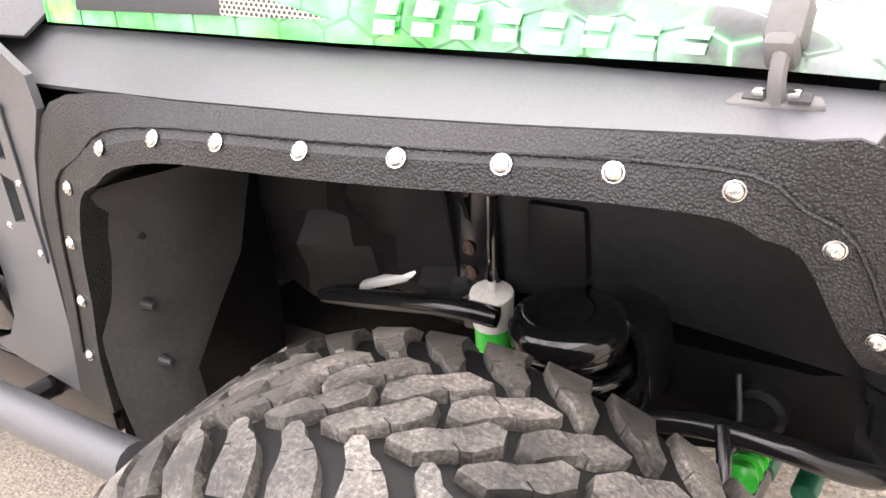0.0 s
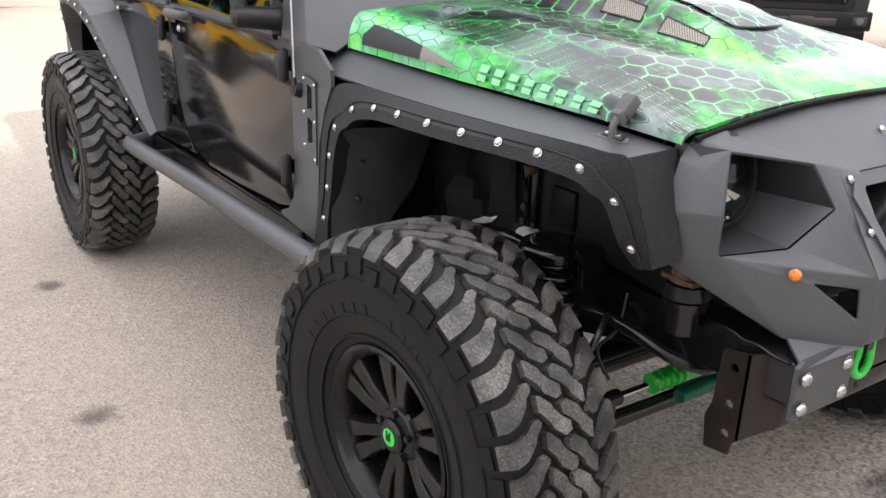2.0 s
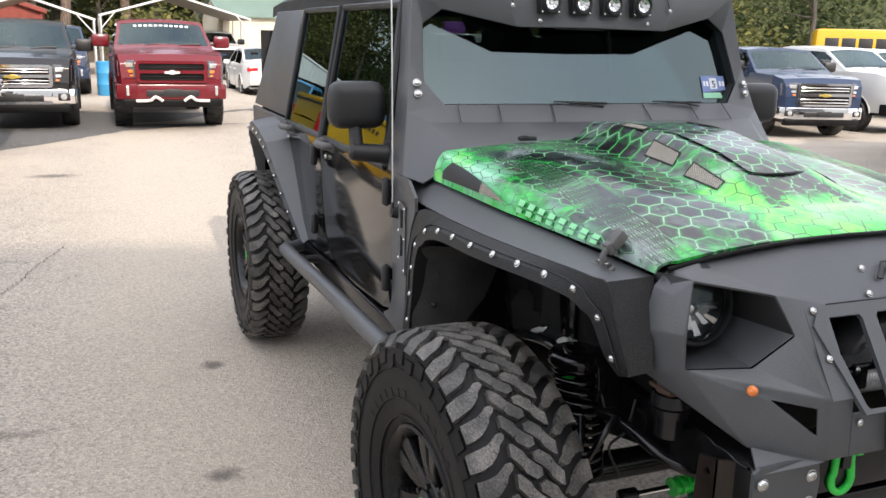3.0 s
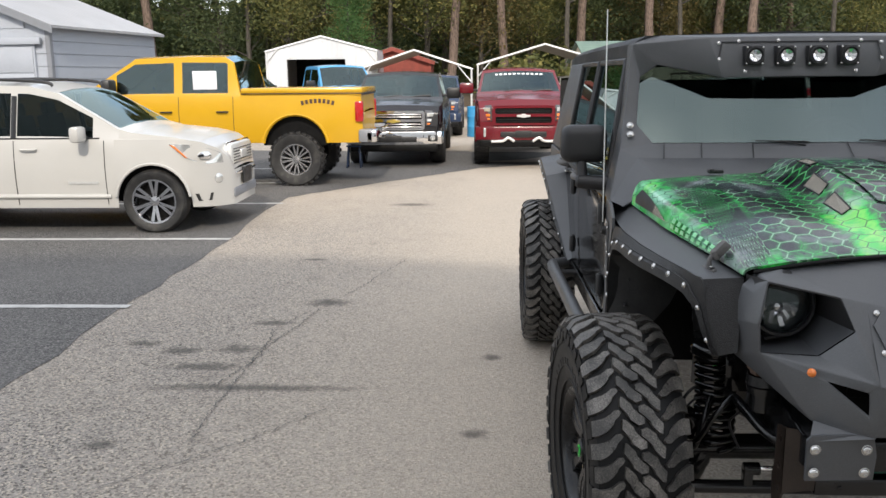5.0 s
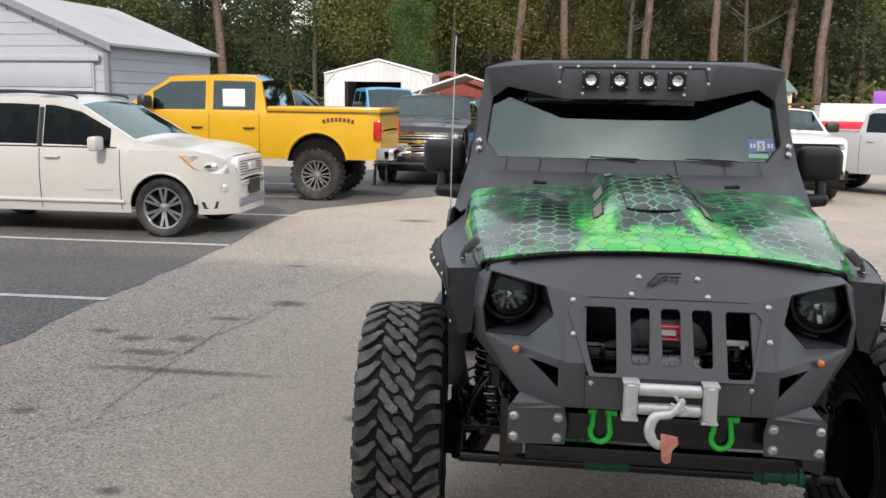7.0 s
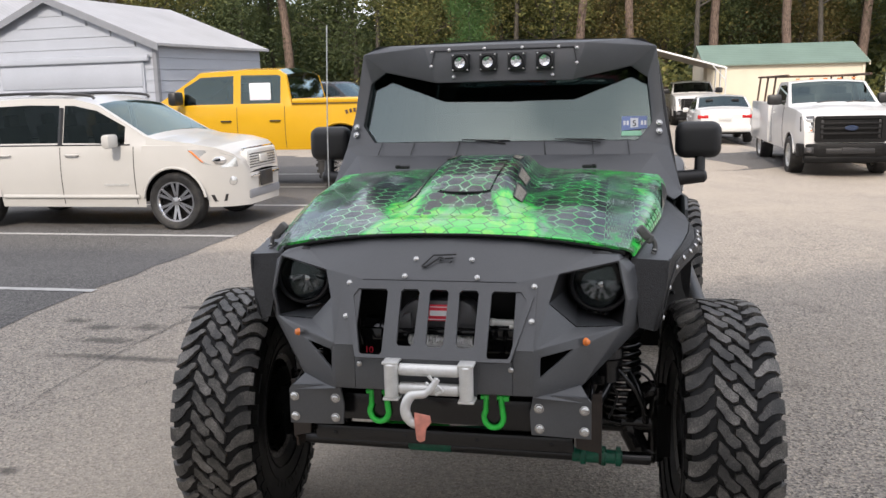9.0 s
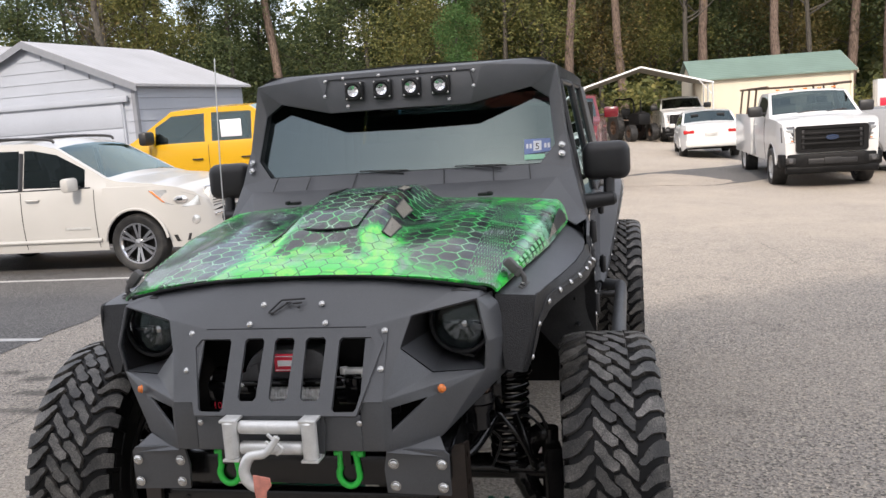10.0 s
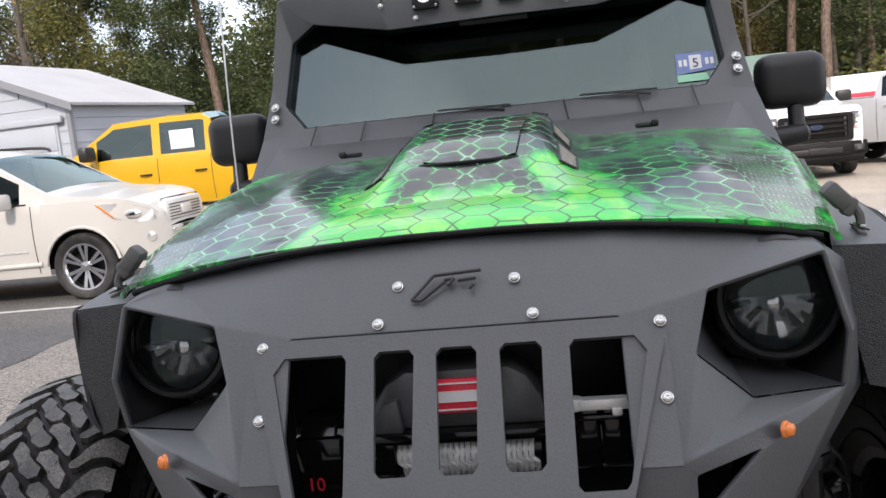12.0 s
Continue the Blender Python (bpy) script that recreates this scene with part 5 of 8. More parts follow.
        outer = [(-.725, .690), (-.700, 1.0), (-.665, 1.10), (-.625, 1.17), (-.63, 1.215), (-.70, 1.262), (-.918, 1.262), (-.908, 1.1), (-.903, .86), (-.918, .78), (-.965, .730), (-1.03, .703), (-1.03, .690)]
        vents = [[(-.775, .985), (-.738, .992), (-.738, 1.055), (-.775, 1.062)], [(-.775, 1.085), (-.738, 1.088), (-.738, 1.150), (-.775, 1.155)]]
        holed(bm, outer, vents, cp, .012)
        cowl = part("cowl_side", bm, M_ARMOUR, car, "charcoal cowl side panel with two vents", 25)
        bm = bmesh.new()
        holed(bm, [(-.712, .93), (-.712, 1.170), (-.808, 1.180), (-.808, .955)], vents, lambda u, v, d: cp(u, v, d - .004), .003)
        part("vent_plate", bm, M_ARMOUR, cowl, "", 20)
        for u, v in ((-.720, 1.160), (-.720, 1.055), (-.720, .945), (-.799, 1.168), (-.799, 1.072), (-.799, .975)):
            bm = bmesh.new()
            dome_bolt(bm, cp(u, v, -.004), (0, s, 0), .006)
            part("bolt", bm, M_BOLT, cowl, "", 40)
        bm = bmesh.new()
        face(bm, [cp(-.85, .93, .03), cp(-.71, .93, .03), cp(-.71, 1.17, .03), cp(-.85, 1.17, .03)])
        part("vent_backing", bm, M_BLACK, cowl, "", 0)

    # -- wheel wells --
    for s in (-1, 1):
        bm = bmesh.new()
        y0, y1 = -.835, -.46
        arc = [(-.655, .60), (-.625, .80), (-.60, .98), (-.555, 1.075), (-.46, 1.125), (-.2, 1.14), (.10, 1.14), (.20, 1.12)]
        grid(bm, [[R((x, yy if x < .1 else yy * (.9 if yy == y0 else 1), z), s) for x, z in arc] for yy in (y0, (y0 + y1) / 2, y1)])
        part("inner_fender", bm, M_WELL, car, "black inner fender", 40)
        bm = bmesh.new()
        grid(bm, [[R((x - (.046 if y < -.83 else .026 if y < -.79 else 0) - .02 * (y > -.6), y, z), s) for y in (-.842, -.80, min(-.735, yi - .03), min(-.66, yi - .012), yi)] for x, z, yi in ((-.48, .48, -.70), (-.555, .62, -.735), (-.578, .72, -.725), (-.580, .80, -.655), (-.572, .87, -.60), (-.56, .95, -.56), (-.54, 1.02, -.55), (-.50, 1.068, -.54), (-.42, 1.092, -.55))])
        liner = part("splash_liner", bm, M_FELT, car, "dusty black felt splash liner", 40)
        for y, z in ((-.78, .86), (-.77, .97), (-.775, .76)):
            bm = bmesh.new()
            rod(bm, R((-.590, y, z), s), R((-.566, y, z), s), .010, .006, 10)
            part("liner_clip", bm, M_BLACK, liner)
        bm = bmesh.new()
        # engine bay side wall with stamped panels
        slab(bm, [R(p, s) for p in ((-.66, -.46, .50), (.0, -.46, .62), (.34, -.46, .70), (.34, -.46, 1.13), (-.60, -.46, 1.13))], (0, -s * -.02, 0))
        wall = part("inner_wall", bm, M_WELL, car, "black stamped inner wall", 25, .004)
        for nm, x0, x1, z0, z1, mat, lab in (("wall_panel", -.100, -.010, .880, .985, M_BOARD, "raised panel"), ("splash_board", -.125, .245, .745, 1.13, M_BOARD, "flat black splash board")):
            bm = bmesh.new()
            yy = -.482 if nm == "wall_panel" else -.468
            box(bm, R(((x0 + x1) / 2, yy, (z0 + z1) / 2), s), (x1 - x0, .02, z1 - z0))
            part(nm, bm, mat, wall, lab, 25, .008)
        # crumpled liner behind the tower
        rng = random.Random(21)
        bm = bmesh.new()
        rows = []
        for i in range(12):
            x = -.64 + .45 * i / 11
            rows.append([R((x + rng.uniform(-.008, .008), -.500 + .018 * math.sin(i * 1.1 + j * .7) + rng.uniform(-.010, .010) + (.03 if j == 0 else 0), .70 + .42 * j / 8 + (.11 * max(0, 1 - j / 3)) * (i / 11)), s) for j in range(9)])
        grid(bm, rows)
        part("crumpled_liner", bm, M_BOARD, wall, "crumpled black liner sheet", 18)
        bm = bmesh.new()
        box(bm, R((-.185, -.470, .95), s), (.070, .05, .38))
        slab(bm, [R(p, s) for p in ((-.225, -.47, 1.12), (-.225, -.53, 1.12), (-.225, -.49, .80), (-.225, -.47, .80))], (.008, 0, 0))
        tower = part("shock_tower", bm, M_CHASSIS, car, "gloss black shock tower", 25, .006)
        for z in (.86, .90, .99):
            bm = bmesh.new()
            dome_bolt(bm, R((-.196, -.496, z), s), R((-.3, -1, 0), s), .010)
            part("tower_bolt", bm, M_RUST, tower, "rusty bolt", 40)
        # coil spring with bucket
        bm = bmesh.new()
        pts = []
        for k in range(185):
            a = k * math.pi / 8
            z = .530 + .322 * k / 184
            pts.append(R((lerp_at([(.53, .050), (.75, .040), (.84, .004)], z) + .062 * math.cos(a), -.572 + .062 * math.sin(a), z), s))
        pipe(bm, pts, .0108, 7, 1)
        spring = part("coil_spring", bm, M_GLOSS, car, "gloss black coil spring", 60)
        bm = bmesh.new()
        lathe(bm, [(.0005, .016), (.020, .016), (.030, .022), (.040, .020), (.056, .022), (.070, .016), (.079, .002), (.078, -.018), (.070, -.025), (.0005, -.025)], 32, pose(*R((.006, -.575, .865), s), 90))
        part("spring_bucket", bm, M_GLOSS, spring, "gloss black spring bucket", 50)
        bm = bmesh.new()
        grid(bm, [[R((x, y, z), s) for x, z in ((-.01, .880), (.04, .883), (.080, .878), (.098, .864), (.106, .835), (.108, .79), (.106, .740))] for y in (-.560, -.52, -.472)])
        bmesh.ops.recalc_face_normals(bm, faces=bm.faces[:])
        bmesh.ops.solidify(bm, geom=bm.faces[:], thickness=.016)
        part("bucket_arm", bm, M_GLOSS, spring, "folded gloss black bracket", 35, .004)
        # shock absorber
        bm = bmesh.new()
        rod(bm, R((-.115, -.55, 1.03), s), R((-.150, -.515, .845), s), .0058, seg=10)
        shock = part("shock_absorber", bm, M_CHROME, car, "shock absorber with chrome rod and white boot")
        bm = bmesh.new()
        rod(bm, R((-.150, -.515, .848), s), R((-.157, -.508, .790), s), .033, .030, 14)
        part("boot", bm, M_WHITEPL, shock, "dusty white boot", 30, .004)
        bm = bmesh.new()
        rod(bm, R((-.157, -.508, .795), s), R((-.164, -.501, .73), s), .027, seg=14)
        part("shock_collar", bm, M_GREEN, shock, "green shock collar")
        bm = bmesh.new()
        rod(bm, R((-.164, -.501, .73), s), R((-.185, -.48, .53), s), .026, seg=14)
        part("shock_body", bm, M_CHASSIS, shock, "black shock body")
        bm = bmesh.new()
        rod(bm, R((-.112, -.553, 1.045), s), R((-.116, -.549, 1.022), s), .022, .016, 12)
        part("bushing", bm, M_RUST, shock, "rusty top bushing")
        # exhaust and hoses far in
        bm = bmesh.new()
        pipe(bm, [R(p, s) for p in ((-.46, -.48, .770), (-.36, -.50, .815), (-.29, -.50, .842))], [.009, .010, .008], 10)
        part("exhaust_pipe", bm, M_STEEL, car, "scuffed steel exhaust pipe", 60)
        bm = bmesh.new()
        pipe(bm, [R(p, s) for p in ((-.50, -.50, .76), (-.36, -.54, .80), (-.20, -.56, .835), (-.12, -.55, .83))], .016, 8)
        part("control_arm", bm, M_CHASSIS, car, "gloss black control arm", 60)
        for rr, pts in ((.012, ((.10, -.60, .72), (.16, -.64, .66), (.14, -.66, .56), (.05, -.66, .52))), (.009, ((.20, -.56, .76), (.22, -.62, .70), (.18, -.66, .60), (.08, -.67, .55)))):
            bm = bmesh.new()
            pipe(bm, [R(p, s) for p in pts], rr, 8)
            part("brake_hose", bm, M_CHASSIS, car, "black brake hose", 60)
        for rr, pts in ((.0055, ((.03, -.60, .665), (.05, -.615, .725), (.07, -.645, .745), (.08, -.68, .72), (.06, -.70, .66))), (.0045, ((.05, -.58, .64), (.09, -.61, .71), (.10, -.65, .715), (.09, -.69, .67))), (.004, ((.20, -.50, .80), (.21, -.53, .72), (.18, -.56, .66), (.20, -.53, .58)))):
            bm = bmesh.new()
            pipe(bm, [R(p, s) for p in pts], rr, 8)
            part("brake_line", bm, M_BLACK, car, "thin black brake line", 60)
        # frame rail, body mount, bracket
        bm = bmesh.new()
        slab(bm, [R(p, s) for p in ((.635, -.39, .705), (.635, -.39, .805), (.32, -.39, .82), (0, -.39, .86), (-.5, -.39, .78), (-3.8, -.39, .78), (-3.8, -.39, .66), (-.5, -.39, .66), (0, -.39, .74), (.3, -.39, .70))], (0, s * .09, 0))
        rail = part("frame_rail", bm, M_CHASSIS, car, "gloss black frame rail", 25, .008)
        bm = bmesh.new()
        pipe(bm, [R((.36 + k * .022, -.484, .822 - .0020 * k + .006 * abs(math.sin(k * .9))), s) for k in range(13)], .0048, 8, 3)
        part("weld_bead", bm, M_GLOSS, rail, "wavy glossy weld edge", 60)
        for z in (.777, .709):
            bm = bmesh.new()
            rod(bm, R((.645, -.467, z), s), R((.622, -.467, z), s), .0075, seg=10)
            rod(bm, R((.645, -.467, z), s), R((.634, -.467, z), s), .014, seg=6)
            part("bolt_end", bm, M_BOLT, rail, "shiny bolt end with nut", 30)
        bm = bmesh.new()
        rod(bm, R((.39, -.53, .790), s), R((.39, -.53, .845), s), .036, .034, 18)
        rod(bm, R((.39, -.53, .845), s), R((.39, -.53, .868), s), .046, .050, 18)
        rod(bm, R((.39, -.53, .874), s), R((.39, -.53, .903), s), .052, .048, 18)
        box(bm, R((.39, -.485, .800), s), (.085, .070, .030))
        part("body_mount", bm, M_CHASSIS, rail, "black rubber body mount", 30)
        bm = bmesh.new()
        rod(bm, R((.39, -.53, .906), s), R((.39, -.53, .935), s), .040, .034, 14)
        box(bm, R((.39, -.53, .915), s), (.085, .075, .010))
        part("mount_washer", bm, M_RUST, rail, "rusty mount washer", 30)
        bm = bmesh.new()
        lathe(bm, [(.036, .0), (.036, .02), (.026, .024), (.022, .010), (.0005, .010)], 18, pose(*R((.226, -.482, .749), s), 0, 0, 180 if s < 0 else 0))
        part("rail_bushing", bm, M_CHASSIS, rail, "", 30)
        bm = bmesh.new()
        def br(u, v, d, s=s):
            return (u, s * (.515 - d), v)
        holed(bm, [(.492, .785), (.560, .800), (.560, .60), (.545, .585), (.540, .555), (.478, .545), (.470, .62), (.484, .66)], [[(.525 + .011 * math.cos(a), z + .011 * math.sin(a)) for a in [k * math.pi / 4 for k in range(8)]] for z in (.755, .67, .60)], br, .008)
        slab(bm, [R(p, s) for p in ((.560, -.515, .80), (.560, -.515, .60), (.600, -.44, .63), (.605, -.43, .80))], (-.008, 0, 0))
        part("tow_bracket", bm, M_BROWNBLACK, car, "brown-black drilled steel bracket", 25)
    # sway bar, axle, links
    bm = bmesh.new()
    for s in (-1, 1):
        pipe(bm, [R(p, s) for p in ((.03, -.560, .712), (.09, -.550, .728), (.18, -.545, .742), (.27, -.530, .730), (.34, -.50, .700), (.385, -.455, .680), (.40, -.38, .672), (.40, 0, .672))], .0165, 10)
    part("sway_bar", bm, M_CHASSIS, car, "gloss black sway bar", 60)
    bm = bmesh.new()
    rod(bm, (0, -.70, .500), (0, .70, .500), .045, seg=18)
    lathe(bm, [(.0005, -.11), (.06, -.11), (.12, -.06), (.135, 0), (.12, .06), (.06, .11), (.0005, .11)], 20, pose(0.02, .20, .50, 0, 0, 90))
    for s in (-1, 1):
        pipe(bm, [(0, s * .60, .50), (.01, s * .62, .56), (.02, s * .655, .62), (.02, s * .70, .635)], [.044, .040, .034, .032], 12)
        pipe(bm, [(0, s * .60, .50), (.01, s * .62, .44), (.02, s * .655, .385), (.02, s * .70, .375)], [.044, .040, .034, .032], 12)
        rod(bm, (.02, s * .700, .36), (.02, s * .705, .65), .030, seg=14)
        box(bm, (.06, s * .72, .50), (.07, .05, .20), (0, 0, 12 * s))
    part("front_axle", bm, M_CHASSIS, car, "black solid axle with differential")
    bm = bmesh.new()
    rod(bm, (-2.946, -.70, .500), (-2.946, .70, .500), .045, seg=18)
    lathe(bm, [(.0005, -.11), (.06, -.11), (.12, -.06), (.135, 0), (.12, .06), (.06, .11), (.0005, .11)], 20, pose(-2.946, 0, .50, 0, 0, 90))
    part("rear_axle", bm, M_CHASSIS, car, "black solid axle with differential")
    bm = bmesh.new()
    rod(bm, (.16, -.68, .425), (.16, .68, .418), .023, seg=14)
    part("tie_rod", bm, M_CHASSIS, car, "black tie rod")
    bm = bmesh.new()
    rod(bm, (.255, -.33, .500), (.26, .10, .53), .020, seg=14)
    part("track_bar", bm, M_TEAL, car, "grimy green track bar", 30, .003)
    for a, b in (((.16, .40, .418), (.16, .58, .418)), ((.16, -.215, .424), (.16, -.05, .423))):
        bm = bmesh.new()
        a, b = Vector(a), Vector(b)
        rod(bm, a, b, .026, seg=14)
        for q in (.22, .62, .92) if a.y > 0 else ():
            c = a.lerp(b, q)
            rod(bm, c - Vector((0, .010, 0)), c + Vector((0, .010, 0)), .034, seg=14)
            box(bm, c + Vector((.012, 0, .030)), (.016, .018, .028))
        part("tie_rod_sleeve", bm, M_TEAL, car, "grimy green sleeve", 30, .003)
    bm = bmesh.new()
    for k in range(5):
        rod(bm, (.160, -.325 + k * .026, .490 + k * .001), (.160, -.308 + k * .026, .491 + k * .001), .029, .024, seg=16)
    rod(bm, (.160, -.325, .49), (.160, -.06, .485), .021, seg=12)
    part("steering_damper", bm, M_GREEN, car, "bright green steering damper")
    bm = bmesh.new()
    rod(bm, (.160, -.46, .489), (.160, -.33, .490), .009, seg=10)
    part("damper_rod", bm, M_CHROME, car, "chrome damper rod")
    bm = bmesh.new()
    rod(bm, (.160, -.50, .489), (.160, -.445, .489), .022, seg=14)
    box(bm, (.16, -.485, .455), (.04, .03, .07))
    part("damper_mount", bm, M_CHASSIS, car, "black damper clamp", 30, .004)
    bm = bmesh.new()
    box(bm, (.56, 0, .735), (.10, .78, .09))
    part("crossmember", bm, M_CHASSIS, car, "black front crossmember", 25, .006)
    bm = bmesh.new()
    box(bm, (.555, 0, .628), (.05, .86, .052))
    part("skid_bar", bm, M_CHASSIS, car, "long black bar under the bumper", 25, .008)
    for yb in (-.36, -.12, .12, .36):
        bm = bmesh.new()
        dome_bolt(bm, (.580, yb, .628), (1, 0, 0), .007)
        part("skid_bolt", bm, M_CHASSIS, car, "", 40)
    bm = bmesh.new()
    box(bm, (.44, 0, 1.0), (.02, .60, .3))
    part("radiator", bm, M_WELL, car, "black radiator behind the slots", 25, .006)
    bm = bmesh.new()
    box(bm, (-.10, 0, .92), (.9, .86, .42))
    box(bm, (.30, 0, 1.05), (.10, .80, .26))
    box(bm, (-2.2, 0, .70), (3.0, .7, .12))
    part("engine_block", bm, M_WELL, car, "dark engine bay", 25, .01)

    # -- windshield cover --
    A0, A1, T0, T1 = (-1.000, 0, 1.948), (-1.000, -.385, 1.946), (-1.09, 0, 1.966), (-1.09, -.60, 1.960)
    O1, O2, O3, O4 = (-1.055, -.706, 1.920), (-.985, -.738, 1.630), (-.920, -.768, 1.470), (-.800, -.822, 1.262)
    L0, L1, WB, WA = (-.958, 0, 1.776), (-.966, -.325, 1.774), (-1.052, -.590, 1.830), (-1.048, -.667, 1.778)
    I1, I2, B0 = (-.960, -.690, 1.575), (-.918, -.625, 1.497), (-.905, 0, 1.498)
    C0, C1, D0, D1, D2 = (-.845, 0, 1.435), (-.868, -.700, 1.438), (-.685, 0, 1.385), (-.680, -.62, 1.352), (-.700, -.785, 1.252)
    fr = [(T0, T1, A1, A0), (T1, O1, A1), (A0, A1, L1, L0), (A1, O1, WB, L1), (O1, WA, WB), (O1, O2, I1, WA), (O2, O3, I2, I1), (I2, O3, C1),
          (B0, I2, C1, C0), (C0, C1, D1, D0), (C1, O4, D2, D1), (O3, O4, C1),
          (L0, L1, (-1.045, -.325, 1.80), (-1.045, 0, 1.80)), (L1, WB, (-1.10, -.57, 1.85), (-1.045, -.325, 1.80)),
          (O1, O2, (-1.10, -.738, 1.63), (-1.16, -.706, 1.92)), (O2, O3, (-1.03, -.775, 1.47), (-1.10, -.738, 1.63)), (O3, O4, (-.97, -.822, 1.262), (-1.03, -.775, 1.47)), (T1, O1, (-1.16, -.706, 1.92), (-1.16, -.60, 1.962))]
    cover = armour("windshield_cover", fr, M_ARMOUR, car, "faceted charcoal windshield surround with visor", .010)
    for s in (-1, 1):
        for z in (1.572, 1.535):
            bm = bmesh.new()
            x = -.960 + (1.572 - z) * .42
            dome_bolt(bm, (x + .012, s * .722, z), (.85, s * .25, .45), .0125)
            part("bolt", bm, M_BOLT, cover, "polished button-head bolt", 40)
        for y, z in ((-.345, 1.852), (-.345, 1.920), (-.235, 1.800), (-.26, 1.928), (-.09, 1.930)):
            bm = bmesh.new()
            x = -1.0 + (1.946 - z) * .25
            dome_bolt(bm, (x + .006, s * y, z), (1, 0, .2), .007)
            part("bolt", bm, M_BOLT, cover, "", 40)
        for k in (0.20, 0.42, 0.58):
            bm = bmesh.new()
            pipe(bm, [(-.905, s * k, 1.500), (-.845, s * (k + .01), 1.440)], .0022, 6, 1)
            part("cover_seam", bm, M_BLACK, cover, "", 0)
    bm = bmesh.new()
    pts = [(-.345, 1.86), (-.33, 1.925), (.33, 1.925), (.345, 1.86)]
    for (y0, z0), (y1, z1) in zip(pts, pts[1:]):
        rod(bm, (-1.0 + (1.946 - z0) * .25 + .004, y0, z0), (-1.0 + (1.946 - z1) * .25 + .004, y1, z1), .0025, seg=6)
    part("panel_line", bm, M_BLACK, cover)
    for y in (-.2, -.067, .067, .2):
        bm = bmesh.new()
        box(bm, (-.970, y, 1.866), (.050, .082, .082))
        for k in range(4):
            box(bm, (-1.005 + 0.0, y - .03 + k * .02, 1.866), (.04, .006, .075))
        pod = part("light_pod", bm, M_BLACK, car, "square black auxiliary light pod", 25, .006)
        fx = pose(-.944, y, 1.866, 0, 0, -90)
        bm = bmesh.new()
        lathe(bm, [(.037, 0), (.037, .010), (.033, .011), (.028, .004), (.024, .003)], 24, fx)
        part("pod_bezel", bm, M_BLACK, pod, "", 40)
        bm = bmesh.new()
        lathe(bm, [(.025, .006), (.020, .003), (.014, .001), (.0005, .001)], 20, fx)
        part("pod_reflector", bm, M_ALLOY, pod, "bright faceted reflector", 20)
        bm = bmesh.new()
        for a in range(8):
            c, d = math.cos(a * math.pi / 4), math.sin(a * math.pi / 4)
            face(bm, [(-.9435, y + .008 * c - .003 * d, 1.866 + .008 * d + .003 * c), (-.9435, y + .008 * c + .003 * d, 1.866 + .008 * d - .003 * c), (-.936, y + .024 * c + .007 * d, 1.866 + .024 * d - .007 * c), (-.936, y + .024 * c - .007 * d, 1.866 + .024 * d + .007 * c)])
        part("pod_facet", bm, M_CHROME, pod, "chrome reflector facets", 0)
        bm = bmesh.new()
        lathe(bm, [(.0005, .004), (.007, .004), (.007, .001)], 12, fx)
        part("pod_diode", bm, M_WHITE, pod, "white diode", 40)
        for dy in (-.034, .034):
            for dz in (-.034, .034):
                bm = bmesh.new()
                dome_bolt(bm, (-.945, y + dy, 1.866 + dz), (1, 0, 0), .004)
                part("pod_screw", bm, M_BOLT, pod, "", 40)
    # dark reveal round the opening
    bm = bmesh.new()
    loop = [B0, I2, I1, WA, WB, L1]
    loop = loop + [(x, -y, z) for x, y, z in loop[::-1]][:-1]
    ins = [Vector(p) + Vector((-.010, 0, 0)) for p in loop]
    grid(bm, [ins, [p + Vector((-.075, 0, -.010 if p.z < 1.6 else .012)) for p in ins]], True)
    part("window_reveal", bm, M_BLACK, cover, "black reveal round the glass", 20)
    # glass, wipers, sticker
    bm = bmesh.new()
    slab(bm, [(-.965, -.72, 1.470), (-.965, .72, 1.470), (-1.135, .70, 1.86), (-1.135, -.70, 1.86)], (-.006, 0, -.002))
    ws = part("windshield", bm, M_WINDSHIELD, car, "tinted windshield with an inspection sticker", 0)
    ws.visible_shadow = False
    for y0, y1 in ((.02, -.14), (.46, .30)):
        bm = bmesh.new()
        pipe(bm, [(-.890, y0, 1.488), (-.898, (y0 + y1) / 2, 1.500), (-.906, y1, 1.505)], .0035, 6)
        pipe(bm, [(-.902, y0 + .02, 1.501), (-.906, y1 - .05, 1.506)], .003, 6, 1)
        part("wiper", bm, M_BLACK, car, "black wiper")
    def gl(y, z, d=.004):
        return (-.965 - (z - 1.470) * .436 + d, y, z)
    bm = bmesh.new()
    slab(bm, [gl(.552, 1.535), gl(.668, 1.545), gl(.668, 1.60), gl(.552, 1.60)], (.001, 0, 0))
    part("inspection_sticker", bm, M_STICKBLUE, ws, "blue inspection sticker numbered 5", 0)
    bm = bmesh.new()
    slab(bm, [gl(.592, 1.548, .0055), gl(.628, 1.550, .0055), gl(.628, 1.592, .0055), gl(.592, 1.592, .0055)], (.001, 0, 0))
    part("sticker_field", bm, M_PAPER, ws, "", 0)
    bm = bmesh.new()
    slab(bm, [gl(.552, 1.512), gl(.648, 1.512), gl(.640, 1.534), gl(.552, 1.534)], (.001, 0, 0))
    part("lower_sticker", bm, M_STICKGREEN, ws, "pale green sticker", 0)
    cu = bpy.data.curves.new("digit", "FONT")
    cu.body, cu.size, cu.extrude, cu.align_x = "5", .042, .0006, "CENTER"
    dig = new("sticker_digit", cu)
    dig.data.materials.append(M_BLACK)
    dig.parent = ws
    dig.matrix_local = Matrix.Translation(gl(.610, 1.555, .0085)) @ pose(0, 0, 0, 66.5, 0, 90)
    for y in (.560, .575, .640, .655):
        bm = bmesh.new()
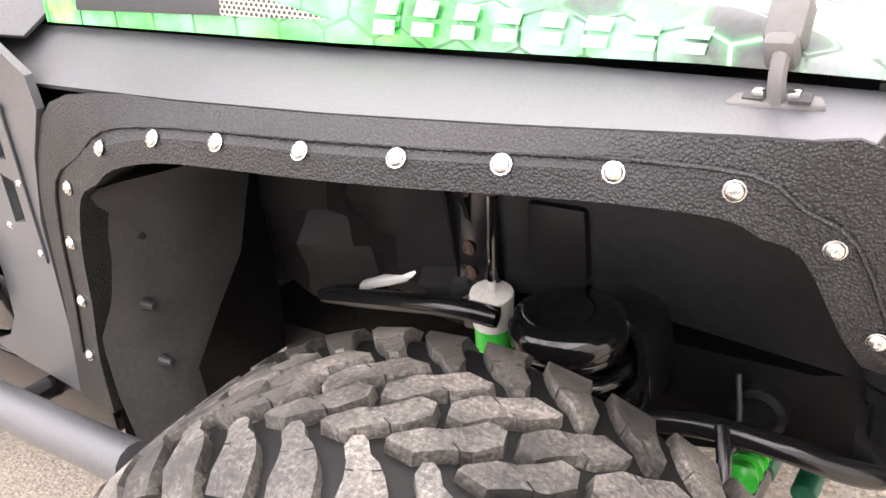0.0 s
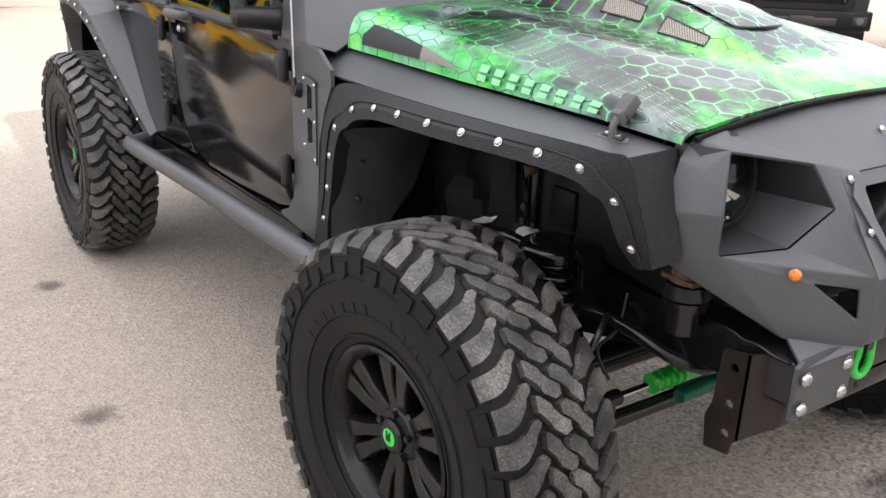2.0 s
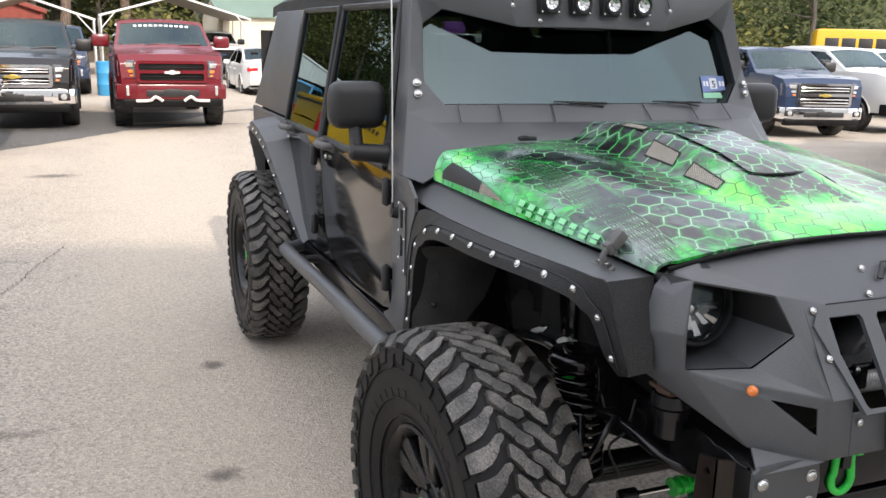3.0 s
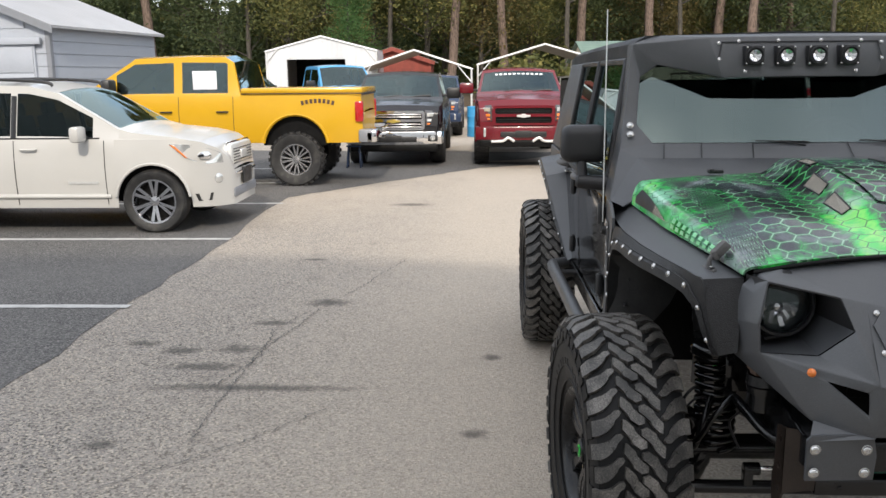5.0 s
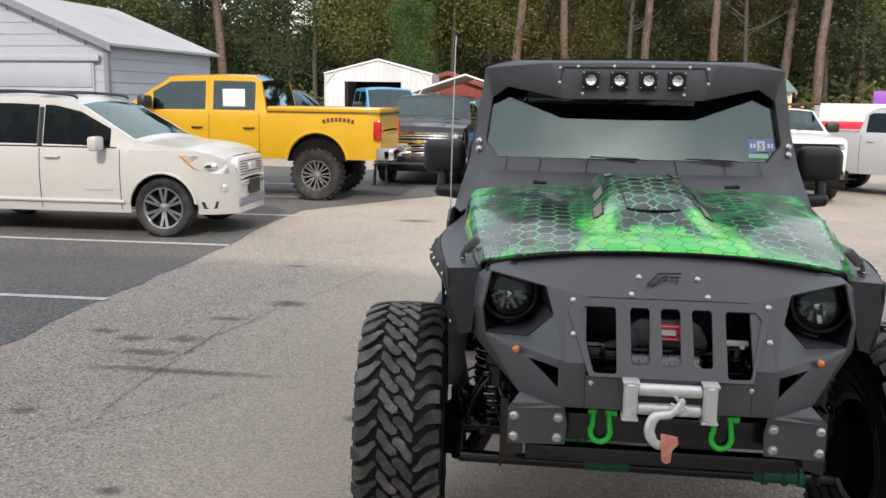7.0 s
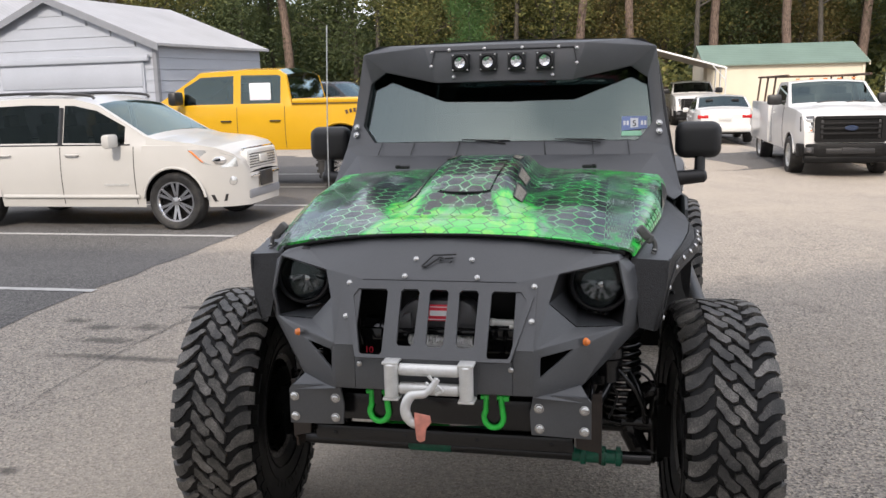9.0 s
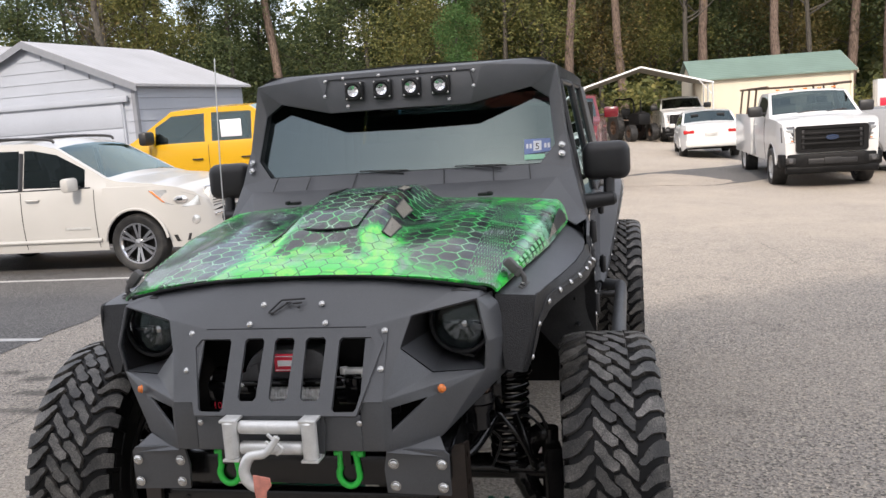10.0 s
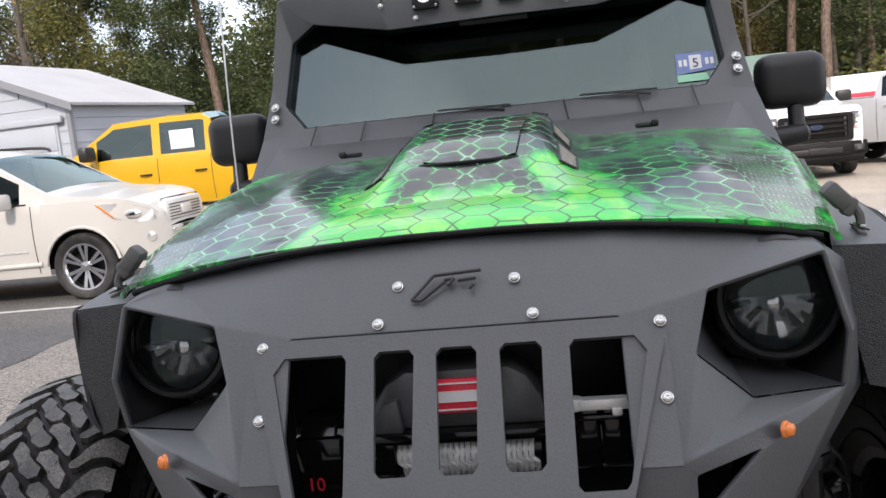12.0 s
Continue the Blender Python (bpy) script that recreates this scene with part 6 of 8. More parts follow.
        slab(bm, [gl(y, 1.560, .0055), gl(y + .010, 1.560, .0055), gl(y + .010, 1.580, .0055), gl(y, 1.580, .0055)], (.0006, 0, 0))
        part("sticker_bar", bm, M_WHITE, ws, "", 0)

    # -- roof and body --
    bm = bmesh.new()
    sect = [(-.700, 1.86), (-.695, 1.925), (-.64, 1.958), (0, 1.972), (.64, 1.958), (.695, 1.925), (.700, 1.86)]
    grid(bm, [[(x, y * k, z - dz) for y, z in sect] for x, k, dz in ((-1.08, 1.0, 0), (-1.16, 1.0, 0), (-2.4, .995, 0), (-3.5, .985, .01), (-3.86, .96, .03))])
    bmesh.ops.solidify(bm, geom=bm.faces[:], thickness=-.02)
    part("roof", bm, M_ARMOUR, car, "charcoal hard top", 40)
    for s in (-1, 1):
        def side_plate(name, pts, mat, y_low, y_top, label="", th=.03, bev=.008, parent=car):
            bm = bmesh.new()
            yy = lambda z: y_low + (y_top - y_low) * max(0, (z - 1.27) / .6)
            slab(bm, [(x, s * yy(z), z) for x, z in pts], (0, -s * th, 0))
            return part(name, bm, mat, parent, label, 25, bev)
        fd = side_plate("front_door", [(-.925, 1.268), (-.915, 1.1), (-.910, .86), (-.918, .80), (-.940, .757), (-.975, .732), (-1.06, .714), (-1.40, .703), (-1.66, .703), (-1.78, .717), (-1.87, .757), (-1.935, .83), (-1.98, .93), (-2.012, 1.10), (-2.02, 1.268)], M_GLOSS, .812, .70, "gloss black front door")
        rd = side_plate("rear_door", [(-2.030, 1.268), (-2.022, 1.10), (-1.990, .93), (-1.945, .823), (-1.885, .757), (-1.82, .712), (-2.30, .690), (-2.42, .78), (-2.60, 1.0), (-2.76, 1.14), (-2.80, 1.268)], M_GLOSS, .812, .70, "gloss black rear door")
        side_plate("quarter_panel", [(-2.82, 1.268), (-2.78, 1.15), (-2.9, 1.2), (-3.2, 1.22), (-3.5, 1.15), (-3.62, .80), (-3.86, .72), (-3.88, 1.268)], M_ARMOUR, .812, .70, "charcoal rear quarter panel")
        side_plate("rocker_panel", [(-.70, .695), (-2.45, .685), (-2.42, .60), (-.70, .61)], M_CHASSIS, .82, .70, "gloss black rocker", .08)
        # window frames and glass
        for nm, xs, dr in (("front", (-1.03, -1.17, -1.96, -1.985), fd), ("rear", (-2.03, -2.04, -2.74, -2.80), rd)):
            x0, x1, x2, x3 = xs
            yy = lambda z: s * (.806 + (.70 - .806) * max(0, (z - 1.27) / .6))
            bm = bmesh.new()
            slab(bm, [(x0, yy(1.27), 1.27), (x1, yy(1.84), 1.84), (x2, yy(1.84), 1.84), (x3, yy(1.27), 1.27)], (0, -s * .006, 0))
            g = part("window", bm, M_DARKGLASS, dr, "dark tinted window", 0)
            bm = bmesh.new()
            pipe(bm, [(x0, yy(1.26), 1.26), (x1, yy(1.85), 1.85), (x2, yy(1.85), 1.85), (x3, yy(1.26), 1.26), (x0, yy(1.26), 1.26)], .018, 8, 1)
            part("window_frame", bm, M_BLACK, dr)
        side_plate("rear_side_window", [(-2.86, 1.28), (-2.86, 1.86), (-3.55, 1.86), (-3.86, 1.28)], M_ARMOUR, .806, .70, "charcoal rear hard top side", .02)
        # handles and hinges
        for x, dr in ((-1.86, fd), (-2.68, rd)):
            bm = bmesh.new()
            pipe(bm, [(x + .075, s * .815, 1.243), (x + .066, s * .848, 1.246), (x - .045, s * .858, 1.246), (x - .065, s * .815, 1.243)], .017, 10)
            rod(bm, (x - .075, s * .81, 1.243), (x - .075, s * .852, 1.245), .027, .024, 16)
            box(bm, (x, s * .816, 1.243), (.19, .012, .05))
            part("handle", bm, M_GREYPL, dr, "dark grey paddle handle", 40)
            bm = bmesh.new()
            dome_bolt(bm, (x - .05, s * .813, 1.185), (0, s, 0), .013)
            part("lock", bm, M_BOLT, dr, "silver key lock", 40)
        for x, zs, dr in ((-.922, (.868, 1.188), fd), (-2.045, (.842, 1.175), rd)):
            for z in zs:
                bm = bmesh.new()
                rod(bm, (x, s * .840, z - .046), (x, s * .840, z + .046), .017, seg=14)
                rod(bm, (x, s * .840, z - .052), (x, s * .840, z + .052), .008, seg=8)
                slab(bm, [(x - .005, s * .818, z - .026), (x - .075, s * .818, z - .018), (x - .085, s * .818, z), (x - .075, s * .818, z + .018), (x - .005, s * .818, z + .026)], (0, s * .014, 0))
                part("hinge", bm, M_BLACK, dr, "black door hinge", 30, .004)
        # mirror
        bm = bmesh.new()
        rod(bm, (-1.03, s * .785, 1.306), (-1.05, s * .93, 1.318), .036, .032, 18)
        rod(bm, (-1.05, s * .93, 1.318), (-1.052, s * .942, 1.319), .032, .022, 18)
        box(bm, (-1.03, s * .79, 1.306), (.12, .02, .10))
        mir = part("mirror_arm", bm, M_BLACK, car, "black mirror on a round arm")
        bm = bmesh.new()
        box(bm, (-1.09, s * .905, 1.484), (.115, .210, .170))
        bmesh.ops.bevel(bm, geom=bm.edges[:], offset=.045, segments=4, profile=.5, affect="EDGES")
        part("mirror_housing", bm, M_BLACK, mir, "rounded black mirror housing", 50)
        bm = bmesh.new()
        box(bm, (-1.1485, s * .905, 1.484), (.004, .17, .135))
        part("mirror_glass", bm, M_CHROME, mir, "mirror glass", 0)
        bm = bmesh.new()
        rod(bm, (-1.055, s * .912, 1.330), (-1.075, s * .915, 1.41), .026, .024, 14)
        part("mirror_post", bm, M_BLACK, mir)
        # rock slider
        bm = bmesh.new()
        pipe(bm, [(-.47, s * .93, .712), (-.60, s * .93, .708), (-1.4, s * .93, .690), (-2.24, s * .93, .660), (-2.33, s * .90, .657), (-2.39, s * .82, .657)], .034, 14)
        sl = part("rock_slider", bm, M_ARMOUR, car, "satin black tube rock slider", 60)
        for x in (-.85, -2.05):
            bm = bmesh.new()
            rod(bm, (x, s * .90, .665), (x, s * .45, .66), .020, seg=12)
            part("slider_leg", bm, M_CHASSIS, sl)
        # rear fender
        path = [(-2.36, .650), (-2.50, .80), (-2.64, .97), (-2.77, 1.105), (-2.90, 1.165), (-3.15, 1.185), (-3.36, 1.155), (-3.50, 1.05), (-3.58, .88), (-3.60, .76)]
        bm = bmesh.new()
        rows = [[], [], [], []]
        for i, (x, z) in enumerate(path):
            f = math.sin(math.pi * min(1, max(0, (i - .2) / 8)))
            up = (.03 + .035 * f)
            dx = .05 if i < 4 else 0 if i < 6 else -.05
            rows[0].append((x - dx * .4, s * (.80 + .02 * f), z - .012))
            rows[1].append((x, s * (.835 + .125 * f), z - .005))
            rows[2].append((x + dx * .25, s * (.832 + .118 * f), z + up * .75))
            rows[3].append((x + dx * .75, s * .805, z + up * .75 + .028))
        grid(bm, rows)
        bmesh.ops.recalc_face_normals(bm, faces=bm.faces[:])
        bmesh.ops.solidify(bm, geom=bm.faces[:], thickness=.008)
        rf = part("rear_fender", bm, M_ARMOUR, car, "angular charcoal rear fender with polished bolts", 22)
        for i in range(len(path) * 2 - 1):
            a, b = rows[1][i // 2], rows[1][min((i + 1) // 2, 9)]
            c, d = rows[2][i // 2], rows[2][min((i + 1) // 2, 9)]
            p = (Vector(a) + Vector(b)) * .25 + (Vector(c) + Vector(d)) * .25
            bm = bmesh.new()
            dome_bolt(bm, p + Vector((0, s * .006, 0)), (0.1, s, .1), .009)
            part("bolt", bm, M_BOLT, rf, "", 40)
        bm = bmesh.new()
        grid(bm, [[(x, s * yy, z - .02) for x, z in path] for yy in (.82, .50)])
        face(bm, [(x, s * .5, z - .02) for x, z in path])
        part("rear_inner_fender", bm, M_WELL, car, "black rear inner fender", 40)
    # antenna on the right-hand cowl
    bm = bmesh.new()
    rod(bm, (-.838, -.815, 1.125), (-.838, -.850, 1.130), .024, .018, 14)
    rod(bm, (-.838, -.845, 1.125), (-.838, -.845, 1.165), .010, .005, 10)
    ant = part("antenna_base", bm, M_BLACK, car, "whip antenna on a black base")
    bm = bmesh.new()
    pipe(bm, [(-.838, -.845, 1.16), (-.862, -.843, 1.6), (-.905, -.838, 2.06)], .0028, 6)
    part("antenna_whip", bm, M_STEEL, ant, "thin pale whip", 60)
    # -- floor, interior --
    bm = bmesh.new()
    box(bm, (-2.3, 0, .78), (3.1, 1.56, .05))
    box(bm, (-3.86, 0, 1.2), (.04, 1.5, 1.1))
    part("floor_pan", bm, M_SEAT, car, "black cabin floor and tailgate", 25)
    bm = bmesh.new()
    slab(bm, [(-1.00, -.70, 1.44), (-.92, -.70, 1.36), (-.92, -.70, 1.0), (-1.3, -.70, 1.05), (-1.30, -.70, 1.36), (-1.20, -.70, 1.45)], (0, 1.40, 0))
    part("dashboard", bm, M_SEAT, car, "black dashboard", 25, .015)
    bm = bmesh.new()
    lathe(bm, [(.185 + .014 * math.cos(a), .014 * math.sin(a)) for a in [k * math.pi / 5 for k in range(11)]], 28, pose(-1.42, .36, 1.40, 0, 0, 90) @ pose(0, 0, 0, -25, 0, 0))
    rod(bm, (-1.40, .36, 1.39), (-1.25, .36, 1.32), .03, seg=10)
    box(bm, (-1.415, .36, 1.40), (.03, .34, .03), (0, 25, 0))
    part("steering_wheel", bm, M_SEAT, car, "black steering wheel", 50)
    for y in (-.36, .36):
        for x in (-1.95, -2.85):
            bm = bmesh.new()
            box(bm, (x, y, 1.0), (.50, .50, .16))
            box(bm, (x - .28, y, 1.28), (.14, .48, .62), (0, -12, 0))
            box(bm, (x - .36, y, 1.66), (.10, .26, .18), (0, -8, 0))
            part("seat", bm, M_SEAT, car, "black fabric seat with headrest", 40, .04)
    bm = bmesh.new()
    for s in (-1, 1):
        pipe(bm, [(-1.25, s * .60, 1.84), (-2.1, s * .62, 1.86), (-3.6, s * .60, 1.82)], .030, 8)
        pipe(bm, [(-2.05, s * .62, .9), (-2.1, s * .62, 1.5), (-2.1, s * .60, 1.86)], .030, 8)
    rod(bm, (-2.1, -.6, 1.86), (-2.1, .6, 1.86), .030)
    part("roll_bar", bm, M_SEAT, car, "black padded roll bar", 60)
    bm = bmesh.new()
    box(bm, (-1.07, 0, 1.80), (.02, .22, .06))
    rod(bm, (-1.06, 0, 1.82), (-1.05, 0, 1.86), .01)
    part("rear_view_mirror", bm, M_BLACK, car, "", 30, .008)
    return car


M_LETTER = surface("pale_green_lettering", (0.22, 0.66, 0.30), 0.35, 0.0, 0.2, 14.0, 200.0, 0.0, 0.0, 0.5)
M_BROWNBLACK = surface("brown_black_steel", (0.022, 0.015, 0.011), 0.45, 0.2, 0.5, 12.0, 120.0, 0.25, 0.002)
build_jeep()


# ---- parked vehicles ----
def far_wheel(parent, x, y, r, w, rim_r, spokes, rim_mat, turn=0.0, knobs=0, spec_w=.085):
    """A road wheel; the outer face looks away from the middle of the car."""
    g = 1 if y > 0 else -1
    bm = bmesh.new()
    lathe(bm, [(rim_r * 1.02, -w * .42), (r * .80, -w / 2), (r * .93, -w / 2), (r * .99, -w * .38), (r, -w * .2), (r, w * .2), (r * .99, w * .38), (r * .93, w / 2), (r * .80, w / 2), (rim_r * 1.02, w * .42)], 40)
    lugs = bmesh.new()
    for k in range(knobs):
        for h, o in ((-.3, 0), (.3, .5)):
            a = (k + o) * 2 * math.pi / knobs
            box(lugs, (r * math.sin(a), h * w, r * math.cos(a)), (r * 3.4 / knobs, w * .34, r * .07), (0, math.degrees(a), 0))
    wheel = part("wheel", bm, M_RUBBER, parent, "black tyre on a wheel", 35)
    wheel.matrix_local = pose(x, y, r, 0, 0, (0 if g > 0 else 180) + turn)
    if knobs:
        tagged(part("tread", lugs, M_RUBBER, wheel, "chunky black tread", 0), kind="stuff")
    else:
        lugs.free()
    bm = bmesh.new()
    h = w * .40
    lathe(bm, [(rim_r, -h), (rim_r * .90, -h * .6), (rim_r * .86, h * .3), (rim_r * .93, h * .8), (rim_r * 1.02, h * 1.02), (rim_r * 1.03, h * 1.10), (rim_r * .95, h * 1.08)], 32)
    for k in range(spokes):
        a = k * 2 * math.pi / spokes
        for o in (-.17, .17):
            p = Vector((math.sin(a + o * .5), 0, math.cos(a + o * .5))) * rim_r * .12 + Vector((0, h * .75, 0))
            q = Vector((math.sin(a + o), 0, math.cos(a + o))) * rim_r * .95 + Vector((0, h * .92, 0))
            d = Vector((math.cos(a), 0, -math.sin(a))) * rim_r * spec_w
            slab(bm, [p - d * .8, p + d * .8, q + d, q - d], (0, -h * .3, 0))
    lathe(bm, [(rim_r * .24, h * .5), (rim_r * .22, h * .95), (.0005, h)], 16)
    part("rim", bm, rim_mat, wheel, "spoked alloy rim", 30)
    bm = bmesh.new()
    lathe(bm, [(.0005, 0), (rim_r * .86, 0), (rim_r * .86, -.02)], 24)
    part("brake", bm, M_WELL, wheel)
    return wheel


def vehicle(name, label, m, paint, spec, group=""):
    """A car from its outline: top (x, z) from tail to nose, sill, belt line, half width, wheels and glass ranges."""
    car = thing(name, label, "car", m, group)
    top, sill, belt, hw = spec["top"], spec["sill"], spec["belt"], spec["hw"]
    x0, x1 = top[0][0], top[-1][0]
    roof = max(z for _, z in top)
    R, wr = spec["arch"], spec["r"]
    xs = {round(x0 + (x1 - x0) * k / 40, 3) for k in range(41)} | {round(x1 - .30 * k / 8, 3) for k in range(9)} | {round(p[0], 3) for p in top}
    for wx in spec["wheels"]:
        xs |= {round(wx + R * math.cos(k * math.pi / 12) * .999, 3) for k in range(13)} | {round(wx - R - .004, 3), round(wx + R + .004, 3)}
    for a, b in spec["windows"]:
        xs |= {a, b}
    ranges = {"windshield": spec["ws"], "rear_window": spec.get("rw", (9, 9))}
    for a, b in ranges.values():
        xs |= {a, b}
    xs = sorted(x for x in xs if x0 <= x <= x1)

    def zb(x):
        z = sill + spec.get("rise", .12) * (step(x1 - .5, x1, x) + step(x0 + .6, x0, -x + 2 * x0) * 0 + (1 - step(x0, x0 + .5, x)))
        for wx in spec["wheels"]:
            d = abs(x - wx)
            if d < R:
                z = max(z, wr + spec.get("arch_z", 0.0) + math.sqrt(R * R - d * d))
        return z

    def half(x):
        e = max(0.0, abs(x - (x0 + x1) / 2) - (x1 - x0) / 2 + spec.get("round", .45)) / spec.get("round", .45)
        return hw * (1 - spec.get("taper", .14) * e ** spec.get("curve", 2))

    def yy(x, z):
        h = half(x)
        if z <= belt:
            f = (z - sill) / (belt - sill)
            return h * (1 - .035 * (2 * f - 1.1) ** 2)
        return h * (.965 - spec.get("tumble", .16) * (z - belt) / max(roof - belt, .1))

    def crown(x):
        return .05 if lerp_at(top, x) > belt + .1 else .035

    low = [0, .12, .3, .5, .7, .86, 1]
    up = [.07, .86, 1]
    cols = []
    for x in xs:
        zt, b = lerp_at(top, x), zb(x)
        zt = max(zt, b + .02)
        bl = min(belt, zt)
        zs = [b + (bl - b) * f for f in low] + [bl + (zt - bl) * f for f in up]
        cols.append((x, zs, zt))
    pieces = {"body": bmesh.new()}

    def put(key, pts):
        bm = pieces.setdefault(key, bmesh.new())
        ps = [Vector(p) for p in pts]
        if (ps[2] - ps[0]).cross(ps[3] - ps[1]).length > 1e-6:
            face(bm, ps)

    for (xa, za, ta), (xb, zbb, tb) in zip(cols, cols[1:]):
        xm = (xa + xb) / 2
        for g in (1, -1):
            for j in range(len(za) - 1):
                key = "body"
                if j == 7:
                    for i, (a, b) in enumerate(spec["windows"]):
                        if a < xm < b and min(ta, tb) > belt + .05:
                            key = ("window", i, g)
                put(key, [(xa, g * yy(xa, za[j]), za[j]), (xb, g * yy(xb, zbb[j]), zbb[j]), (xb, g * yy(xb, zbb[j + 1]), zbb[j + 1]), (xa, g * yy(xa, za[j + 1]), za[j + 1])])
        key = "body"
        for k, (a, b) in ranges.items():
            if a < xm < b:
                key = k
        ks = [1, .93, .5, 0, -.5, -.93, -1]
        for k0, k1 in zip(ks, ks[1:]):
            kk = "body" if key != "body" and abs(k0 + k1) > 1.85 else key
            put(kk, [(x, k * yy(x, t), t + crown(x) * (1 - k * k)) for x, t, k in ((xa, ta, k0), (xb, tb, k0), (xb, tb, k1), (xa, ta, k1))])
    for x, zs, zt in (cols[0], cols[-1]):
        pts = [(x, yy(x, z), z) for z in zs] + [(x, -yy(x, z), z) for z in zs[::-1]]
        face(pieces["body"], pts)
    body = None
    for key, bm in pieces.items():
        bmesh.ops.remove_doubles(bm, verts=bm.verts[:], dist=.0008)
        if key == "body":
            body = part("body", bm, paint, car, "", 32)
    for key, bm in pieces.items():
        if key == "body":
            continue
        nm = key[0] if isinstance(key, tuple) else key
        part("side_window" if nm == "window" else nm, bm, spec.get("glass", M_CARSHIELD) if nm == "windshield" else M_DARKGLASS if spec.get("dark", True) else M_CARGLASS, car, "dark tinted window", 40)
    # cabin block, floor and wheel wells
    bm = bmesh.new()
    box(bm, ((x0 + x1) / 2, 0, sill + .20), ((x1 - x0) * .9, hw * 1.5, .30))
    for wx in spec["wheels"]:
        box(bm, (wx, 0, wr + spec.get("arch_z", 0.0) + R * .5), (R * 2.1, hw * 1.7, R * .9))
    part("underbody", bm, M_WELL, car, "", 20)
    bm = bmesh.new()
    cab0, cab1 = spec.get("cabin", (spec["ws"][0] - 1.6, spec["ws"][0] - .1))
    for sx in (cab1 - .55, cab1 - 1.45):
        for sy in (-.4, .4):
            box(bm, (sx, sy, belt - .02), (.16, .46, .55), (0, -10, 0))
            box(bm, (sx - .06, sy, belt + .32), (.10, .24, .18), (0, -8, 0))
    box(bm, (cab1 + .15, 0, belt - .05), (.35, hw * 1.5, .16))
    part("seat_row", bm, M_SEAT, car, "dark seats", 40, .03)
    for wx in spec["wheels"]:
        for g in (1, -1):
            far_wheel(car, wx, g * (hw - spec.get("wheel_w", .24) / 2 + spec.get("poke", 0)), wr, spec.get("wheel_w", .24), spec["rim"], spec.get("spokes", 6), spec.get("rim_mat", M_ALLOY), 0, spec.get("knobs", 0), .48 / spec.get("spokes", 6))
            # arch lip
            bm = bmesh.new()
            pipe(bm, [(wx + (R + .012) * math.cos(a), g * (yy(wx, wr + R * .6) + .004), wr + spec.get("arch_z", 0.0) + (R + .012) * math.sin(a)) for a in [radians(8 + k * 164 / 14) for k in range(15)]], spec.get("lip", .018), 6, 1)
            part("arch_lip", bm, spec.get("lip_mat", paint), car)
    # doors: seams and handles
    for g in (1, -1):
        for x in spec.get("seams", ()):
            bm = bmesh.new()
            pipe(bm, [(x, g * (yy(x, z) + .001), z) for z in [zb(x) + .04 + k * (belt - zb(x) - .05) / 6 for k in range(7)]], .005, 6, 1)
            part("door_seam", bm, M_BLACK, car)
        for x in spec.get("handles", ()):
            bm = bmesh.new()
            z = belt - spec.get("hz", .16)
            pipe(bm, [(x - .09, g * (yy(x, z) + .002), z), (x - .07, g * (yy(x, z) + .035), z), (x + .07, g * (yy(x, z) + .035), z), (x + .09, g * (yy(x, z) + .002), z)], .014, 6)
            part("door_handle", bm, spec.get("handle_mat", paint), car)
        # mirror
        mx, mz, ms = spec["mirror"]
        bm = bmesh.new()
        box(bm, (mx, g * (yy(mx, belt) + .16 * ms), mz), (.12 * ms, .24 * ms, .18 * ms))
        part("mirror", bm, spec.get("mirror_mat", paint), car, "door mirror", 40, .04 * ms)
        bm = bmesh.new()
        rod(bm, (mx + .02, g * (yy(mx, belt) - .04), mz - .05), (mx + .02, g * (yy(mx, belt) + .12 * ms), mz - .04), .025)
        part("mirror_stalk", bm, M_BLACK, car)
    return car, yy, zb


def boxes(car, name, items, mat, label="", bev=.012):
    for c, s in items:
        bm = bmesh.new()
        box(bm, c, s)
        part(name, bm, mat, car, label, 30, min(bev, min(s) * .4))


def bars(car, name, x, y0, y1, zs, t, mat):
    for z in zs:
        boxes(car, name, [((x, (y0 + y1) / 2, z), (.03, y1 - y0, t))], mat, "", .006)


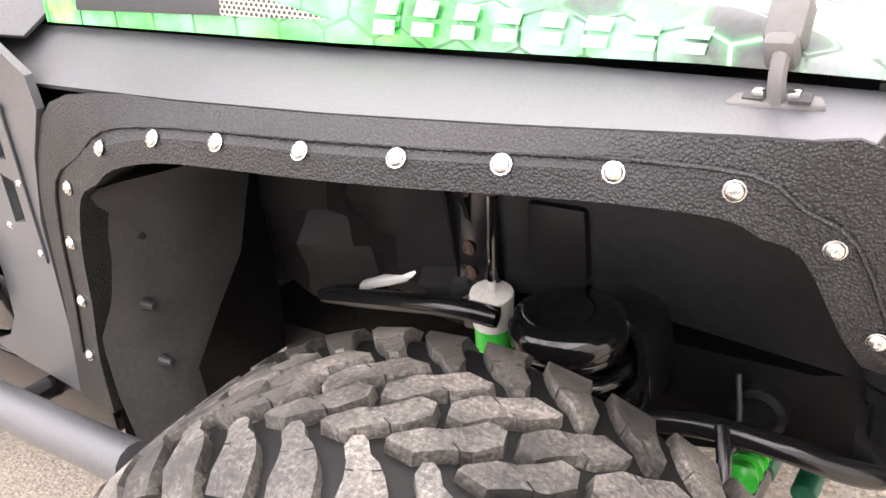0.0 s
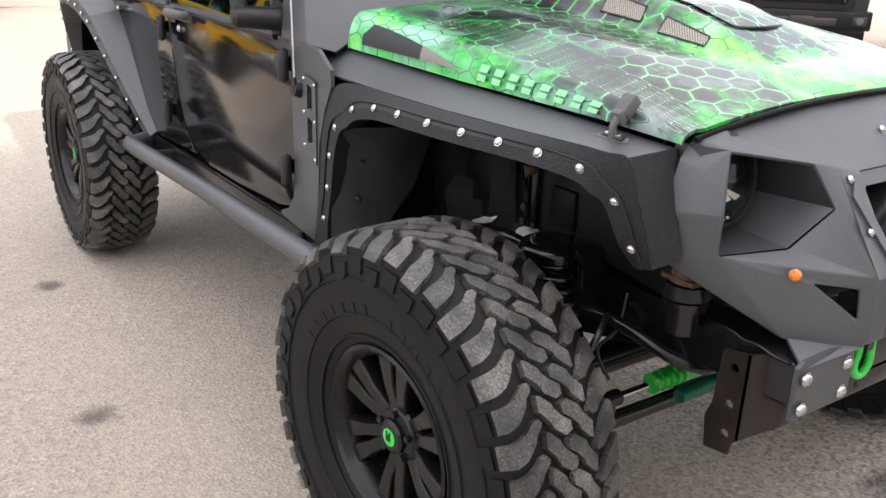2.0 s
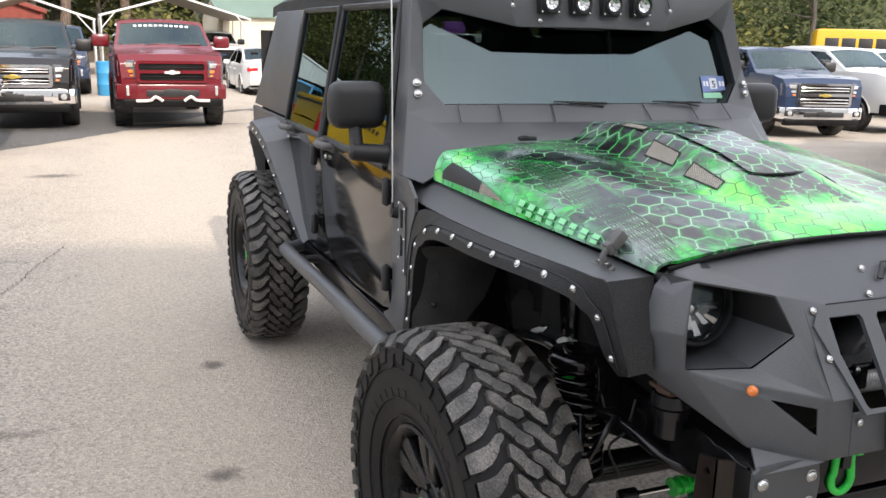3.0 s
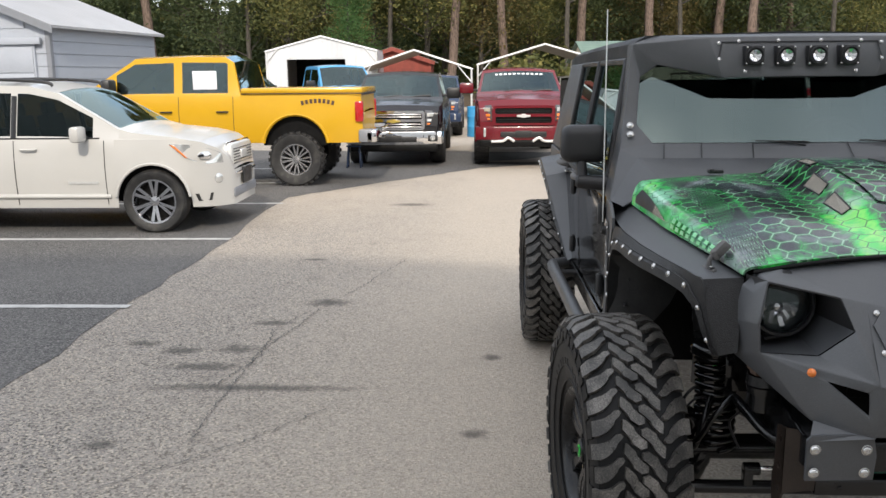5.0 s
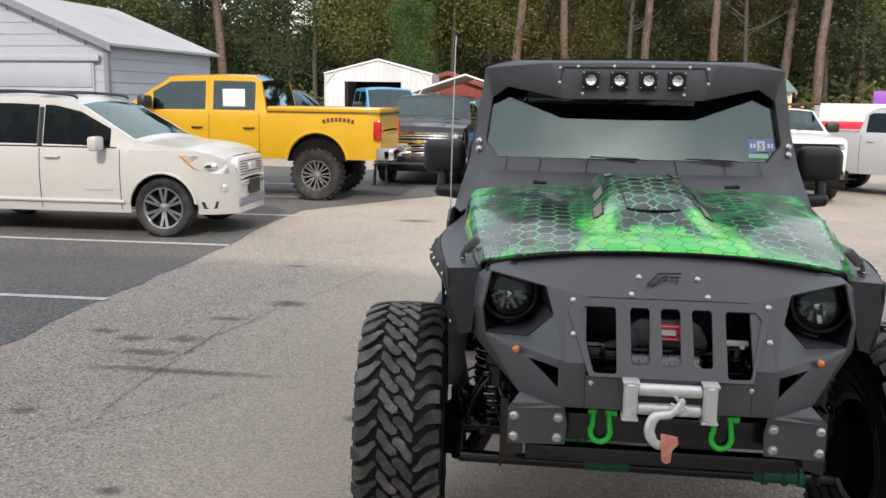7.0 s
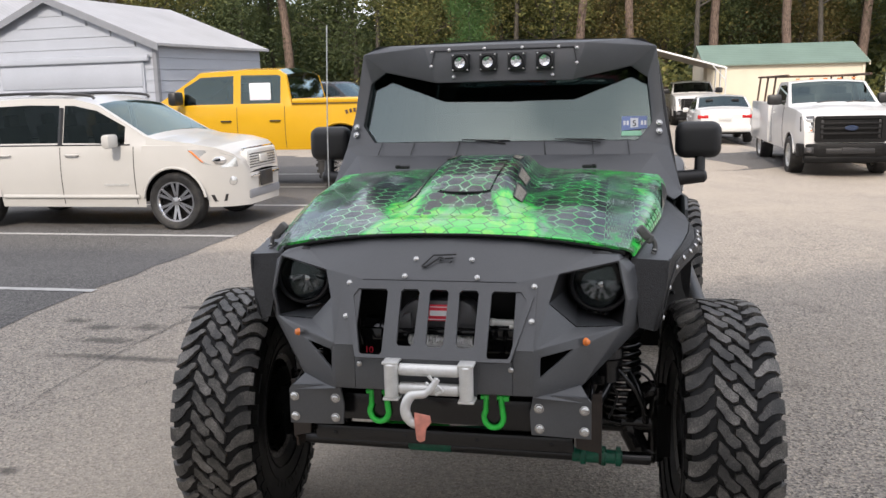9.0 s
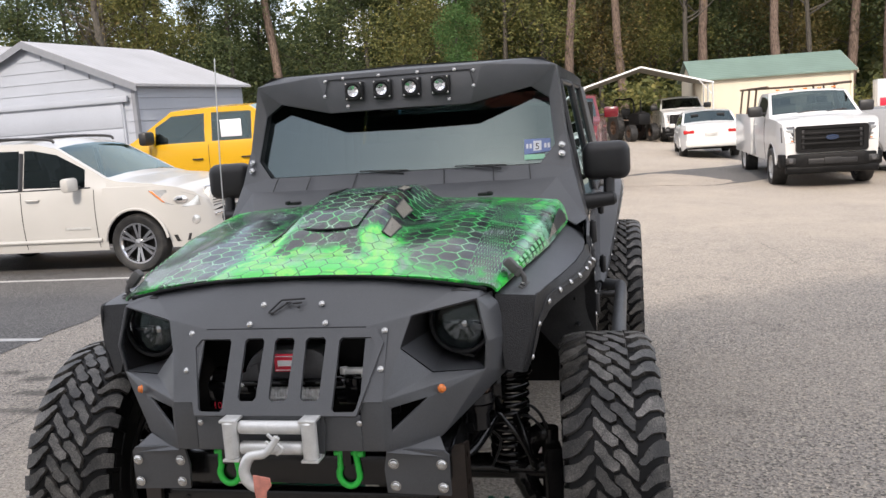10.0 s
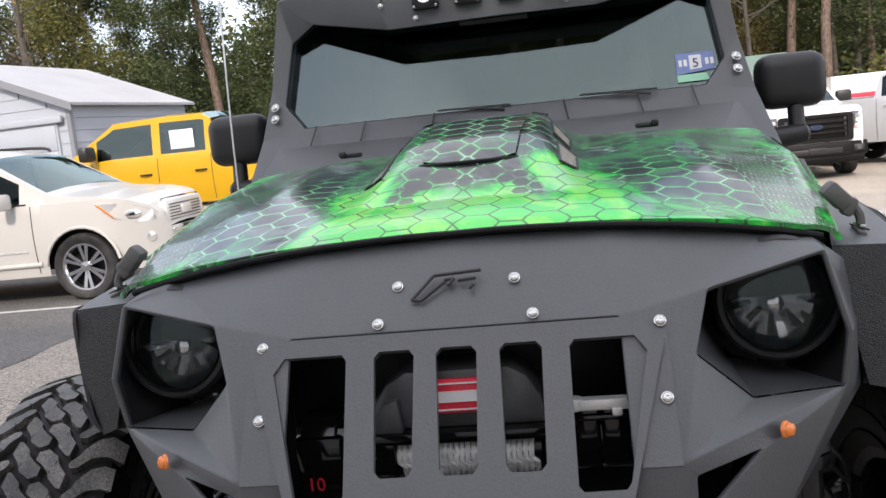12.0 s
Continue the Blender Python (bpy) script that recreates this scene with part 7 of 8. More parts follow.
def suv():
    spec = dict(top=[(-2.53, .62), (-2.50, 1.02), (-2.36, 1.30), (-2.12, 1.62), (-1.6, 1.70), (-.6, 1.735), (.05, 1.715), (.40, 1.63), (1.10, 1.225), (1.28, 1.175), (1.75, 1.125), (2.05, 1.06), (2.20, .98), (2.29, .86), (2.33, .70), (2.35, .52), (2.33, .36)],
                sill=.30, belt=1.10, hw=.985, arch=.43, r=.375, rim=.255, wheels=(-1.5, 1.5), windows=((-1.95, -1.20), (-1.12, -.16), (-.08, .82)), ws=(.38, 1.12), rw=(-2.4, -2.1),
                seams=(-1.16, -.12, .95), handles=(-.96, .06), hz=.11, mirror=(.72, 1.17, 1.0), spokes=6, rim_mat=M_CHROME, wheel_w=.255, poke=.01, round=.95, taper=.50, curve=4, rise=-.02)
    car, yy, zb = vehicle("white_suv", "pearl white crossover SUV parked in a stall", pose(-8.10, -6.66, 0, 0, 0, 90), M_PEARL, spec)
    for g in (1, -1):
        def skin(x, z, out=.012):
            return Vector((x, g * (yy(x, z) + out), z))
        for nm, mat, lab, outline, out in (("headlight", M_LAMP, "clear swept-back headlight", ((1.72, 1.045), (1.92, 1.035), (2.12, .985), (2.24, .92), (2.255, .80), (2.12, .80), (1.95, .855), (1.82, .94)), .014), ("projector", M_CHROME, "round projector lamp", ((2.05, .94), (2.13, .945), (2.16, .90), (2.13, .855), (2.05, .86), (2.02, .90)), .030), ("turn_lamp", M_AMBER, "amber corner reflector", ((1.735, 1.035), (1.78, 1.03), (1.93, .875), (1.90, .885)), .030)):
            bm = bmesh.new()
            ps = [skin(x, z, out) for x, z in outline]
            slab(bm, ps, (-.03, -g * .035, 0))
            part(nm, bm, mat, car, lab, 40, .006)
        bm = bmesh.new()
        rod(bm, (2.10, g * (yy(2.20, .62) - .10), .62), (2.205, g * (yy(2.20, .62) + .004), .62), .058, .060, 20)
        part("fog_lamp", bm, M_LAMP, car, "round fog lamp", 30, .008)
        bm = bmesh.new()
        pipe(bm, [(-1.75, g * .70, 1.735), (-1.6, g * .70, 1.775), (-.6, g * .715, 1.80), (.15, g * .70, 1.765), (.28, g * .69, 1.715)], .020, 8)
        part("roof_rail", bm, M_BLACK, car, "black roof rail", 50)
        bm = bmesh.new()
        pipe(bm, [(x, g * (yy(x, .44) + .004), .44) for x in (-1.02, -.5, 0, .5, 1.0)], .026, 8, 2)
        part("side_moulding", bm, M_PEARL, car)
        bm = bmesh.new()
        pipe(bm, [(x, g * (yy(x, 1.115) + .003), 1.115) for x in (-1.95, -1.2, -.4, .4, .9)], .010, 6, 2)
        part("window_trim", bm, M_BLACK, car, "dark window sill trim")
        for x in (-1.16, -.12):
            bm = bmesh.new()
            pipe(bm, [(x, g * (yy(x, z) + .002), z) for z in (1.12, 1.3, 1.5, 1.60)], .032, 6, 1)
            part("window_pillar", bm, M_BLACK, car)
        bm = bmesh.new()
        slab(bm, [skin(.50, .585, .004), skin(.86, .585, .004), skin(.86, .612, .004), skin(.50, .612, .004)], (0, g * .004, 0))
        part("side_badge", bm, M_STEEL, car, "chrome side badge bar", 0)
        bm = bmesh.new()
        slab(bm, [skin(2.00, .365, .006), skin(2.13, .365, .006), skin(2.15, .455, .006), skin(1.97, .455, .006)], (-.01, -g * .02, 0))
        part("lower_intake", bm, M_BLACK, car, "", 0)
    boxes(car, "grille", [((2.255, 0, .865), (.12, .96, .29))], M_STEEL, "chrome mesh grille", .05)
    bars(car, "grille_bar", 2.308, -.42, .42, (.765, .80, .835, .87, .905, .94), .012, M_BLACK)
    bars(car, "grille_cap", 2.25, -.50, .50, (1.015,), .03, M_CHROME)
    boxes(car, "grille_badge", [((2.325, 0, .865), (.03, .26, .10))], M_STEEL, "", .01)
    boxes(car, "number_plate", [((2.36, 0, .60), (.02, .40, .20))], M_BLACK, "blank dark front plate")
    boxes(car, "lower_grille", [((2.315, 0, .42), (.06, 1.0, .12))], M_TRIM, "", .02)
    bars(car, "chrome_strip", 2.345, -.45, .45, (.655,), .03, M_CHROME)
    boxes(car, "crossbar", [((-.2, 0, 1.785), (.06, 1.4, .03))], M_BLACK)


def pickup_outline(hood, roof, bed, nose, tail, cab0, cab1, ws):
    return [(tail, bed - .32), (tail + .02, bed), (cab0 - .02, bed), (cab0, bed + .02), (cab0 + .10, roof - .10), (cab0 + .24, roof - .01), ((cab0 + cab1) / 2, roof), (cab1 - .08, roof - .03), (cab1, roof - .09), (ws, hood + .10), (ws + .15, hood + .03), (nose - .5, hood), (nose - .16, hood - .06), (nose - .04, hood - .20), (nose, hood - .45)]


def yellow_truck():
    spec = dict(top=pickup_outline(1.52, 2.135, 1.53, 3.02, -3.10, -1.08, .75, 1.42), sill=.72, belt=1.50, hw=.985, arch=.54, arch_z=.20, r=.445, rim=.255, wheels=(-1.98, 1.98),
                windows=((-.88, -.12), (.02, .98)), ws=(.74, 1.44), rw=(-1.09, -.84), seams=(-.96, -.05, 1.08), handles=(-.78, .16), hz=.26, mirror=(1.02, 1.66, 1.35), mirror_mat=M_BLACK, handle_mat=M_BLACK,
                rim_mat=M_ALLOY, spokes=8, wheel_w=.33, poke=.05, knobs=26, round=.3, taper=.06, tumble=.10, rise=.0, dark=False, lip=.035)
    car, yy, zb = vehicle("yellow_pickup", "lifted bright yellow crew-cab pickup with covered bed", pose(-12.58, -6.36, 0, 0, 0, -90), M_YELLOW, spec)
    boxes(car, "bed_cover", [((-2.10, 0, 1.575), (2.02, 1.92, .09))], M_YELLOW, "yellow bed cover", .03)
    boxes(car, "bed_trim", [((-3.105, 0, 1.515), (.03, 1.90, .03)), ((-2.10, .975, 1.528), (2.0, .015, .016)), ((-2.10, -.975, 1.528), (2.0, .015, .016))], M_BLACK)
    boxes(car, "rear_bumper", [((-3.24, 0, .82), (.20, 1.96, .20))], M_CHROME, "chrome rear step bumper", .04)
    boxes(car, "bumper_end", [((-3.16, .88, .83), (.26, .20, .22)), ((-3.16, -.88, .83), (.26, .20, .22))], M_TRIM, "", .04)
    for g in (1, -1):
        boxes(car, "tail_lamp", [((-3.05, g * .955, 1.23), (.14, .09, .34))], M_TAIL, "tall red tail lamp", .03)
        boxes(car, "window_sheet", [((-.50, g * .930, 1.755), (.40, .012, .30))], M_PAPER, "white paper sheet behind the glass", .002)
        # arched row of letter-sized bars on the bed side
        for k in range(8):
            a = (k - 3.5) / 3.5
            bm = bmesh.new()
            x = -2.62 + k * .072 if g < 0 else -2.62 + (7 - k) * .072
            z = 1.375 + .035 * (1 - a * a)
            box(bm, (x, g * .983, z), (.045, .006, .070), (0, -g * a * 14, 0))
            part("lettering_bar", bm, M_RUST, car, "dark orange letter-sized bar", 0)
    boxes(car, "grille", [((3.02, 0, 1.16), (.05, 1.2, .34))], M_CHROME, "chrome grille", .02)
    boxes(car, "front_bumper", [((3.08, 0, .80), (.2, 1.95, .24))], M_CHROME, "", .04)
    bm = bmesh.new()
    rod(bm, (-1.98, -.8, .445), (-1.98, .8, .445), .07)
    rod(bm, (1.98, -.8, .445), (1.98, .8, .445), .06)
    part("axle", bm, M_CHASSIS, car)


def round_rect(y0, y1, z0, z1, r, k=4):
    pts = []
    for cy, cz, a0 in ((y1 - r, z1 - r, 0), (y0 + r, z1 - r, 90), (y0 + r, z0 + r, 180), (y1 - r, z0 + r, 270)):
        pts += [(cy + r * math.cos(radians(a0 + 90 * i / k)), cz + r * math.sin(radians(a0 + 90 * i / k))) for i in range(k + 1)]
    return pts


def plate(car, name, mat, outer, holes, x, depth, label=""):
    """An upright plate across the nose, with openings."""
    bm = bmesh.new()
    holed(bm, outer, holes, lambda u, v, d: (x - d, u, v), depth)
    return part(name, bm, mat, car, label, 30)


def facing_truck(name, label, m, paint, k, hood, roof, style, spec_extra=None, lift=0.0):
    """A pickup with its nose detailed: style "split" (two dark bands in body colour), "chrome" (bright bars) or "work" (one dark frame)."""
    spec = dict(top=pickup_outline(hood, roof, hood + .04, 2.9, -2.9, -1.0, .75, 1.38), sill=.50 + lift, belt=hood + .02, hw=.99 * k, arch=.50, r=.41, rim=.25, wheels=(-1.85, 1.85),
                windows=((-.85, -.1), (.0, .95)), ws=(.74, 1.40), rw=(-1.0, -.8), seams=(-.95, -.04, 1.05), handles=(-.7, .2), mirror=(1.0, hood + .17, 1.3), mirror_mat=M_BLACK,
                spokes=6, wheel_w=.30, poke=.02, round=.55, taper=.10, tumble=.14, rise=0.0)
    spec.update(spec_extra or {})
    car, yy, zb = vehicle(name, label, m, paint, spec)
    w = spec["hw"]
    zt, zlo = hood - .12, .62 + lift
    mid = (zt + zlo) / 2 + .06
    # pressed hood
    bm = bmesh.new()
    rows = []
    for i in range(9):
        x = 1.60 + 1.02 * i / 8
        zz = lerp_at(spec["top"], x) + .034 + .014 * math.sin(math.pi * i / 8)
        rows.append([(x, y * w, zz - (.030 if abs(y) > .5 else 0) - .006 * abs(y)) for y in (-.56, -.50, -.2, 0, .2, .50, .56)])
    grid(bm, rows)
    part("hood_bulge", bm, paint, car, "", 40)
    # wipers along the foot of the windshield
    for y in (-.35, .25):
        bm = bmesh.new()
        pipe(bm, [(1.44, y, hood + .10), (1.40, y + .2, hood + .125), (1.38, y + .42, hood + .13)], .012, 6)
        part("wiper", bm, M_BLACK, car)
    gm = M_CHROME if style == "chrome" else paint if style == "split" else M_CARCASS
    gy = .64 * w if style != "work" else .70 * w
    z0, z1 = zlo + .12, zt - .02
    h = z1 - z0
    if style == "work":
        holes = [round_rect(-gy + .10, gy - .10, z0 + .07, z1 - .06, .04)]
    else:
        holes = [round_rect(-gy + .05, gy - .05, z0 + h * .57, z1 - .05, .03), round_rect(-gy + .06, gy - .06, z0 + .04, z0 + h * .43, .03)]
    plate(car, "grille_frame", gm, round_rect(-gy, gy, z0, z1, .06), holes, 2.955, .09, "grille surround")
    boxes(car, "grille_backing", [((2.912, 0, (z0 + z1) / 2), (.016, 2 * gy - .04, h - .04))], M_WELL, "", .004)
    if style == "chrome":
        for z in (z0 + h * .16, z0 + h * .30, z0 + h * .68, z0 + h * .80):
            bars(car, "grille_bar", 2.93, -gy + .06, gy - .06, (z,), .022, M_CHROME)
    elif style == "split":
        for z in (z0 + h * .16, z0 + h * .28, z0 + h * .70, z0 + h * .80):
            bars(car, "grille_bar", 2.92, -gy + .06, gy - .06, (z,), .012, M_CARCASS)
    else:
        for z in (z0 + h * .33, z0 + h * .52, z0 + h * .71):
            bars(car, "grille_bar", 2.935, -gy + .10, gy - .10, (z,), .045, M_CARCASS)
        for y in (-gy * .80, gy * .80):
            boxes(car, "grille_upright", [((2.93, y, (z0 + z1) / 2), (.03, .05, h * .7))], M_BLACK, "", .008)
    # badge: a plain bar with wide middle, or an oval
    bm = bmesh.new()
    if style == "work":
        slab(bm, [(2.985, .13 * math.cos(a), z0 + h * .55 + .052 * math.sin(a)) for a in [i * math.pi / 12 for i in range(24)]], (-.03, 0, 0))
    else:
        slab(bm, [(2.985, y, mid - .02 + z) for y, z in ((-.13, -.02), (-.04, -.02), (-.04, -.036), (.04, -.036), (.04, -.02), (.13, -.02), (.13, .02), (.04, .02), (.04, .036), (-.04, .036), (-.04, .02), (-.13, .02))], (-.04, 0, 0))
    part("front_badge", bm, M_STEEL if style == "split" else M_BRASS if style == "chrome" else M_BLUECAR, car, "plain badge shape", 25, .004)
    for g in (1, -1):
        ya, yb = gy + .015, w * .955
        tall = .34 if style == "work" else .30
        hx = 2.80
        bm = bmesh.new()
        slab(bm, [(hx + .11, g * ya, z1 + .01), (hx + .11, g * ya, z1 - tall), (hx - .02, g * yb, z1 - tall + .02), (hx - .06, g * yb, z1 - .01)], (-.10, 0, 0))
        lamp = part("headlight", bm, M_LAMPDARK, car, "headlight unit with clear lens", 30, .012)
        for z, hh, mat, nm in ((z1 - tall * .26, .075, M_LAMP, "reflector"), (z1 - tall * .62, .05, M_LAMP if style != "split" else M_AMBER, "lower_lamp"), (z1 - tall * .86, .03, M_AMBER, "turn_lamp")):
            bm = bmesh.new()
            slab(bm, [(hx + .120, g * (ya + .03), z + hh / 2), (hx + .120, g * (ya + .03), z - hh / 2), (hx + .020, g * (yb - .03), z - hh / 2), (hx + .010, g * (yb - .03), z + hh / 2)], (-.03, 0, 0))
            part(nm, bm, mat, lamp, "", 20, .006)
    # bumper with its openings
    bz0, bz1 = zlo - .17, zlo + .095
    bmat = M_CHROME if style == "chrome" else paint if style == "split" else M_CARCASS
    for pts, mat, nm in (([(2.98, -w * .62), (2.98, w * .62), (2.86, w * .99), (2.62, w * 1.01), (2.62, -w * 1.01), (2.86, -w * .99)], bmat, "front_bumper"),):
        bm = bmesh.new()
        slab(bm, [(x, y, bz0) for x, y in pts], (0, 0, bz1 - bz0))
        part(nm, bm, mat, car, "front bumper", 30, .025)
    boxes(car, "bumper_intake", [((2.985, 0, (bz0 + bz1) / 2 - .02), (.03, w * .95, .11))], M_BLACK, "dark intake", .012)
    if style == "split":
        for g in (1, -1):
            bm = bmesh.new()
            pipe(bm, [(3.01, g * .18, bz0 - .02), (3.015, g * .30, bz0 + .05), (3.01, g * .40, bz0 - .01), (2.97, g * .62, bz0 - .02)], .028, 8)
            part("skid_trim", bm, M_STEEL, car, "silver skid trim", 40)
            boxes(car, "fog_lamp", [((2.93, g * w * .80, (bz0 + bz1) / 2 + .02), (.05, .05, .17))], M_LAMP, "upright fog lamp", .012)
    else:
        for g in (1, -1):
            boxes(car, "fog_recess", [((2.925, g * w * .80, (bz0 + bz1) / 2), (.06, .20, .13))], M_BLACK, "", .015)
            bm = bmesh.new()
            lathe(bm, [(.052, -.02), (.052, .01), (.044, .018), (.0005, .024)], 18, pose(2.955, g * w * .80, (bz0 + bz1) / 2, 0, 0, -90))
            part("fog_lamp", bm, M_LAMP if style == "chrome" else M_LAMPDARK, car, "round fog lamp")
    boxes(car, "plate_holder", [((3.01, 0, (bz0 + bz1) / 2 - .01), (.02, .32, .13))], M_BLACK, "empty plate holder", .005)
    boxes(car, "lower_valance", [((2.88, 0, bz0 - .06), (.16, w * 1.8, .15))], M_WELL, "", .03)
    return car, spec


def trucks():
    facing_truck("black_pickup", "black crew-cab pickup with chrome grille", pose(-17.5, -3.02, 0, 0, 0, 0), M_BLACKCAR, .98, 1.26, 1.86, "chrome")
    car, _ = facing_truck("red_pickup", "dark red crew-cab pickup facing the lane", pose(-17.25, -.46, 0, 0, 0, 0), M_REDCAR, .95, 1.36, 1.92, "split", dict(knobs=24, arch=.52, mirror_mat=M_REDCAR), .10)
    for k in range(11):
        bm = bmesh.new()
        a = (k - 5) / 5
        box(bm, (.845 + .01 * abs(a), a * .48, 1.825 - .012 * a * a), (.006, .060, .040), (0, -38, 0))
        part("banner_bar", bm, M_WHITE, car, "white letter-sized bar on the glass", 0)
    facing_truck("navy_pickup", "navy blue pickup parked behind the black pickup", pose(-26.2, -2.75, 0, 0, 0, 0), M_BLUECAR, .95, 1.22, 1.80, "split")
    # utility truck
    z = gz(-17, 5)
    car, sp = facing_truck("utility_truck", "white utility-bed work truck with black grille and ladder rack", pose(-19.15, 4.95, z, 0, 0, 1.5), M_WHITECAR, 1.0, 1.42, 1.98, "work",
                           dict(rim_mat=M_STEEL, top=[(-2.9, .9), (-2.88, 1.45), (-.42, 1.45), (-.40, 1.5), (-.32, 1.90), (-.2, 1.97), (.5, 1.98), (.72, 1.95), (.80, 1.89), (1.40, 1.50), (1.55, 1.44), (2.4, 1.40), (2.76, 1.33), (2.87, 1.15), (2.9, .95)], windows=((-.1, .98),), seams=(-.3, 1.05), handles=(0,), rw=(-.42, -.3), arch=.50, cabin=(-.2, .9)))
    for g in (1, -1):
        boxes(car, "tool_box", [((-1.65, g * .96, 1.02), (2.4, .18, .95))], M_WHITECAR, "white side tool box", .02)
        for x in (-2.7, -1.6, -.55):
            bm = bmesh.new()
            rod(bm, (x, g * .95, 1.45), (x, g * .88, 2.10), .025, seg=8)
            part("rack_post", bm, M_RUST, car)
        bm = bmesh.new()
        rod(bm, (-2.8, g * .88, 2.10), (.9, g * .88, 2.12), .028, seg=8)
        part("rack_rail", bm, M_RUST, car, "rusty ladder rack rail")
    for x in (-2.7, -1.6, -.55):
        bm = bmesh.new()
        rod(bm, (x, -.95, 2.10), (x, .95, 2.10), .024, seg=8)
        part("rack_bar", bm, M_RUST, car)
    boxes(car, "cab_lamp", [((.55, y, 2.04), (.07, .08, .035)) for y in (-.6, -.3, 0, .3, .6)], M_AMBER, "", .01)
    # second white pickup under the carport, grey dually, and the row to the left
    facing_truck("white_pickup", "white pickup parked under the carport", pose(-38.9, 3.25, gz(-36, 3.2), 0, 0, 3), M_WHITECAR, .98, 1.36, 1.92, "work")
    car, _ = facing_truck("silver_pickup", "silver dually pickup with black flares", pose(-18.7, 8.3, gz(-18, 8), 0, 0, 48), M_SILVER, 1.0, 1.42, 2.02, "work", dict(lip=.05, lip_mat=M_BLACK))
    facing_truck("dark_blue_pickup", "dark blue pickup with chrome grille", pose(-15.96, 13.97, gz(-16, 13), 0, 0, -14), M_BLUECAR, 1.0, 1.38, 1.95, "chrome")
    facing_truck("white_work_truck", "white work truck with grey grille", pose(-16.5, 16.55, gz(-14, 15), 0, 0, 3), M_WHITECAR, 1.0, 1.42, 2.0, "work", dict(rim_mat=M_STEEL))
    facing_truck("white_van_truck", "white pickup at the end of the row", pose(-19.0, 21.0, gz(-14, 19), 0, 0, 0), M_WHITECAR, 1.0, 1.36, 1.95, "chrome")
    facing_truck("black_work_truck", "black pickup with a black grille", pose(-8.25, 11.65, gz(-9, 13), 0, 0, -45), M_BLACKCAR, 1.0, 1.42, 2.0, "work")
    # light blue truck and dark off-roader behind the yellow pickup
    facing_truck("light_blue_pickup", "light blue vintage pickup behind the yellow one", pose(-27.0, -6.1, 0, 0, 0, 25), M_SKYBLUE, .95, 1.40, 2.15, "chrome")
    facing_truck("black_suv", "black roofed off-roader behind the yellow pickup", pose(-23.5, -8.8, 0, 0, 0, 80), M_BLACKCAR, .92, 1.28, 1.98, "work")


def sedan():
    spec = dict(top=[(-2.38, .55), (-2.36, .92), (-2.25, 1.06), (-1.72, 1.10), (-.95, 1.42), (-.3, 1.47), (.4, 1.42), (1.25, 1.0), (1.9, .88), (2.3, .72), (2.4, .5)], sill=.26, belt=.98, hw=.91, arch=.36, r=.33, rim=.21, wheels=(-1.38, 1.38),
                windows=((-1.3, -.25), (-.15, .85)), ws=(.4, 1.2), rw=(-1.68, -.92), seams=(-.2, 1.0), handles=(-.4, .6), mirror=(.75, 1.0, .8), round=.8, taper=.2)
    car, yy, zb = vehicle("white_sedan", "white four-door sedan seen from behind", pose(-27.9, 3.50, gz(-27, 3.5), 0, 0, 180), M_WHITECAR, spec)
    for g in (1, -1):
        boxes(car, "tail_lamp", [((-2.31, g * .66, .86), (.12, .34, .13))], M_TAIL, "red tail lamp", .03)
    boxes(car, "number_plate", [((-2.385, 0, .80), (.02, .36, .15))], M_STEEL, "blank pale number plate", .004)
    boxes(car, "rear_bumper", [((-2.40, 0, .50), (.10, 1.55, .20))], M_WHITECAR, "", .05)


def bus():
    car = thing("school_bus", "yellow school bus parked far off", "bus", pose(-34, 40, -.3, 0, 0, 52))
    bm = bmesh.new()
    box(bm, (0, 0, 1.75), (10.5, 2.4, 2.5))
    part("body", bm, M_YELLOW, car, "", 30, .25)
    for g in (1, -1):
        for k in range(11):
            boxes(car, "window", [((-4.4 + k * .85, g * 1.205, 2.2), (.70, .02, .62))], M_BLACK, "dark bus window", .01)
        boxes(car, "rub_rail", [((0, g * 1.21, 1.5), (10.3, .03, .08)), ((0, g * 1.21, 1.1), (10.3, .03, .08))], M_BLACK)
        for x in (-3.2, 3.4):
            far_wheel(car, x, g * 1.1, .5, .3, .28, 6, M_STEEL)


M_LAMPDARK = surface("smoked_lamp_housing", (0.10, 0.10, 0.105), 0.15, 0.3, 0.3, 14.0, 120.0, 0.1, 0.002, 0.6)
M_BRASS = surface("brass_yellow_badge", (0.55, 0.42, 0.10), 0.3, 0.6, 0.1, 14.0, 120.0, 0.0, 0.0)
M_LAMP = surface("lamp_glass_and_chrome", (0.62, 0.63, 0.62), 0.12, 0.6, 0.25, 14.0, 120.0, 0.1, 0.002, 0.6)
suv()
yellow_truck()
trucks()
sedan()
bus()


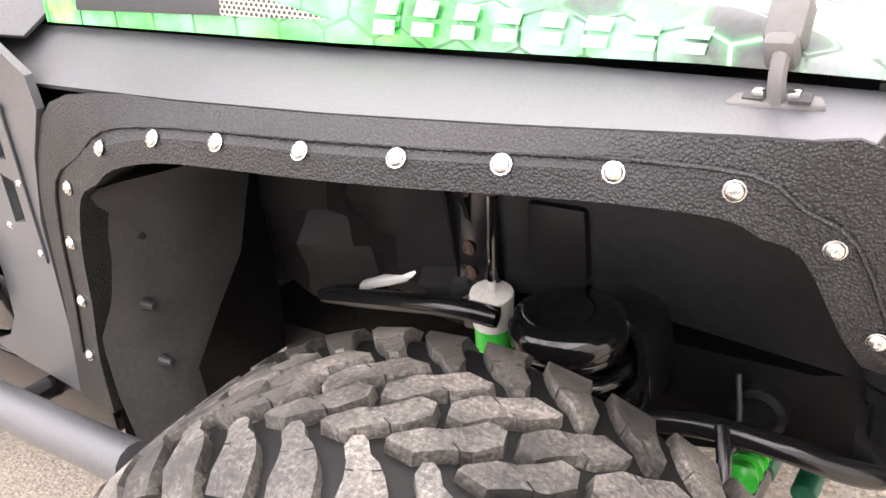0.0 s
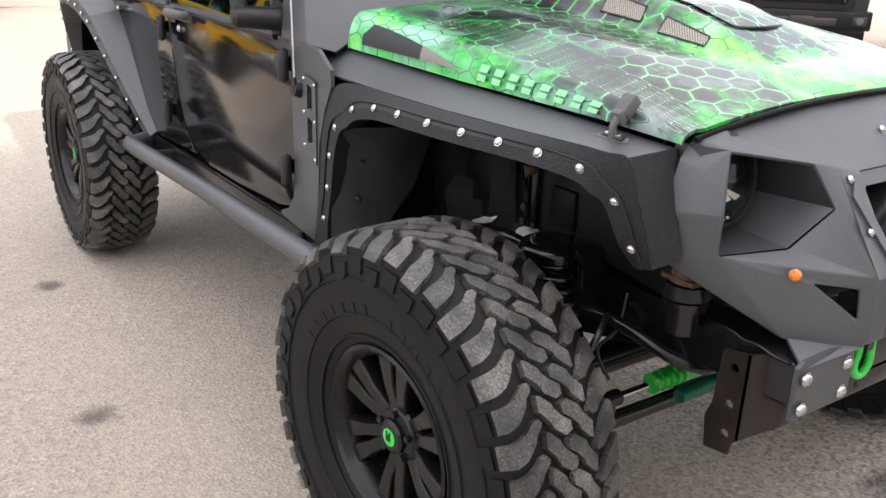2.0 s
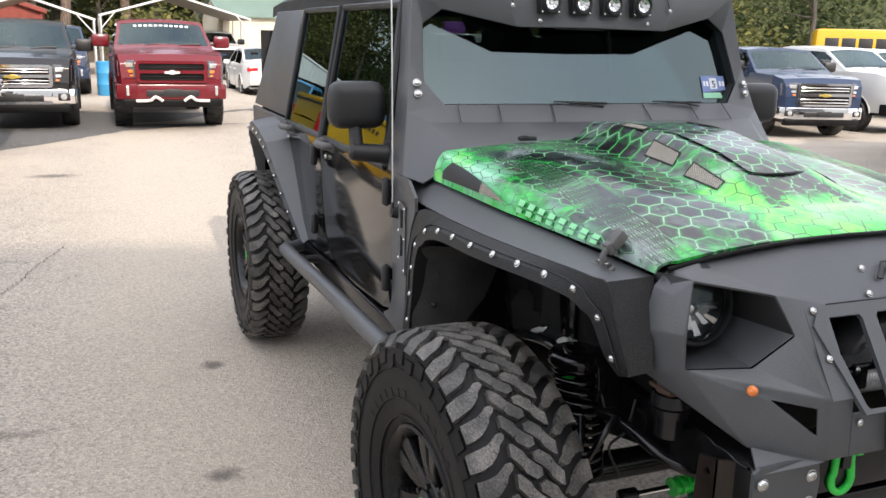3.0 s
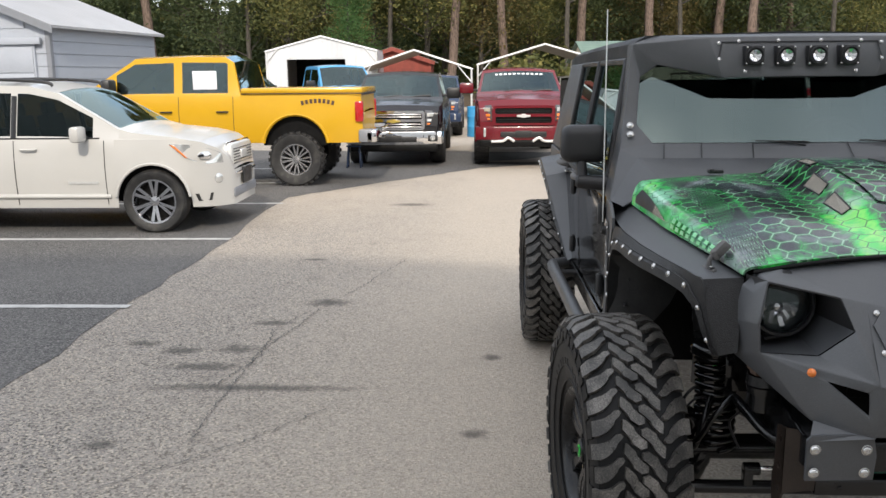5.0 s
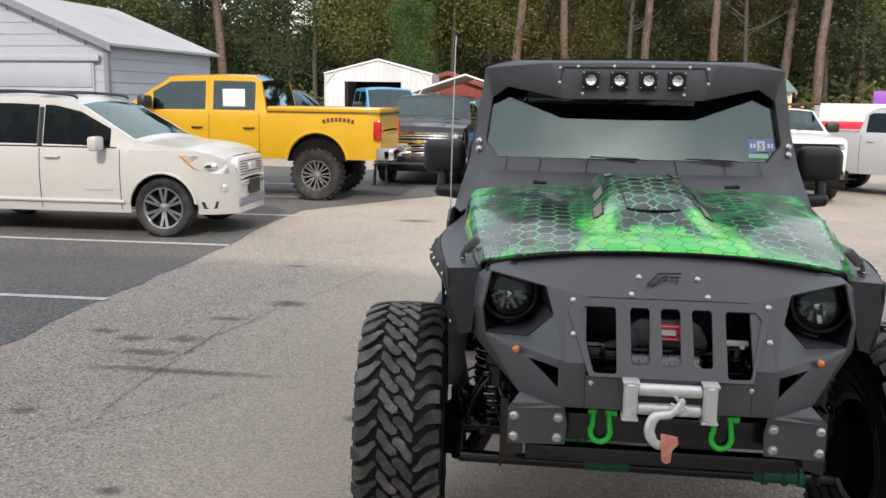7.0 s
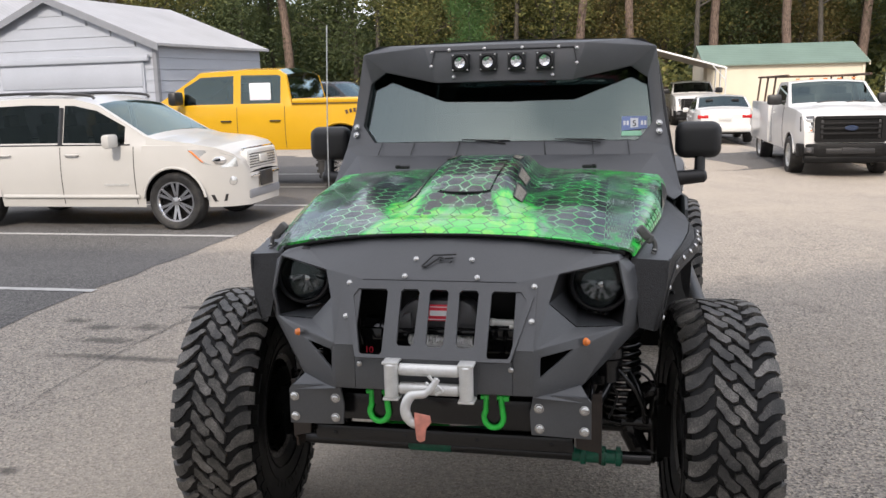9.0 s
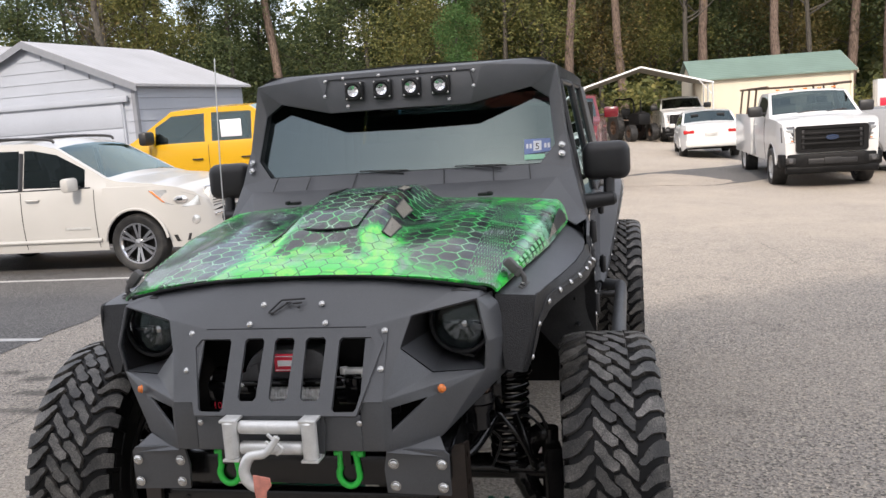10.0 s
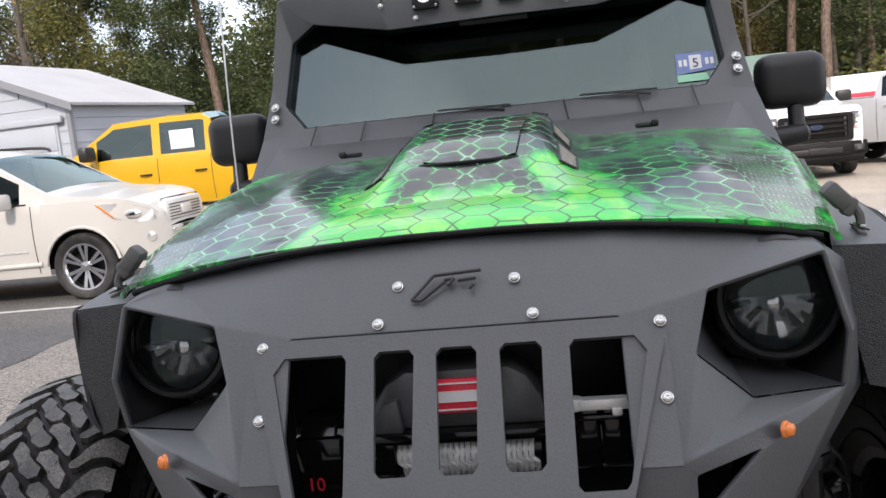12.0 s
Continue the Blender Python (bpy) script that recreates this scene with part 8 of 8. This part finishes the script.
# ---- buildings ----
def gable(name, label, m, length, width, eave, ridge, wall_mat, roof_mat, trim_mat, laps=0.0):
    """Gabled shed: its front gable looks along +x, the ridge runs back along -x."""
    b = thing(name, label, "shed", m)
    h = width / 2
    wall = bmesh.new()
    prof = [(0, -h, 0), (0, h, 0), (0, h, eave), (0, 0, ridge), (0, -h, eave)]
    slab(wall, prof, (-length, 0, 0))
    w = part("wall", wall, wall_mat, b, "", 0)
    for g in (1, -1):
        roof = bmesh.new()
        slab(roof, [(.22, 0, ridge + .03), (.22, g * (h + .25), eave + .03 - .25 * (ridge - eave) / h), (-length - .2, g * (h + .25), eave + .03 - .25 * (ridge - eave) / h), (-length - .2, 0, ridge + .03)], (0, 0, .07))
        part("roof", roof, roof_mat, b, "", 0)
        bm = bmesh.new()
        slab(bm, [(.235, 0, ridge + .09), (.235, g * (h + .25), eave + .09 - .25 * (ridge - eave) / h), (.235, g * (h + .25), eave - .10 - .25 * (ridge - eave) / h), (.235, 0, ridge - .10)], (-.03, 0, 0))
        part("barge_board", bm, trim_mat, b, "", 0)
        bm = bmesh.new()
        box(bm, (.01, g * h, eave / 2), (.12, .12, eave))
        part("corner_post", bm, trim_mat, b, "", 0)
    if laps:
        n = int(eave / laps)
        for g in (1, -1):
            for k in range(n):
                bm = bmesh.new()
                box(bm, (-length / 2, g * (h + .012), (k + .5) * laps), (length, .024, laps - .012), (g * 2.5, 0, 0))
                part("siding_board", bm, wall_mat, w, "", 0)
        for k in range(int(ridge / laps)):
            z = (k + .5) * laps
            hh = h if z < eave else h * (ridge - z - laps * .5) / (ridge - eave)
            if hh > .1:
                bm = bmesh.new()
                box(bm, (.012, 0, z), (.024, hh * 2, laps - .012), (0, -2.5, 0))
                part("siding_board", bm, wall_mat, w, "", 0)
    return b


def garage():
    m = pose(-18.8, -14.94, 0, 0, 0, -8)
    b = gable("garage_shed", "pale lap-sided garage with metal roof and roller door", m, 5.1, 6.7, 3.06, 4.36, M_SIDING, M_ROOFWHITE, M_TRIM, .30)
    bm = bmesh.new()
    box(bm, (.05, .55, 1.32), (.08, 4.9, 2.60))
    door = part("roller_door", bm, M_SIDING, b, "pale sectional garage door", 0)
    for k in range(4):
        boxes(b, "door_panel", [((.10, .55, .34 + k * .64), (.03, 4.8, .61))], M_SIDING, "", .012)
    boxes(b, "door_trim", [((.12, .55, 2.70), (.10, 5.3, .16))], M_SIDING, "white door header", .01)
    # neighbouring gable beyond it
    gable("rear_shed", "pale gabled shed beyond the garage", pose(-20.0, -21.5, 0, 0, 0, -8), 8, 6.6, 3.3, 5.1, M_SIDING, M_ROOFWHITE, M_TRIM, .42)


def carport(name, label, m, width, length, eave, ridge, roof_mat, closed=None):
    b = thing(name, label, "carport", m)
    h = width / 2
    for g in (1, -1):
        bm = bmesh.new()
        slab(bm, [(0, 0, ridge), (0, g * h, eave), (-length, g * h, eave), (-length, 0, ridge)], (0, 0, .05))
        part("roof", bm, roof_mat, b, "", 0)
        bm = bmesh.new()
        rod(bm, (0, 0, ridge), (0, g * h, eave), .036, seg=8)
        part("front_frame", bm, M_WHITE, b)
        for k in range(4):
            bm = bmesh.new()
            rod(bm, (-length * k / 3, g * (h - .05), 0), (-length * k / 3, g * (h - .05), eave), .035, seg=8)
            part("post", bm, M_STEEL, b, "galvanised post")
        bm = bmesh.new()
        rod(bm, (0, g * (h - .05), eave - .5), (0, g * (h - .6), eave + .15), .025, seg=8)
        part("brace", bm, M_STEEL, b)
    if closed is not None:
        bm = bmesh.new()
        holed(bm, [(-h, 0), (h, 0), (h, eave), (0, ridge), (-h, eave)], [[(-h * .62, .02), (h * .42, .02), (h * .42, eave * .88), (-h * .62, eave * .88)]], lambda u, v, d: (-.05 - d, u, v), .06)
        part("front_wall", bm, closed, b, "", 0)
        for g in (1, -1):
            bm = bmesh.new()
            slab(bm, [(-.05, g * h, 0), (-.05, g * h, eave), (-length, g * h, eave), (-length, g * h, 0)], (0, -g * .05, 0))
            part("side_wall", bm, closed, b, "", 0)
        # near-black back wall puts the open bay's shade into its colour
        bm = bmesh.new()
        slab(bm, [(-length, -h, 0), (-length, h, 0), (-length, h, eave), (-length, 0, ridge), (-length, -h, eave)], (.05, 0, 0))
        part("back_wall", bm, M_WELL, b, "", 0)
    return b


def buildings():
    garage()
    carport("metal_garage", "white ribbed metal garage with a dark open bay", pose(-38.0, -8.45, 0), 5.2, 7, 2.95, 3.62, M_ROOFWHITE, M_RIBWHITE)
    carport("open_carport", "open carport with white frame", pose(-33.0, -3.85, 0), 4.7, 6, 2.05, 2.82, M_ROOFTAN)
    carport("wide_carport", "wide open carport with tan roof", pose(-36.0, 1.62, gz(-36, 1.6)), 5.9, 7, 2.30, 3.15, M_ROOFTAN)
    gable("red_barn", "red-brown board shed behind the carport", pose(-40.5, -5.4, 0), 4, 3.6, 2.5, 3.1, M_REDBARN, M_ROOFTAN, M_REDBARN)
    g = gable("block_building", "cream building with faded green metal roof", pose(-45.0, 11.25, -.3, 0, 0, 94), 7.2, 5.0, 2.80, 3.72, M_CREAM, M_ROOFGREEN, M_CREAM)
    bm = bmesh.new()
    box(bm, (-4.8, 2.53, 1.15), (2.4, .06, 2.3))
    part("roller_door", bm, M_RIBWHITE, g, "white ribbed roller door", 0)
    # drum, ladder stand, box truck with a purple sign
    bm = bmesh.new()
    lathe(bm, [(.0005, 0), (.28, 0), (.29, .02), (.29, .28), (.30, .30), (.29, .32), (.29, .58), (.30, .60), (.29, .62), (.29, .88), (.27, .90), (.0005, .90)], 24, pose(-23.6, -1.35, 0, 90))
    solid("plastic_drum", bm, M_BLUEPL, "blue plastic drum standing by the carport", "drum")
    bm = bmesh.new()
    for a, b in (((-.12, -.14, 0), (-.04, -.11, .42)), ((.12, -.14, 0), (.04, -.11, .42)), ((-.12, .14, 0), (-.04, .11, .42)), ((.12, .14, 0), (.04, .11, .42)), ((-.08, -.13, .2), (.08, -.13, .2)), ((-.08, .13, .2), (.08, .13, .2))):
        rod(bm, (a[0] - 14.6, a[1] - 3.82, a[2]), (b[0] - 14.6, b[1] - 3.82, b[2]), .018, seg=8)
    box(bm, (-14.6, -3.82, .43), (.14, .30, .03))
    solid("step_stool", bm, M_BLUECAR, "small dark blue metal step stool on the asphalt", "stool")
    tr = thing("garden_tractor", "black tractor parked in the shade of the carport", "tractor", pose(-37.0, 1.25, gz(-37, 1.2), 0, 0, 25))
    boxes(tr, "engine_hood", [((.55, 0, .95), (1.1, .55, .50))], M_CARCASS, "", .08)
    boxes(tr, "body", [((-.4, 0, .70), (1.2, .5, .35)), ((-.55, 0, 1.00), (.45, .45, .12)), ((-.80, 0, 1.22), (.10, .45, .40))], M_CARCASS, "", .05)
    for x, y, r in ((-.55, .62, .62), (-.55, -.62, .62), (.75, .50, .36), (.75, -.50, .36)):
        far_wheel(tr, x, y, r, .30, r * .5, 5, M_RUST, 0, 18)
    bm = bmesh.new()
    pipe(bm, [(-.95, -.45, .8), (-.98, -.45, 1.75), (-.98, 0, 1.82), (-.98, .45, 1.75), (-.95, .45, .8)], .04, 8)
    part("roll_hoop", bm, M_CARCASS, tr, "", 50)
    bm = bmesh.new()
    rod(bm, (.35, .18, 1.15), (.35, .18, 1.75), .035)
    part("exhaust_stack", bm, M_CARCASS, tr)
    t = thing("box_truck", "white and red box truck with a purple sign", "truck", pose(-34, 13.6, -.3, 0, 0, 80))
    boxes(t, "box", [((0, 0, 1.45), (6.4, 2.2, 1.5))], M_WHITECAR, "", .04)
    boxes(t, "stripe", [((0, 1.11, 1.35), (6.2, .02, .30)), ((0, -1.11, 1.35), (6.2, .02, .30))], M_RED, "red stripe")
    boxes(t, "cab", [((3.9, 0, 1.35), (1.5, 2.0, 1.6))], M_WHITECAR, "", .15)
    boxes(t, "sign", [((-.8, -.8, 2.45), (.9, .06, .5))], M_PURPLE, "purple sign panel")
    for x in (-1.8, 3.6):
        for g in (1, -1):
            far_wheel(t, x, g * .95, .42, .26, .24, 6, M_STEEL)
    boxes(t, "chassis", [((.8, 0, .7), (7.6, .9, .25))], M_CHASSIS)


buildings()

# tall unseen building, added behind the camera to shade the near part of the lot
def shade_building():
    bm = bmesh.new()
    # eaves heights trace the shade's edge; the pale cladding bounces light forward
    eaves = [(-26, 13.6), (-2.5, 13.7), (-.5, 13.45), (1.8, 12.6), (4.0, 13.5), (6.0, 14.2), (26, 14.2)]
    slab(bm, [(13.0, -26, 0)] + [(13.0, y, z) for y, z in eaves] + [(13.0, 26, 0)], (10, 0, 0))
    solid("wall_behind", bm, M_CLAD, "unseen plain pale building added behind the camera for its shade", kind="structure", smooth=0)


shade_building()


# ---- trees ----
def leaf_cloud(bm, centres, n, spread, size, rng, flat=.6, up=.3):
    """Many small bent leaf tufts scattered round the ends of limbs."""
    verts, faces = [], []
    for _ in range(n):
        c, r = centres[rng.randrange(len(centres))]
        d = Vector((rng.gauss(0, 1), rng.gauss(0, 1), rng.gauss(0, 1) * flat))
        p = Vector(c) + d.normalized() * r * spread * rng.random() ** .45
        s = size * rng.uniform(.5, 1.4)
        a = Vector((rng.uniform(-1, 1), rng.uniform(-1, 1), rng.uniform(-.6, .6))).normalized() * s
        b = a.cross(Vector((rng.uniform(-1, 1), rng.uniform(-1, 1), rng.uniform(-1, 1)))).normalized() * s * rng.uniform(.35, .7)
        k = len(verts)
        verts += [p - a, p + b * .9 + Vector((0, 0, s * .15)), p + a, p - b * .9 + Vector((0, 0, s * .1))]
        faces.append((k, k + 1, k + 2, k + 3))
    return verts, faces


def mesh_part(name, verts, faces, mat, parent, label=""):
    me = bpy.data.meshes.new(name)
    me.from_pydata([tuple(v) for v in verts], [], faces)
    me.materials.append(mat)
    ob = new(name, me)
    ob.parent = parent
    if label:
        tagged(ob, label)
    return ob


def tree(kind, seed, height, label, leaf, bark_mat, n_leaf):
    rng = random.Random(seed)
    t = thing("tree", label, "tree", group="trees at the edge of the lot")
    bm = bmesh.new()
    lean = Vector((rng.uniform(-.03, .03), rng.uniform(-.03, .03), 0))
    pts = [Vector((0, 0, -.3)) + lean * (height * k / 8) ** 1.3 * 1.0 + Vector((rng.uniform(-.1, .1), rng.uniform(-.1, .1), height * .96 * k / 8)) for k in range(9)]
    base = {"pine": .24, "oak": .22, "cedar": .16, "bare": .26}[kind] * height / 18
    pipe(bm, pts, [base * (1 - .085 * k) for k in range(10)], 9, 2)
    centres = []
    if kind == "pine":
        first, count = .52, 22
    elif kind == "cedar":
        first, count = .06, 40
    elif kind == "bare":
        first, count = .35, 22
    else:
        first, count = .22, 24
    for k in range(count):
        f = first + (1 - first) * (k + rng.random()) / count
        i = min(7, int(f * 8))
        o = pts[i].lerp(pts[i + 1], f * 8 - i) if f < 1 else pts[8]
        a = rng.uniform(0, 2 * math.pi)
        if kind == "cedar":
            ln = height * .17 * (1.04 - f) ** .8 + .25
            rise = .35
        elif kind == "pine":
            ln = height * .16 * (1.15 - f) * rng.uniform(.7, 1.2) + .5
            rise = rng.uniform(-.05, .5)
        else:
            ln = height * .24 * (1.2 - f) * rng.uniform(.6, 1.2) + .6
            rise = rng.uniform(.2, .9)
        d = Vector((math.cos(a), math.sin(a), rise)).normalized()
        e = o + d * ln
        mid = o + d * ln * .55 + Vector((0, 0, -ln * .06)) + Vector((rng.uniform(-.1, .1), rng.uniform(-.1, .1), 0)) * ln
        r = base * .30 * (1.1 - f) + .012
        pipe(bm, [o, mid, e], [r, r * .6, r * .3], 5, 2)
        for _ in range(2):
            e2 = mid + Vector((rng.uniform(-1, 1), rng.uniform(-1, 1), rng.uniform(.0, .8))).normalized() * ln * .5
            pipe(bm, [mid, (mid + e2) / 2 + Vector((0, 0, .05)), e2], [r * .45, r * .3, r * .15], 4, 1)
            centres.append((e2, ln * .36 + .25))
        centres.append((e, ln * .40 + .3))
        centres.append((mid, ln * .34 + .2))
    part("trunk", bm, bark_mat, t, "", 60)
    if n_leaf:
        size = {"pine": .15, "oak": .14, "cedar": .14, "bare": .14}[kind]
        v, f = leaf_cloud(None, centres, n_leaf, 1.0, size * height / 18 * .80, rng, .55 if kind == "pine" else .8)
        mesh_part("crown", v, f, leaf, t, "uneven crown of small leaves")
    return t


def woods():
    rng = random.Random(11)
    pine = [tree("pine", s, h, "tall pine with a bare reddish trunk", M_LEAF_PINE, M_PINEBARK, 15000) for s, h in ((1, 25), (2, 27))]
    oak = [tree("oak", s, h, "broad tree with turning leaves", lf, M_BARK, 23000) for s, h, lf in ((3, 17, M_LEAF_OAK), (4, 15, M_LEAF_RUST), (5, 18, M_LEAF_PINE))]
    cedar = tree("cedar", 6, 10.5, "bright green pointed cedar", M_LEAF_CEDAR, M_BARK, 20000)
    bare = tree("bare", 7, 19, "nearly bare tree with thin twigs", M_LEAF_RUST, M_BARK, 350)
    spots_pine = [(-62, .8), (-64, 6.3), (-62, 11.2), (-66, 16.6), (-61, 17.9), (-60, -3.2), (-66, -14), (-70, 24), (-64, 31), (-60, -24), (-58, -33), (-72, 3.5)]
    for i, (x, y) in enumerate(spots_pine):
        src = pine[i % 2]
        m = pose(x, y, 0, 0, 0, rng.uniform(0, 360)) @ Matrix.Scale(rng.uniform(.9, 1.12), 4)
        if i < 2:
            src.matrix_world = m
        else:
            c = copy_thing(src, m)
            c.scale = (1, 1, 1)
            c.matrix_world = m
    used = set()
    spots = [(-56, -13.5, 0), (-57, -16.5, 2), (-58, -27, 2), (-55, -32, 0), (-60, -38, 1), (-64, -9, 2), (-63, -5, 0), (-66, -1, 1), (-68, 3, 0), (-70, 8, 2), (-69, 13, 1), (-71, 18, 0), (-68, 22, 2), (-66, 27, 0), (-65, 33, 2), (-62, 39, 1), (-58, 45, 0), (-52, -40, 2), (-46, -44, 0), (-74, -4, 2), (-75, 6, 2), (-74, 15, 0), (-60, -16, 2), (-52, 50, 2), (-44, 56, 0), (-36, 62, 2), (-40, -50, 2), (-62, -12, 1), (-66, -21, 2), (-68, -29, 2), (-70, -35, 0), (-64, -44, 2)]
    for x, y, k in spots:
        src = oak[k]
        s = rng.uniform(.85, 1.15)
        m = pose(x, y, -.2, 0, 0, rng.uniform(0, 360)) @ Matrix.Scale(s, 4)
        if k not in used:
            used.add(k)
            src.matrix_world = m
        else:
            copy_thing(src, m).matrix_world = m
    cedar.matrix_world = pose(-50, -9.05, 0)
    bare.matrix_world = pose(-44, -28.5, 0)
    for x, y, a in ((-57, -36, 70), (-66, 20, 70), (-60, 5.0, 120), (-62, 13.4, 40), (-61, -7.5, 160), (-62, 24, 95)):
        m = pose(x, y, 0, 0, 0, a) @ Matrix.Diagonal((.75, .75, 1, 1))
        copy_thing(bare, m).matrix_world = m
    # undergrowth and the far wood
    for nm, mat, lab, n, xr, yr, zr, size in (("undergrowth", M_LEAF_OAK, "dense shrubs at the edge of the wood", 16000, (-58, -50), (-48, 44), (0, 3.2), .19), ("far_woods", M_LEAF_PINE, "dense far wood behind the lot", 46000, (-92, -76), (-85, 85), (0, 15), .44), ("far_woods", M_LEAF_OAK, "dense far wood with turning leaves", 16000, (-90, -75), (-80, 80), (0, 17), .40)):
        v, f = [], []
        cs = []
        for _ in range(260):
            y = rng.uniform(*yr)
            zz = rng.uniform(*zr) * (0.75 + .25 * math.sin(y * .35))
            cs.append((Vector((rng.uniform(*xr), y, zz)), 1.0 if nm == "undergrowth" else 3.2))
        v, f = leaf_cloud(None, cs, n, 1.0, size, rng, .8)
        o = mesh_part(nm, v, f, mat, None)
        tagged(o, lab, "trees", "", "stuff")
    bm = bmesh.new()
    ys = [-130 + 3 * k for k in range(88)]
    grid(bm, [[(-98 - .004 * y * y * .2, y, 0) for y in ys], [(-98 - .004 * y * y * .2, y, (10.5 if y < -28 else 7.5 if y < -22 else 13 if y < -18 else 17) + 1.5 * math.sin(y * .9) + rng.uniform(-1.2, 1.2)) for y in ys]])
    solid("backdrop_woods", bm, M_FARWOOD, "far line of the woods", kind="structure")
    bm = bmesh.new()
    grid(bm, [[(x, y, .02 + (.35 if x < -54 else 0)) for y in (-80, -40, 0, 40, 80)] for x in (-49, -54, -70, -100)])
    solid("verge", bm, M_DIRT, "leaf litter under the trees", kind="structure")


woods()
